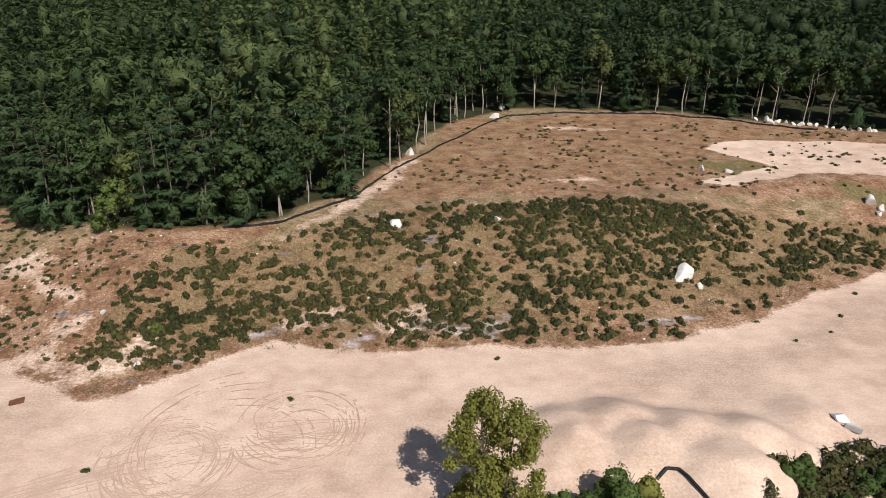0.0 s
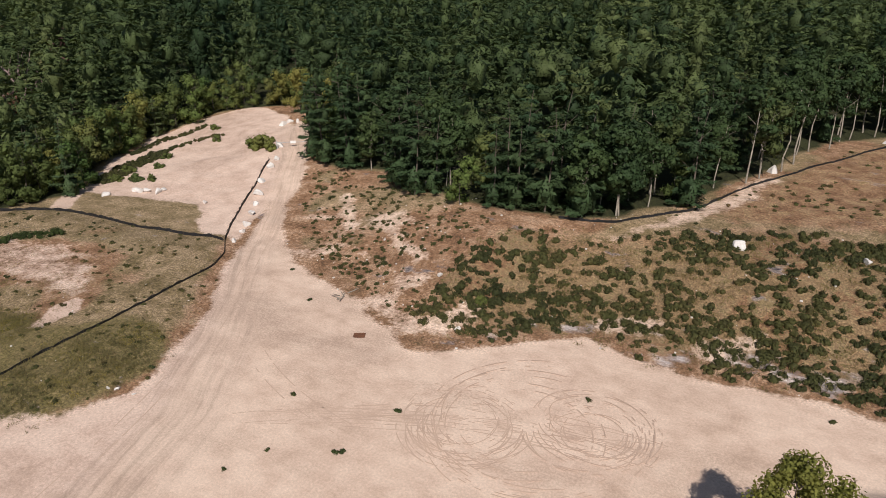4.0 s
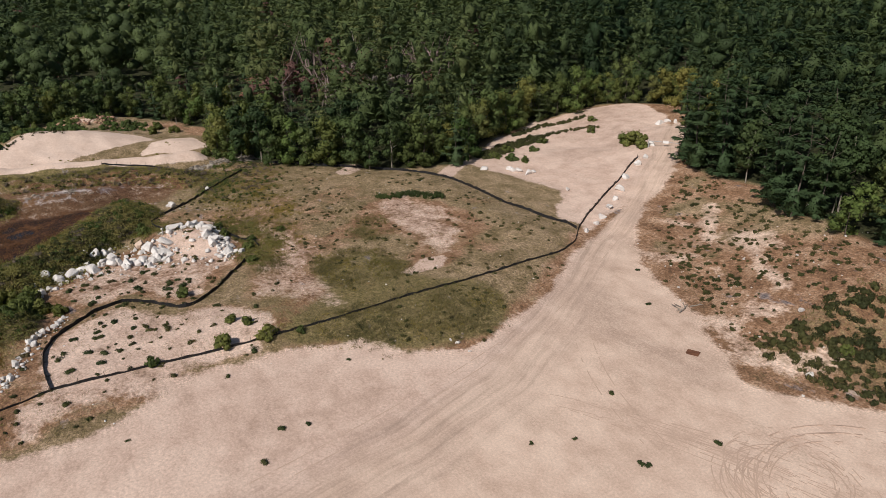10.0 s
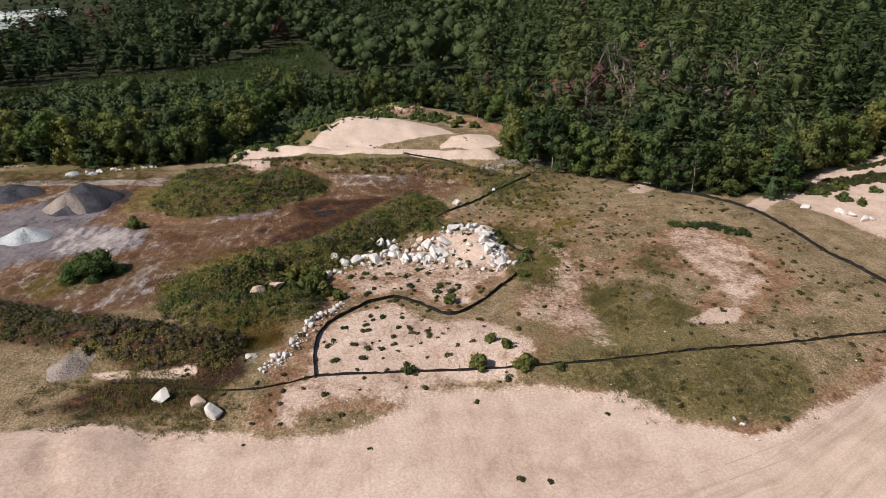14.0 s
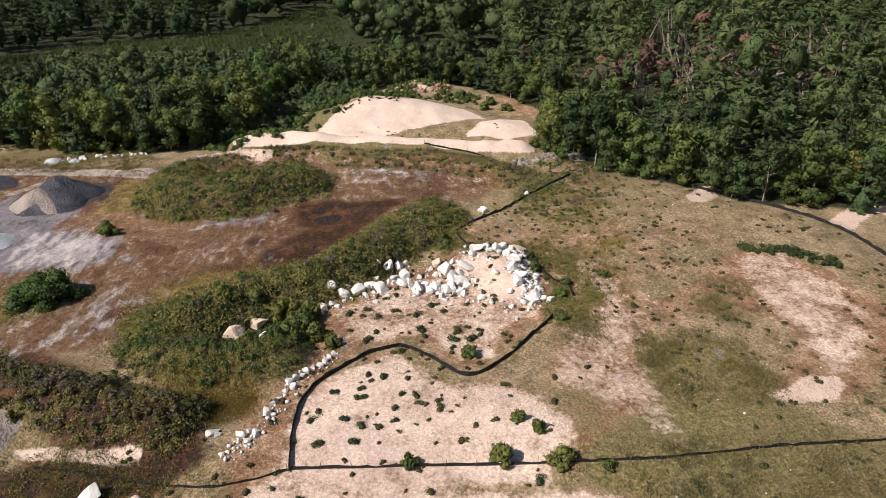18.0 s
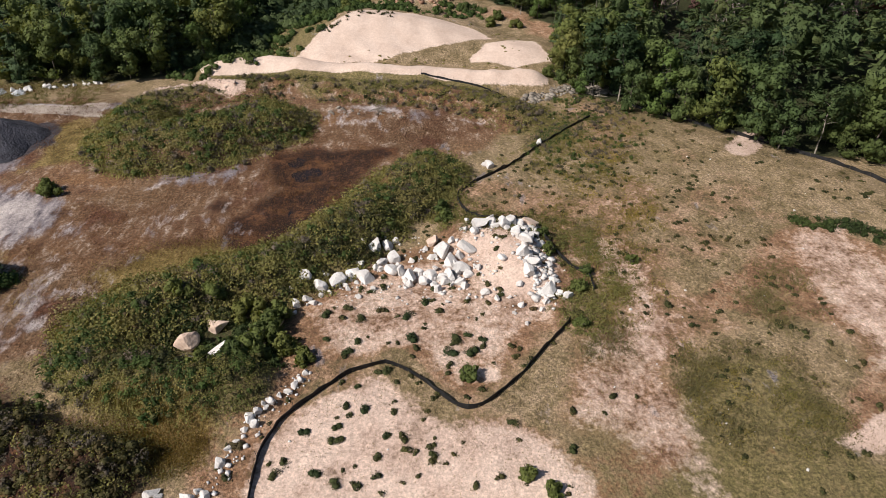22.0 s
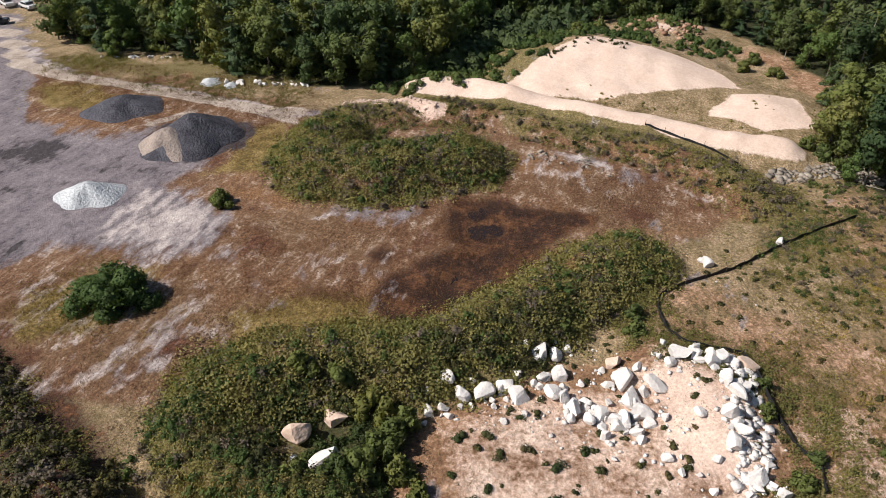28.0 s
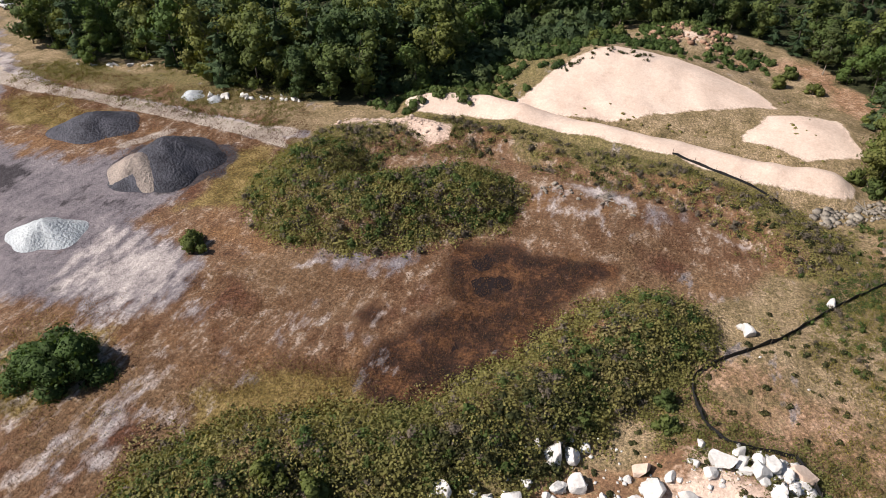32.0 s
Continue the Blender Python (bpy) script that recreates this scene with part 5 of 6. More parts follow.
silt_fence([(-132, 31.8), (-129.4, 28.6), (-126, 25.2), (-122.6, 22.2), (-118.7, 19.1), (-116.3, 16.4), (-114.6, 14.4), (-112.8, 12.7), (-111.5, 12.1), (-109.8, 12.4), (-107.2, 13.2), (-105.6, 14.3), (-105.4, 15.6), (-105.8, 17.2), (-105.9, 19.1)], "sagging black silt fence behind the rock pile", 0.45)
silt_fence([(-105.9, 19.3), (-103.1, 20.2), (-100.7, 20.9), (-98.9, 21.8), (-97, 22.7), (-95.9, 24.2), (-93.6, 24)], "black silt fence among weeds beside the rock pile", 0.55)
silt_fence([(-146.4, 8.6), (-145.8, 11.4), (-144.6, 14.6), (-143.8, 17.6), (-142.6, 20.4)], "black silt fence strip below the sand bank", 0.32)

silt_fence([(-32.5, 89.6), (-29.8, 90.6), (-25.1, 91.6), (-21.4, 95.6), (-17, 102), (-12.8, 114.6), (-7.8, 126.2), (-0.7, 141), (4.2, 152), (11, 164.2), (25.2, 167), (42.6, 166.1), (62.8, 159.1), (76.4, 150)], "black silt fence along the foot of the woods", 0.4)


# ---- stone heaps ----
def stone_heap(name, x, y, reach, high, material, label, seed, stretch=1.0):
    """A tipped heap: a rounded cone with a lumpy skirt."""
    rng = np.random.default_rng(seed)
    root = new(name)
    bm = bmesh.new()
    rings, n = [], 56
    for k in range(22):
        r = k / 21
        ring = []
        for a in range(n):
            t = 2 * math.pi * a / n
            px, py = math.cos(t) * r, math.sin(t) * r
            edge = 1 + 0.14 * math.sin(2 * t + seed) + 0.08 * math.sin(5 * t + 2 * seed)
            wx, wy = px * reach * edge * stretch, py * reach * edge
            lump = 0.05 * high * noise.noise(Vector((wx * 0.7, wy * 0.7, seed))) + 0.025 * high * noise.noise(Vector((wx * 2.5, wy * 2.5, seed)))
            up = high * (1.1 - math.sqrt(r * r + 0.02)) / 1.0 + lump * (1 - 0.5 * r)
            wz = max(float(ground(x + wx, y + wy)) - 0.25, -1.2) + max(0.0, up - 0.1 * high) if r < 1 else float(ground(x + wx, y + wy)) - 0.4
            ring.append(bm.verts.new((wx, wy, wz)))
            if k == 0:
                break
        rings.append(ring)
    for a in range(n):
        bm.faces.new((rings[0][0], rings[1][a], rings[1][(a + 1) % n]))
    for p, q in zip(rings[1:], rings[2:]):
        for a in range(n):
            bm.faces.new((p[a], q[a], q[(a + 1) % n], p[(a + 1) % n]))
    heap = part("cone", bm, root, "", material)
    heap.data.polygons.foreach_set("use_smooth", np.ones(len(heap.data.polygons), bool))
    root.matrix_basis = pose(x, y, 0)
    return tagged(root, label, "gravel pile", "gravel piles")


M_CUT = speckled("pale_sandy_gravel", (0.15, 0.125, 0.115), (0.4, 0.33, 0.285), 0.6, 0.95, 1.0, 0.3)
big_heap = stone_heap("gravel_pile", -128.8, -47.5, 6.6, 4.3, M_CRUSH, "dark grey crushed stone pile with an eroded pale face", 2)
face = stone_heap("gravel_pile", -125.9, -49.0, 4.4, 3.5, M_CUT, "", 5, 1.0)
for ob in list(face.children):
    ob.name = "eroded_face"
    ob.parent = big_heap
    ob.location = (2.9, -1.5, 0)
    tagged(ob, "pale sandy eroded face")
bpy.data.objects.remove(face)
stone_heap("gravel_pile", -134.2, -62.5, 5.8, 2.7, M_CRUSH, "rounded dark grey gravel pile on bare ground", 3, 0.9)
stone_heap("gravel_pile", -112.6, -50.6, 3.9, 2.3, M_CHIP, "light blue-grey stone chip pile on pale silt", 4)
stone_heap("gravel_pile", -146.8, -56.5, 2.2, 0.9, M_CHIP, "low light grey gravel heap in the grass", 6, 1.2)
stone_heap("gravel_pile", -146.6, -52.8, 1.8, 0.8, M_CHIP, "small light grey gravel heap in the grass", 7)

stone_heap("gravel_pile", -73.8, -29.4, 3.2, 1.1, M_CUT, "low pale sandy gravel heap beside the weedy berm", 8)


# ---- shrubs and weeds ----
def shrub_leaves(seed, count, wide=1.0, high=0.75, size=0.24, core=True, loose=0.5):
    """A low dome of leaves with a broken outline."""
    rng = np.random.default_rng(seed)
    k = 7
    mids = np.c_[rng.normal(size=(k, 2)) * 0.26 * wide, rng.uniform(0.15, 0.5, k) * high]
    which = rng.integers(0, k, count)
    way = unit(rng.normal(size=(count, 3)) * (1, 1, 0.7) + (0, 0, 0.4))
    at = mids[which] + way * rng.uniform(0.1, 0.32, count)[:, None] * (wide, wide, high)
    at[:, 2] = np.maximum(at[:, 2], 0.03)
    made = leaves(at, rng.normal(size=(count, 3)), size * rng.uniform(0.6, 1.4, count), rng, 0.75, way + (0, 0, 0.55), loose)
    return together(made, hulls(mids[:2] * (0.8, 0.8, 0.7), np.full(2, 0.24 * wide), rng, high, 5, 3)) if core else made


def cushion(seed, count, size, high=0.62):
    """A rounded cushion shrub: leaves over a lumpy dome, with a dense core."""
    rng = np.random.default_rng(seed)
    k = 4
    mids = np.c_[rng.normal(size=(k, 2)) * 0.15, np.full(k, 0.12 * high)]
    which = rng.integers(0, k, count)
    way = unit(rng.normal(size=(count, 3)) + (0, 0, 0.35))
    way[:, 2] = np.abs(way[:, 2])
    at = mids[which] + way * rng.uniform(0.26, 0.4, count)[:, None] * (1, 1, high * 1.5)
    made = leaves(at, rng.normal(size=(count, 3)), size * rng.uniform(0.7, 1.3, count), rng, 0.8, way + (0, 0, 0.25), 0.3)
    return together(made, hulls(mids[:2], np.full(2, 0.31), rng, high * 1.4, 6, 3))


def grow(name, makers, sample, count, low, high, material, seed, label, category, tint=(0.0, 1.0), patch=9.0, mixed=0.45):
    """Strew plants of one kind over an area as one mesh."""
    rng = np.random.default_rng(seed)
    p = sample(rng, count)
    size = rng.uniform(low, high, len(p))
    shade = np.clip((1 - mixed) * smooth(0.15, 0.85, vnoise(p[:, 0], p[:, 1], patch, seed)) + mixed * rng.random(len(p)), 0, 1)
    shade = tint[0] + (tint[1] - tint[0]) * shade
    return joined_plants(name, makers, np.c_[p, ground(p[:, 0], p[:, 1]) - 0.03, size], shade, material, seed, label, category)


SHRUBS = [cushion(400 + k, 26, 0.22, 0.7) for k in range(6)]
FINE = [shrub_leaves(480 + k, 54, 1.2, 0.7, 0.145, True, 0.35) for k in range(6)]
MASS = [shrub_leaves(450 + k, 60, 1.6, 0.42, 0.13, False, 0.24) for k in range(6)]
SMALL = [cushion(410 + k, 24, 0.19, 0.55) for k in range(5)]
WEEDS = [weed_blades(420 + k, 14, 0.85, 0.5, 0.2) for k in range(6)]
GRASS = [weed_blades(430 + k, 11, 0.9, 0.36, 0.15) for k in range(6)]
BUSHY = [shrub_leaves(470 + k, 72, 1.0, 0.85, 0.15, True, 0.35) for k in range(5)]
SLOPE = [(-40, 63), (-36, 60), (-30, 63), (-23, 69), (-16, 68), (4, 69.5), (14, 69), (25, 72), (36, 78), (45, 84), (60, 92), (68, 101), (40, 100), (20, 104), (0, 99), (-12, 95), (-22, 88), (-36, 84), (-40, 74)]
UPLAND = [(-20, 98), (0, 104), (30, 106), (62, 104), (100, 112), (90, 145), (60, 157), (30, 166), (12, 166), (0, 146), (-8, 124), (-16, 106)]
FLANK = [(-40, 62), (-46, 65), (-57, 68), (-70, 80), (-84, 98), (-70, 96), (-56, 88), (-40, 85)]
grow("slope_shrubs", SHRUBS, within(SLOPE, 5, -0.16, 33), 7600, 0.5, 1.6, M_SHRUB, 60, "dark green low shrubs covering the slope in clumps", "shrubs", (0, 0.85))
M_DRY = leafy("dry_olive_blades", (0.1, 0.098, 0.034), (0.18, 0.15, 0.06), (0.26, 0.19, 0.1), "tint", 0.3, 0.0, 0.3)
grow("slope_weeds", WEEDS, within(SLOPE, 7, -0.1, 34), 6000, 0.6, 1.2, M_DRY, 61, "olive weeds between the shrubs of the slope", "weeds")
grow("upland_shrubs", SMALL, within(UPLAND, 8, 0.02, 35), 1500, 0.5, 1.2, M_SHRUB, 62, "small dark shrubs dotted over the brown upland", "shrubs", (0.1, 1))
grow("flank_shrubs", SMALL, within(FLANK, 7, -0.15, 36), 1500, 0.45, 1.05, M_SHRUB, 63, "small dark and reddish shrubs on the hill's bare flank", "shrubs", (0.2, 1))
grow("upland_grass", GRASS, within(UPLAND, 9, -0.1, 37), 3000, 0.5, 1.0, M_DRY, 64, "dry grass tufts over the brown upland", "grass", (0.3, 1))
grow("field_shrubs", SMALL, within(FIELD, 8, 0.0, 38, 1.0), 3000, 0.4, 0.9, M_SHRUB, 65, "small green shrubs dotted over the field", "shrubs", (0.1, 1))
M_FIELD = leafy("dry_field_blades", (0.135, 0.118, 0.046), (0.23, 0.182, 0.088), (0.34, 0.255, 0.15), "tint", 0.3, 0.0, 0.3)
grow("field_grass", GRASS, within(FIELD, 9, -0.1, 39, 1.0), 16000, 0.5, 1.1, M_FIELD, 66, "dry olive grass tufts over the field", "grass", (0.0, 1))
grow("berm_weeds", MASS, beside(BERM, 5.2), 5200, 0.6, 1.9, M_WEED, 67, "dense olive and grey weeds covering the curved berm", "weeds", (0.15, 1.0), 3.5, 0.3)
grow("curl_weeds", MASS, beside(CURL, 3.0), 1300, 0.6, 1.3, M_WEED, 59, "olive weeds on the curled end of the berm", "weeds", (0, 0.9), 3.5, 0.3)
grow("curl_bushes", BUSHY, beside(CURL, 2.9), 360, 0.6, 1.4, M_FERN, 58, "green bushes on the curled end of the berm", "bushes", (0, 1), 3)
grow("curl_bushes", FINE, beside(CURL, 2.7), 300, 0.5, 1.2, M_SHRUB, 57, "dark bushes on the curled end of the berm", "bushes", (0.2, 1), 3)
grow("berm_shrubs", FINE, beside([(-113, 8.5), (-107, 5), (-102, 2), (-97.4, -3), (-93.5, -8), (-90.5, -14.5), (-86, -17), (-84, -12)], 2.4), 1300, 0.7, 1.6, M_SHRUB, 68, "dark green shrubs among the weeds of the berm", "shrubs", (0, 0.9), 4)
grow("south_berm_shrubs", FINE, beside(SOUTH_BERM, 3.4), 800, 0.7, 1.6, M_SHRUB, 69, "dark green and brown shrubs on the southern berm", "shrubs", (0.35, 1))
grow("south_berm_weeds", MASS, beside(SOUTH_BERM, 3.8), 800, 0.8, 1.5, M_WEED, 70, "olive weeds on the southern berm", "weeds", (0, 0.8))
grow("mound_weeds", MASS, beside(MOUND, 6.3), 2800, 0.6, 1.9, M_WEED, 71, "dense yellow-green weeds covering the mound", "weeds", (0.25, 1.0), 2.6, 0.3)
grow("ridge_weeds", MASS, beside(RIDGE, 5.0), 2200, 0.7, 1.4, M_WEED, 72, "olive and reddish weeds along the far ridge", "weeds")
grow("ridge_shrubs", FINE, beside(RIDGE, 4.4), 420, 0.6, 1.1, M_SHRUB, 73, "dark shrubs along the far ridge", "shrubs")
M_GOLD = leafy("goldenrod", (0.15, 0.14, 0.045), (0.26, 0.21, 0.06), (0.42, 0.32, 0.06), "tint", 0.35, 0.0, 0.3)
grow("goldenrod", WEEDS, within([(-122, 21), (-107, 21), (-92, 24), (-88, 22), (-86, 27), (-104, 34), (-126, 36), (-132, 32)], 3, -0.05, 105), 4200, 0.4, 0.85, M_GOLD, 98, "yellow-green goldenrod in tufts over the field", "weeds", (0, 1), 4)
grow("meadow_grass", WEEDS, within(MEADOW, 8, -0.4, 106), 3600, 2.0, 4.0, M_FERN, 99, "lush green grass of the marsh meadow within the woods", "grass", (0, 0.6), 20)


def sedge_places(sampler):
    """Sedge thins out on standing water and on pale silt."""
    def sample(rng, count):
        p = sampler(rng, count)
        i, j = np.clip(np.searchsorted(GX, p[:, 0]), 0, len(GX) - 1), np.clip(np.searchsorted(GY, p[:, 1]), 0, len(GY) - 1)
        bald = np.maximum(np.maximum(C_SILT, C_WHITE)[i, j], 0.3 * (inside(p[:, 0], p[:, 1], POND) > 0.3))
        return p[rng.random(len(p)) > bald * 1.1]
    return sample


M_AMBER = leafy("amber_grass_blades", (0.09, 0.085, 0.018), (0.15, 0.11, 0.024), (0.2, 0.11, 0.04), "tint", 0.35, 0.0, 0.25)
M_OCHRE = leafy("ochre_grass_blades", (0.12, 0.115, 0.035), (0.22, 0.165, 0.06), (0.38, 0.29, 0.14), "tint", 0.35, 0.0, 0.35)
grow("ochre_grass", GRASS, within([(-105, -13), (-101, -10), (-98, -15), (-94, -22), (-99, -25), (-104, -19)], 3, -0.3, 101), 1500, 0.6, 1.2, M_OCHRE, 90, "ochre and olive grass before the curved berm", "grass")
grow("hollow_grass", GRASS, within([(-81.9, -18.2), (-81.2, -13.1), (-79.0, -7.5), (-74.7, -7.9), (-74.1, -12.1), (-77.5, -13.4)], 3, -0.8, 102), 5200, 0.5, 1.2, M_AMBER, 91, "yellow-green grass in the hollow below the bank", "grass")
grow("bush_grass", GRASS, within([(-92, -46), (-102, -42), (-104, -35), (-98, -28), (-90, -32)], 4, -0.1, 103), 2000, 0.6, 1.2, M_OCHRE, 92, "ochre grass round the large bush", "grass")
grow("pile_grass", GRASS, within([(-138, -82), (-142, -72), (-138, -62), (-134, -66), (-131, -70), (-129, -76)], 4, -0.1, 104), 1600, 0.6, 1.2, M_OCHRE, 93, "ochre and green grass behind the gravel pile", "grass")
grow("marsh_sedge", GRASS, sedge_places(within([(-84, -24), (-99, -22), (-104, -8), (-124, 9), (-132, 18), (-138, 8), (-134, -4), (-118, -16), (-112, -34), (-92, -50)], 11, -0.25, 43)), 26000, 0.5, 1.1, M_SEDGE, 74, "rust-brown sedge covering the wet basin floor", "sedge", (0, 1), 8, 0.25)
grow("west_sedge", GRASS, within([(-140, -34), (-132, -40), (-124, -38), (-140, -86), (-150, -90), (-150, -40)], 9, -0.2, 45), 6000, 0.7, 1.3, M_SEDGE, 75, "rusty and olive grass beside the track", "sedge", (0.2, 1), 12)
grow("bank_weeds", WEEDS, within([(-64, -28), (-60, -10), (-64, -7), (-70, -10), (-76, -10), (-82, -8), (-80, -18), (-72, -28)], 5, 0.0, 46), 2600, 0.4, 1.0, M_WEED, 76, "green and reddish weeds below the fenced bank", "weeds")
grow("rock_pile_weeds", MASS, beside([(-111, 10), (-106, 12), (-104, 22), (-97, 25), (-90, 23)], 3.0), 1500, 0.6, 1.2, M_WEED, 77, "yellow-green weeds round the rock pile", "weeds")
grow("lush_weeds", MASS, within([(-126, 18), (-118, 20), (-114, 28), (-126, 40), (-142, 34), (-136, 22)], 4, 0.0, 47), 1500, 0.35, 0.9, M_WEED, 78, "green goldenrod weeds at the field's wet corner", "weeds", (0.4, 1))
grow("verge_shrubs", SHRUBS, within([(-150, -27), (-156.5, -15.5), (-162, -11.8), (-168, -9.4), (-176, -5), (-184, -2), (-192, -4), (-194, -12), (-188, -22), (-166, -23), (-154, -33)], 6, -0.3, 48), 1100, 0.9, 2.6, M_FERN, 79, "green shrubs on the slope behind the sand bank", "shrubs")
grow("sand_head_scrub", SHRUBS, within([(-176, -4), (-178, 4), (-177, 14), (-182, 22), (-192, 20), (-196, 8), (-194, -6), (-184, -8)], 5, -0.1, 41), 330, 0.8, 2.2, M_FERN, 56, "green scrub on the rise behind the sand pile", "scrub")
grow("sand_edge_weeds", SMALL, beside([(-155, -8), (-158, 4), (-157, 14), (-152, 24), (-166, 24), (-176, 20)], 2.2), 170, 0.3, 0.7, M_WEED, 80, "weeds between the sand heaps", "shrubs", (0.3, 1))
grow("verge_grass", WEEDS, within([(-140, -40), (-152, -40), (-156, -66), (-150, -86), (-144, -86)], 6, -0.1, 49), 3500, 0.5, 1.0, M_WEED, 81, "olive grass between the track and the trees", "grass", (0, 0.7))


grow("red_weeds", MASS, within([(-64, -30), (-61.5, -14), (-64, -11), (-68, -12), (-73, -10), (-72, -14), (-70, -24), (-70, -32)], 4, 0.05, 57), 1300, 0.4, 1.0, M_SHRUB, 84, "reddish brown weeds beside the sand", "weeds", (0.6, 1.0))
grow("scrub", SHRUBS, within([(-158, -26), (-176, -12), (-190, -6), (-200, 10), (-200, 24), (-236, 20), (-236, -90), (-165, -100), (-158, -70), (-155, -46)], 14, -0.5, 58), 1300, 2.6, 6.5, M_WOODS, 85, "dense green scrub between the pit and the marsh", "scrub", (0.0, 0.75), 14)
grow("corner_bushes", BUSHY, within([(-120, 20), (-114, 26), (-118, 34), (-132, 40), (-143, 33), (-139, 24), (-132, 24)], 3, 0.05, 56), 520, 0.4, 1.0, M_FERN, 86, "green and yellowing bushes at the field's wet corner", "bushes", (0.3, 1), 3)
grow("corner_seed_weeds", BUSHY, within([(-120, 20), (-114, 26), (-118, 34), (-132, 40), (-143, 33), (-139, 24), (-132, 24)], 3, 0.05, 55), 520, 0.4, 0.9, M_GREY, 87, "brown seeding weeds at the field's wet corner", "weeds", (0, 1), 3)
grow("fern_patch", MASS, beside([(-126.5, 24.5), (-129, 28), (-132, 31)], 2.4), 420, 0.5, 1.0, M_FERN, 82, "bright green ferns at the field's wet corner", "ferns")
grow("berm_ferns", MASS, beside([(-95, -13), (-99, -7), (-103, -2), (-108, 2)], 2.2), 260, 0.6, 1.1, M_FERN, 83, "fresh green leaves among the berm's weeds", "ferns")


def thicket(ring, gaps, reach):
    """Places inside an area, away from the boulders that stand clear in it."""
    pick = within(ring)

    def sample(rng, count):
        p = pick(rng, count)
        for x, y in gaps:
            p = p[np.hypot(p[:, 0] - x - 0.8, p[:, 1] - y - 0.3) > reach]
        return p

    return sample


grow("berm_bushes", BUSHY, beside(BERM + CURL[:3], 4.4), 800, 0.5, 1.5, M_GREY, 130, "grey-brown seeding weeds in clumps on the berm", "weeds", (0, 1), 3)
grow("berm_bushes", BUSHY, beside(BERM + CURL[:3], 4.4), 800, 0.5, 1.7, M_FERN, 131, "fresh green bushes in clumps on the berm", "bushes", (0, 1), 3)
grow("mound_bushes", BUSHY, beside(MOUND, 6.0), 420, 0.7, 1.9, M_FERN, 132, "green bushes in clumps on the mound", "bushes", (0.3, 1), 3)
grow("mound_seed_weeds", BUSHY, beside(MOUND, 6.2), 420, 0.6, 1.7, M_GREY, 133, "brown seeding weeds on the mound", "weeds", (0, 1), 3)
grow("ridge_bushes", BUSHY, beside(RIDGE, 4.6), 700, 0.6, 1.3, M_GREY, 134, "grey-brown seeding weeds along the far ridge", "weeds", (0, 1), 3)
grow("south_berm_bushes", BUSHY, beside(SOUTH_BERM, 3.4), 380, 0.7, 1.6, M_GREY, 135, "brown seeding weeds on the southern berm", "weeds", (0, 0.6), 3)
grow("pile_brush", BUSHY, beside([(-167.5, -7.7), (-171, -4.4), (-172, -0.5), (-171.5, 4)], 1.4), 60, 0.5, 1.0, M_SHRUB, 136, "dry brush on top of the sand pile", "brush", (0.3, 1), 3)
M_THICKET = leafy("thicket_leaves", (0.03, 0.045, 0.014), (0.06, 0.085, 0.022), (0.14, 0.13, 0.045), "tint", 0.2, 5.0)
grow("hollow_thicket", BUSHY, thicket(HOLLOW_RING, [(a[0], a[1]) for a in HOLLOW], 1.3), 480, 0.5, 1.4, M_THICKET, 94, "dense dark green thicket round the boulders in the hollow", "thicket")
M_TALL = leafy("tall_grass_blades", (0.095, 0.092, 0.04), (0.17, 0.148, 0.068), (0.3, 0.24, 0.09), "tint", 0.3, 0.0, 0.3)
for k, ring in enumerate(TALL):
    grow("tall_grass", WEEDS, within(ring, 3.5, 0.0, 110 + k), (2600, 600, 1500, 3600)[k], 0.35, 0.95, M_TALL, 120 + k, "grey-olive tall grass growing in the field", "grass")


for k, ring in enumerate((TALL[0], TALL[3])):
    grow("goldenrod", WEEDS, within(ring, 2.5, 0.2, 140 + k), 1600, 0.35, 0.8, M_GOLD, 145 + k, "yellow-green goldenrod among the tall grass", "weeds", (0, 0.8), 3)


grow("slope_heath", SHRUBS, beside([(-119.6, 79.5), (-124, 89), (-125.6, 97)], 2.0), 620, 0.7, 1.5, M_SHRUB, 95, "dark green heath in strips on the pale sand slope", "heath")
grow("slope_heath", SHRUBS, beside([(-131, 95), (-133, 104), (-130.6, 114)], 1.0), 360, 0.6, 1.2, M_SHRUB, 88, "dark green heath in strips on the pale sand slope", "heath")
grow("field_heath", BUSHY, beside([(-104.5, 48.5), (-103, 54), (-99.5, 57)], 1.1), 220, 0.8, 1.5, M_THICKET, 89, "dark green bushes in a strip across the field", "bushes")
grow("slope_heath", SHRUBS, beside([(-126, 98), (-124, 106), (-120.6, 110)], 0.8), 300, 0.6, 1.2, M_SHRUB, 96, "dark green heath in strips on the pale sand slope", "heath")
grow("sand_scrub", SHRUBS, within([(23, 41.5), (26, 44.5), (31, 48.5), (36, 51), (43, 51), (43, 37), (26, 38)], 3, -0.25, 115), 700, 0.8, 2.2, M_SHRUB, 97, "olive and brown scrub at the sand's edge", "scrub")


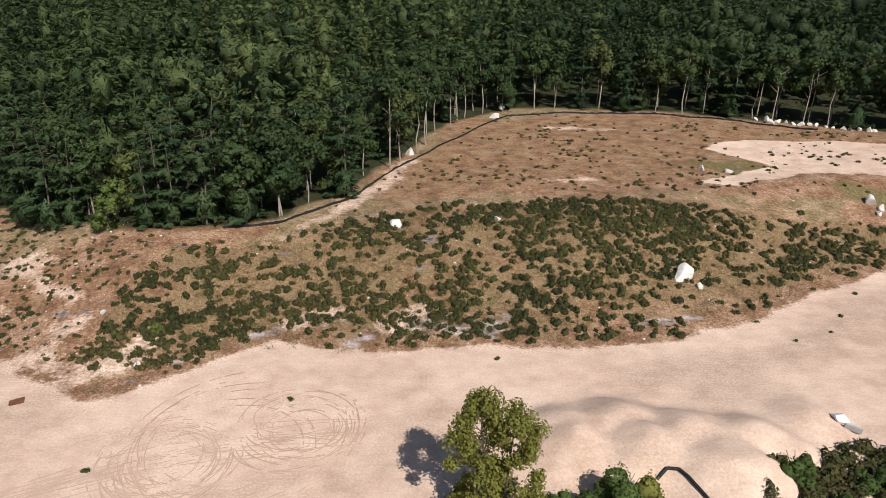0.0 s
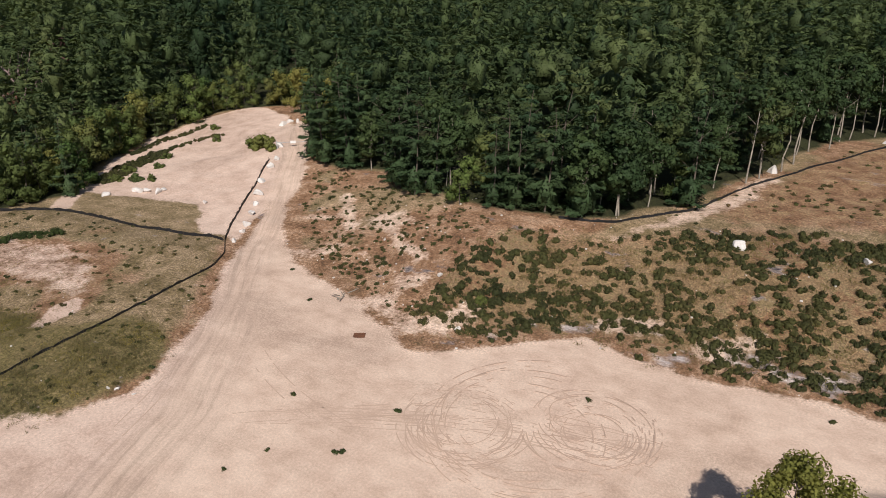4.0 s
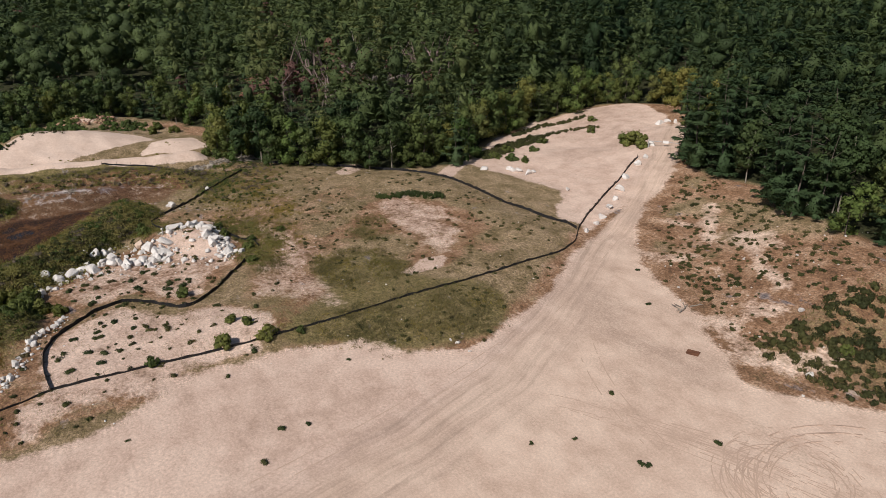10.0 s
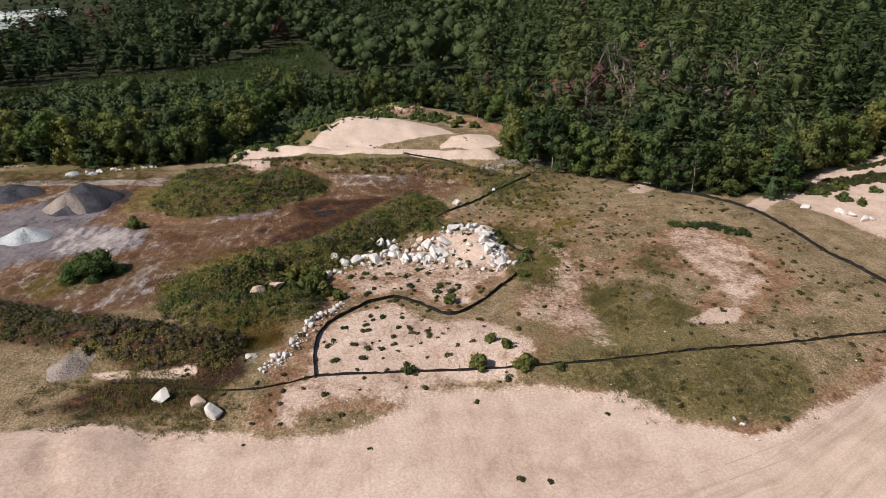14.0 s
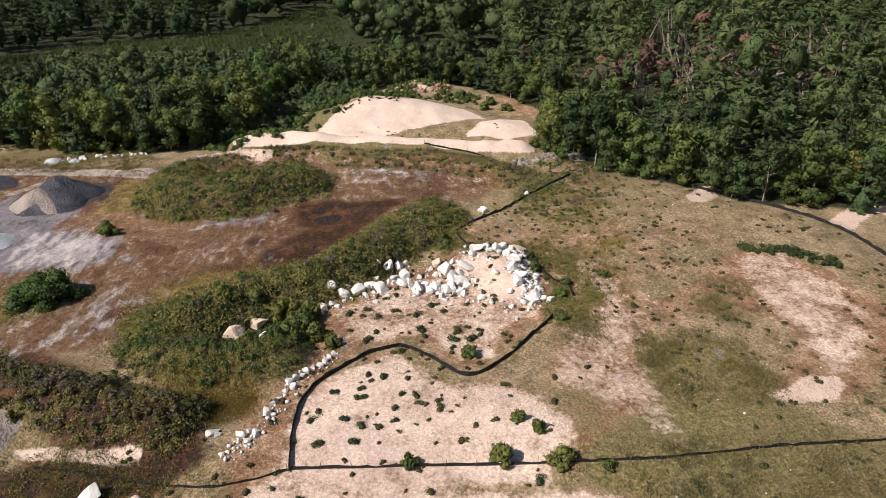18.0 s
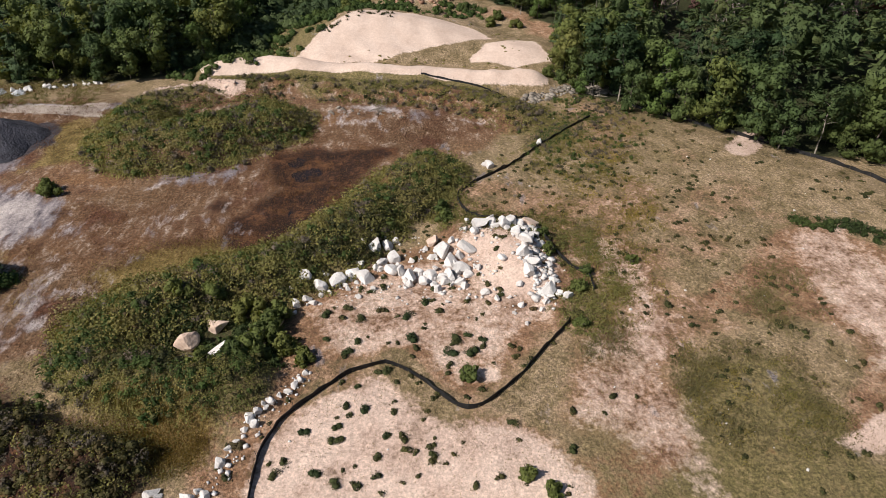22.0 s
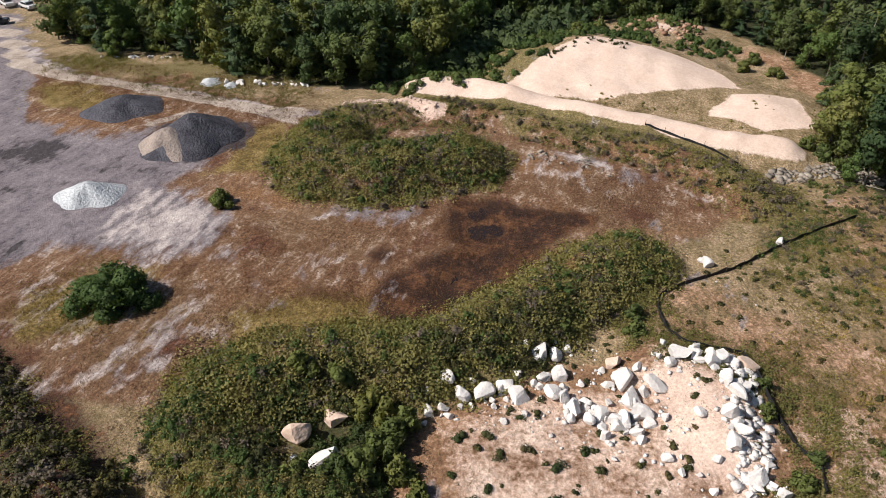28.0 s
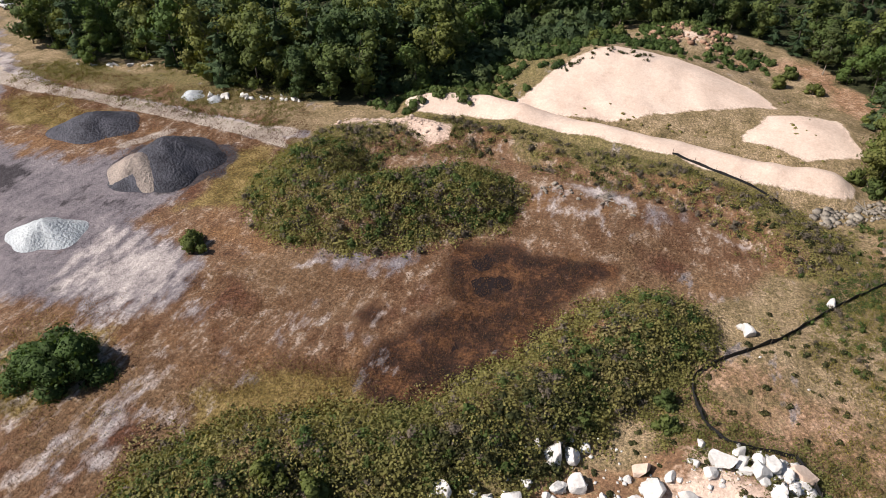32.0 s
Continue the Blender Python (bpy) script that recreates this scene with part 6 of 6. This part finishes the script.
def bush(x, y, wide, high, label, leaf=None, count=900, size=0.32, seed=0):
    """A bush: several bare stems under a mass of leaves."""
    rng = np.random.default_rng(500 + seed)
    root = new("bush")
    for _ in range(4):
        bm = bmesh.new()
        a = rng.uniform(0, 2 * math.pi)
        rod(bm, (0.1 * math.cos(a), 0.1 * math.sin(a), -0.2), (0.3 * wide * math.cos(a), 0.3 * wide * math.sin(a), 0.6 * high), 0.06, 0.02, 5)
        part("stem", bm, root, "", M_TWIG)
    k = 16
    mids = unit(rng.normal(size=(k, 3)) + (0, 0, 0.5)) * rng.uniform(0.3, 0.75, k)[:, None]
    mids[:, 2] = np.abs(mids[:, 2])
    which = rng.integers(0, k, count)
    way = unit(rng.normal(size=(count, 3)) + (0, 0, 0.4))
    at = (mids[which] + way * rng.uniform(0.12, 0.33, count)[:, None]) * (wide / 2, wide / 2, high * 0.92)
    at[:, 2] = np.maximum(at[:, 2], 0.05)
    part("foliage", plant_mesh("foliage", together(leaves(at, rng.normal(size=(count, 3)), size * rng.uniform(0.6, 1.4, count), rng, 0.75, way), hulls(mids * (wide / 2, wide / 2, high * 0.92), np.full(k, 0.085 * (wide + high)), rng, 0.8, 7, 5)), leaf or M_HEATH), root)
    root.matrix_basis = pose(x, y, float(ground(x, y)))
    return tagged(root, label, "bush")


M_BUSH = leafy("green_bush_leaves", (0.05, 0.085, 0.022), (0.07, 0.11, 0.028), (0.1, 0.13, 0.035), glow=0.25, cut=5.0)
bush(-97.0, -35.2, 9.8, 3.9, "large round dark green bush in the rusty basin", M_BUSH, 5200, 0.3, 1)
bush(-115.4, -35.2, 4.2, 2.0, "small round green bush on pale silt", M_BIRCH, 1500, 0.22, 2)
for k, (x, y, wide, high) in enumerate(((-85.8, -6.0, 4.2, 3.0), (-84.6, -7.4, 3.4, 2.4), (-88.6, -5.0, 4, 3), (-91.6, -7.4, 3.8, 2.8), (-93, -10.8, 3.2, 2.4), (-86.6, -3.6, 3, 2), (-85.2, -1.9, 2.2, 1.5), (-90.6, -4.6, 3.2, 2.4), (-83.6, -9.6, 2.6, 1.7), (-92.4, -13.6, 3, 2))):
    bush(x, y, wide, high, "dark green leafy bush in the hollow behind the berm", M_BIRCH, 900, 0.36, 10 + k)
for k, (x, y, wide, high) in enumerate(((-73, 15.1, 1.8, 1.2), (-71.7, 16.5, 1.7, 1.1), (-68.2, 17.9, 2.8, 2.0), (-68.7, 13.2, 2.7, 1.9), (-68.3, 5.9, 1.8, 1.2), (-67.4, 21.3, 1.3, 0.9), (-99.4, 20.6, 1.8, 1.3), (-102.2, 20.4, 1.8, 1.2), (-94, 22.8, 2.2, 1.4), (-96.3, 23.9, 1.8, 1.2), (-88.5, 21.8, 2, 1.3), (-82.7, 11.7, 2.2, 1.5), (-97.9, 28.7, 1.6, 1.0), (-108.5, 10.5, 2.6, 1.8), (-105.5, 10.5, 2.4, 1.5), (-33.4, 67.7, 2.0, 1.3))):
    bush(x, y, wide, high, "leafy green bush beside the silt fence" if k < 6 else "leafy green bush among weeds", M_BIRCH, 360, 0.3, 30 + k)
for k, (x, y, wide, high) in enumerate(((-102.1, 103.5, 5, 4.2), (-99, 103, 3.6, 3.2), (-105.2, 104.5, 4, 3), (-118, 80.7, 3.5, 1.6), (-114.5, 82.4, 4, 1.6), (-110.8, 83.3, 2.4, 1.6), (-121, 86, 4, 1.6), (-117, 90, 3, 1.2), (-122, 96, 3, 1.4), (-118.1, 106.6, 2.6, 1.8), (-125.7, 113, 3, 1.6))):
    bush(x, y, wide, high, "green bush on the pale sand slope", M_BIRCH, 420, 0.34, 60 + k)
for k, (x, y, wide, high) in enumerate(((12.0, 42.6, 7.4, 4.9), (7.6, 42.6, 3.6, 2.6), (14.9, 42.8, 3.0, 4.9), (27.6, 46.4, 4.0, 2.8), (30.6, 43.2, 3.2, 2.0), (34.2, 45.8, 4.0, 2.6), (36.5, 47.5, 3.6, 2.2), (32.8, 41.2, 4, 2.2), (26.6, 41.6, 3.2, 1.8), (38.4, 43.5, 4, 2.4))):
    bush(x, y, wide, high, "dense green bush at the sand's edge", M_BUSH if k != 2 else M_YOUNG, 3200 if k == 0 else 1100, 0.24, 80 + k)
for k, (x, y) in enumerate(((-160, 34), (-167, 33), (-175, 27), (-180, 24), (-184, 18), (-150, 29), (-148, 30.5), (-178, -5), (-176, 22), (-186, -2))):
    bush(x, y, 3.0, 2.4, "green bush before the woods behind the sand", M_BIRCH, 380, 0.34, 100 + k)


def low_shrub(x, y, wide, label, group, mesh=[]):
    """One small dark shrub on bare sand."""
    if not mesh:
        mesh.extend(plant_mesh("low_shrub", cushion(440 + k, 150, 0.12, 0.5), M_HEATH) for k in range(5))
    ob = new("low_shrub", mesh[rock_rng.integers(len(mesh))])
    ob.matrix_basis = pose(x, y, float(ground(x, y)) - 0.02, 0, 0, rock_rng.uniform(0, 360))
    ob.scale = (wide, wide, wide)
    return tagged(ob, label, "shrub", group)


LOOP_SHRUBS = [(-76.6, 1.1), (-76.7, 1.7), (-73.9, 0.3), (-73.8, -2.4), (-73.1, 1.8), (-79.5, 3.5), (-79.2, 5.7), (-77.8, 1.6), (-75, 8.5), (-77.6, 14.5), (-70.9, 1.3), (-81.9, 2.8), (-76.5, -5.5), (-76.9, 5.2), (-77.4, -0.8), (-70.9, -1.7), (-75.1, 18.4), (-66.6, 16)]
ROCK_SHRUBS = [(-93.9, 3.3), (-91.7, 1.3), (-90.1, 2.4), (-90.4, 6.8), (-87.2, 2.4), (-87.5, 7.1), (-90.8, -0.7), (-83.5, 4.3), (-87.1, 10.6), (-87.8, 11.8), (-87, 13.1), (-85.6, 11.9), (-85.8, 10.3), (-99, 15.4), (-92.9, 15.1), (-92.4, 8.3), (-91.3, 4.2), (-83.6, 5.1), (-86, 1.6), (-87.5, -0.2)]
for x, y in LOOP_SHRUBS:
    low_shrub(x, y, rock_rng.uniform(0.6, 1.1), "small dark green shrub on the bare fenced bank", "shrubs on the bank")
for x, y in ROCK_SHRUBS:
    low_shrub(x, y, rock_rng.uniform(0.7, 1.3), "small dark green shrub below the rock pile", "shrubs by the rock pile")
TUFTS = [(-52.2, 14.3), (-32.6, 38.9), (-32.2, 39.3), (-57.3, 2), (-48.6, 11.7), (-63.2, 12.1), (-51.7, 16.6), (-61.5, 66.3), (-53.6, 60.4), (-41.6, 43.8), (-39.4, 32.5), (-38, 36.2), (-31.3, 46.7), (-16.4, 57.3), (4.3, 65.3), (35.4, 74.3), (50.9, 82.1), (43, 72), (46, 76), (38, 70), (58, 78), (-60, 24), (-57.5, 40)]
for x, y in TUFTS:
    low_shrub(x, y, rock_rng.uniform(0.45, 0.8), "lone dark weed tuft on the open sand", "tufts on the sand")

def twin_tree():
    """A young tree with two upright leaders, each hung with leaf clumps from the ground up."""
    rng = np.random.default_rng(77)
    root = new("sapling_tree")
    mids, radius = [], []
    for k in range(124):
        z = rng.uniform(0.8, 11.0)
        reach = 2.75 * math.sqrt(max(0.04, 1 - ((z - 4.6) / 6.9) ** 2))
        a = rng.uniform(0, 2 * math.pi)
        r = reach * rng.uniform(0.35, 0.95)
        mids.append((1.25 * (1 if k % 2 else -1) + r * math.cos(a), r * math.sin(a), z - (0.5 if k % 2 else 0)))
        radius.append(rng.uniform(0.5, 0.95))
    mids, radius = np.array(mids), np.array(radius)
    count = 23000
    which = rng.integers(0, len(mids), count)
    way = unit(rng.normal(size=(count, 3)) + (0, 0, 0.3))
    at = mids[which] + way * radius[which][:, None] * rng.uniform(0.3, 1.15, count)[:, None]
    made = leaves(at, rng.normal(size=(count, 3)), 0.23 * rng.uniform(0.6, 1.4, count), rng, 0.75, way)
    part("crown", plant_mesh("crown", made, M_YOUNG), root)
    for side in (-1, 1):
        bm = bmesh.new()
        rod(bm, (0, 0, -0.2), (0.7 * side, 0, 3.0), 0.14, 0.11, 7)
        rod(bm, (0.7 * side, 0, 3.0), (1.25 * side, 0.2, 10.2), 0.11, 0.03, 7)
        for mid in mids[::4]:
            if mid[0] * side > 0:
                rod(bm, (1.0 * side, 0.1, max(0.6, mid[2] - 1.2)), tuple(mid), 0.04, 0.015, 5)
        part("stem", bm, root, "", M_TWIG)
    return tagged(root, "bright yellow-green leafy tree standing in the sand", "tree")


lone = twin_tree()
lone.matrix_basis = pose(2.9, 41.3, float(ground(2.9, 41.3)))
lone["group"] = "trees by the sand"


# ---- small things ----
M_TRACK = speckled("churned_sand", (0.43, 0.314, 0.246), (0.53, 0.394, 0.312), 2.0, 0.95, 0.5, 0.05)
M_RUST = speckled("rusty_steel", (0.09, 0.04, 0.025), (0.2, 0.09, 0.05), 3.0, 0.8)
M_WHITE = speckled("white_paint", (0.6, 0.6, 0.6), (0.8, 0.8, 0.79), 1.0, 0.5, 0.1)
M_STEEL = speckled("galvanised_steel", (0.3, 0.31, 0.32), (0.5, 0.51, 0.52), 3.0, 0.45, 0.1)
M_DARK = speckled("black_rubber", (0.012, 0.012, 0.012), (0.03, 0.03, 0.03), 5.0, 0.7)
M_GLASS = speckled("dark_window", (0.02, 0.025, 0.03), (0.04, 0.045, 0.05), 1.0, 0.08, 0.0)


def ribbon(rows, name, wide, label):
    """Wheel ruts: thin strips that lie on the sand, in one mesh."""
    v, q = [], []
    for count, pts in enumerate(rows):
        p = np.array(pts)
        t = np.gradient(p, axis=0)
        t /= np.linalg.norm(t, axis=1, keepdims=True) + 1e-9
        side = np.c_[-t[:, 1], t[:, 0]] * wide / 2
        base, rise = len(v), 0.008 + 0.0012 * count
        for a, s in zip(p, side):
            for sign in (1, -1):
                e = a + sign * s
                v.append((e[0], e[1], float(ground(e[0], e[1])) + rise))
        worn = 0.55 * vnoise(p[:, 0] + base, p[:, 1], 0.7, 77) + 0.45 * vnoise(p[:, 0], p[:, 1], 4.0, 78)
        q += [(base + 2 * k, base + 2 * k + 1, base + 2 * k + 3, base + 2 * k + 2) for k in range(len(p) - 1) if worn[k] > 0.44]
    me = fill(bpy.data.meshes.new(name), v, q)
    me.materials.append(M_TRACK)
    return tagged(new(name, me), label, "tyre tracks", kind="stuff")


def passes(cx, cy, count, low, high, seed):
    """Circling drives of a small vehicle: two wheel tracks side by side on each round."""
    rng = np.random.default_rng(seed)
    out = []
    for _ in range(count):
        r, a, span = rng.uniform(low, high), rng.uniform(0, 2 * math.pi), rng.uniform(1.2, 4.6)
        ox, oy = cx + rng.normal() * 0.7, cy + rng.normal() * 0.7
        t = np.linspace(a, a + span, int(span * r / 0.35) + 3)
        drift = 1 + 0.2 * np.sin(t * 0.6 + a)
        for off in (-0.55, 0.55):
            p = np.c_[ox + (r * drift + off) * np.cos(t), oy + (r * drift + off) * np.sin(t)]
            if inside(p[:, 0], p[:, 1], SANDY).min() > 1:
                out.append(p)
    return out


ribbon(passes(-25.0, 48.2, 15, 3.4, 5.8, 1) + passes(-14.8, 53.2, 12, 3.0, 5.2, 2) + passes(-20, 50.5, 6, 8, 11, 3), "tyre_circles", 0.1, "dark circling tyre tracks scraped in the pale sand")


def ruts(rows, seed):
    rng = np.random.default_rng(seed)
    out = []
    for (a, b, c) in rows:
        t = np.linspace(0, 1, 90)[:, None]
        mid = (1 - t) ** 2 * np.array(a) + 2 * t * (1 - t) * np.array(b) + t**2 * np.array(c)
        d = np.gradient(mid, axis=0)
        d /= np.linalg.norm(d, axis=1, keepdims=True)
        for off in (-0.85, 0.85):
            out.append(mid + np.c_[-d[:, 1], d[:, 0]] * (off + rng.normal() * 0.1))
    return out


ribbon(ruts([((-44 + 2 * k, 38 + 1.3 * k), (-30 + k, 50 + 0.6 * k - 4 * (k % 2)), (-11 + 0.5 * k, 50 + 1.6 * (k % 4))) for k in range(7)], 5), "tyre_lines", 0.1, "long curving tyre tracks across the pale sand")
ribbon(ruts([((-97, 110), (-78, 82), (-60, 52)), ((-60, 52), (-52, 38), (-46, 10)), ((-58, 54), (-48, 44), (-34, 42))], 4), "road_ruts", 0.12, "worn wheel ruts along the dirt road")


def box(bm, lo, hi, bevel=0.0):
    got = bmesh.ops.create_cube(bm, size=1.0)["verts"]
    for v in got:
        v.co = Vector([lo[k] + (v.co[k] + 0.5) * (hi[k] - lo[k]) for k in range(3)])
    if bevel:
        edges = list({e for v in got for e in v.link_edges})
        bmesh.ops.bevel(bm, geom=edges, offset=bevel, segments=2, affect="EDGES")


def block(lo, hi, bevel=0.0):
    bm = bmesh.new()
    box(bm, lo, hi, bevel)
    return bm


plate = new("steel_plate")
part("sheet", block((-1.1, -0.8, 0.0), (1.1, 0.8, 0.06), 0.02), plate, "", M_RUST)
for k in (-0.7, 0.0, 0.7):
    part("rib", block((k - 0.05, -0.78, 0.06), (k + 0.05, 0.78, 0.11)), plate, "", M_RUST)
plate.matrix_basis = pose(-42.9, 56.3, float(ground(-42.9, 56.3)) + 0.03, 3, -4, 25)
plate.scale = (0.62, 0.62, 0.62)
tagged(plate, "rusty brown steel plate lying on pale sand", "steel plate")

gate = new("road_gate")
part("bar", block((-3.2, -0.05, 0.95), (3.2, 0.05, 1.05), 0.02), gate, "", M_STEEL)
for k in (-3.2, 3.2):
    bm = bmesh.new()
    rod(bm, (k, 0, -0.4), (k, 0, 1.25), 0.09, 0.09, 10)
    part("post", bm, gate, "", M_STEEL)
part("sign", block((-0.55, -0.09, 0.75), (0.55, -0.06, 1.3), 0.01), gate, "blank white sign panel", M_WHITE)
gate.matrix_basis = pose(-95.3, 105.4, float(ground(-95.3, 105.4)), 0, 0, 37)
tagged(gate, "grey steel bar gate with a white sign across the road", "gate")

slab = new("wrapped_block")
part("block", boulder_mesh(350, M_WHITE), slab)
part("flap", block((0.2, -0.7, -0.35), (1.0, -0.55, 0.3), 0.05), slab, "crumpled grey end", M_STEEL)
slab.matrix_basis = pose(35.3, 54.6, float(ground(35.3, 54.6)) + 0.3, 8, 5, -30)
slab.scale = (1.9, 1.3, 1.1)
tagged(slab, "white wrapped block dumped on the sand", "block")


def black_pipe():
    root = new("black_pipe")
    bm = bmesh.new()
    rows = ((16.2, 45.6), (17.1, 46.3), (18.0, 46.1), (18.5, 45.3), (18.9, 44.3), (19.4, 43.2), (20, 42))
    pts = [Vector((x, y, float(ground(x, y)) + 0.14)) for x, y in rows]
    for a, b in zip(pts, pts[1:]):
        rod(bm, a, b, 0.14, 0.14, 8)
    part("tube", bm, root, "", M_DARK)
    return tagged(root, "curved black plastic pipe lying on the sand", "pipe")


black_pipe()


def dead_limbs(x, y, count, reach, label, seed):
    """A tangle of bleached fallen branches."""
    rng = np.random.default_rng(seed)
    root = new("dead_branches")
    for _ in range(count):
        bm = bmesh.new()
        a, r = rng.uniform(0, 2 * math.pi), reach * rng.uniform(0.4, 1)
        p = Vector((rng.normal() * reach * 0.3, rng.normal() * reach * 0.3, 0.08))
        q = p + Vector((math.cos(a) * r, math.sin(a) * r, rng.uniform(0.05, 0.5)))
        rod(bm, p, q, 0.08, 0.03, 5)
        rod(bm, p.lerp(q, 0.6), p.lerp(q, 0.6) + Vector((rng.normal(), rng.normal(), 0.4)) * 0.5, 0.04, 0.015, 4)
        part("branch", bm, root, "", M_PALE)
    root.matrix_basis = pose(x, y, float(ground(x, y)))
    return tagged(root, label, "branches")


dead_limbs(-50.5, 63.2, 8, 1.6, "bleached dead branches on the hill's foot", 1)
dead_limbs(-143.4, 30.0, 14, 2.4, "heap of grey dead branches beside the woods", 2)
dead_limbs(-144.2, 34.5, 14, 2.4, "heap of grey dead branches beside the woods", 3)
dead_limbs(-137.5, 2.0, 10, 1.8, "grey brushwood at the foot of the weedy ridge", 4)


def parked_car(x, y, turn, paint, label):
    """A parked car: body, cabin, windows, four wheels with rims, bumpers and lights."""
    root = new("car")
    part("body", block((-2.2, -0.88, 0.3), (2.2, 0.88, 0.95), 0.14), root, "", paint)
    bm = block((-1.3, -0.78, 0.93), (1.0, 0.78, 1.48), 0.12)
    for v in bm.verts:
        if v.co.z > 1.2:
            v.co.x *= 0.78
    part("cabin", bm, root, "", paint)
    for side in (-1, 1):
        part("window", block((-1.1, side * 0.79 - 0.015, 1.0), (0.8, side * 0.79 + 0.015, 1.34)), root, "dark side window", M_GLASS)
    part("windscreen", block((0.86, -0.66, 1.0), (0.98, 0.66, 1.36)), root, "dark windscreen", M_GLASS)
    for wx in (-1.35, 1.35):
        for wy in (-0.82, 0.82):
            bm = bmesh.new()
            rod(bm, (wx, wy - 0.11, 0.32), (wx, wy + 0.11, 0.32), 0.32, 0.32, 14)
            wheel = part("wheel", bm, root, "black tyre", M_DARK)
            bm = bmesh.new()
            rod(bm, (wx, wy - 0.12, 0.32), (wx, wy + 0.12, 0.32), 0.18, 0.18, 10)
            part("rim", bm, wheel, "", M_STEEL)
    for wy in (-0.6, 0.6):
        part("headlight", block((2.16, wy - 0.18, 0.62), (2.22, wy + 0.18, 0.78)), root, "", M_STEEL)
    root.matrix_basis = pose(x, y, float(ground(x, y)), 0, 0, turn)
    return tagged(root, label, "car", "parked cars")


M_CAR = speckled("white_car_paint", (0.55, 0.55, 0.55), (0.62, 0.62, 0.62), 0.3, 0.25, 0.0)
M_CAR2 = speckled("dark_car_paint", (0.03, 0.03, 0.035), (0.05, 0.05, 0.055), 0.3, 0.25, 0.0)
parked_car(-169.5, -117.0, 60, M_CAR, "white car parked at the end of the dirt track")
parked_car(-169.4, -111.8, 70, M_CAR, "white car parked beside the trees")
parked_car(-159.8, -110.2, 125, M_CAR2, "dark car parked beside the dirt track")


M_BRICK = speckled("red_brick", (0.16, 0.07, 0.05), (0.3, 0.14, 0.1), 0.6, 0.9)
M_ROOF = speckled("pale_green_roof", (0.42, 0.47, 0.44), (0.6, 0.63, 0.6), 0.3, 0.6, 0.2)


def school_building():
    """A long low brick building with several gabled wings."""
    root = new("building")
    for k, (x, y, long, wide, turn) in enumerate(((0, 0, 40, 14, 0), (-14, 20, 30, 13, 90), (-42, 8, 44, 14, 12), (18, -14, 18, 11, 90))):
        m = pose(x, y, 0, 0, 0, turn)
        bm = block((-long / 2, -wide / 2, -3), (long / 2, wide / 2, 4.5))
        bmesh.ops.transform(bm, matrix=m, verts=bm.verts)
        wall = part("wall", bm, root, "red brick wing", M_BRICK)
        bm = bmesh.new()
        a, b = long / 2 + 0.7, wide / 2 + 0.7
        v = [bm.verts.new(p) for p in ((-a, -b, 4.4), (a, -b, 4.4), (a, b, 4.4), (-a, b, 4.4), (-a, 0, 7.6), (a, 0, 7.6))]
        for f in ((0, 1, 5, 4), (3, 4, 5, 2), (0, 4, 3), (1, 2, 5), (0, 3, 2, 1)):
            bm.faces.new([v[q] for q in f])
        bmesh.ops.transform(bm, matrix=m, verts=bm.verts)
        part("roof", bm, root, "pale green-grey metal roof", M_ROOF)
        for j in range(int(long / 5)):
            bm = block((-long / 2 + 1.5 + 5 * j, -wide / 2 - 0.06, 1.0), (-long / 2 + 3.5 + 5 * j, -wide / 2 + 0.02, 2.8))
            bmesh.ops.transform(bm, matrix=m, verts=bm.verts)
            part("window", bm, wall, "dark window", M_GLASS)
    root.matrix_basis = pose(-398, -182, float(ground(-398, -182)) + 1.0, 0, 0, 60)
    root.scale = (1.25, 1.25, 1.25)
    return tagged(root, "low red brick building with pale roofs beyond the woods", "building")


school_building()


def pool():
    """Standing water in the deepest part of the basin."""
    n = Nodes("dark_still_water")
    n.bsdf.inputs["Specular IOR Level"].default_value = 0.4
    mat = n.done((0.022, 0.014, 0.011), 0.2, n.noise(3.0, 3), 0.25, 0.03)
    grid = np.array([(x, y) for x in np.arange(-128, -104, 0.5) for y in np.arange(-12, 4, 0.5)])
    grid = grid[inside(grid[:, 0], grid[:, 1], POND) > 0]
    level = float(np.percentile(ground(grid[:, 0], grid[:, 1]), 9))
    bm = bmesh.new()
    bm.faces.new([bm.verts.new((x, y, level)) for x, y in POND])
    ob = new("water", mesh_of(bm, "water", mat))
    return tagged(ob, "shallow dark pool among rusty sedge", "water", kind="structure")


pool()
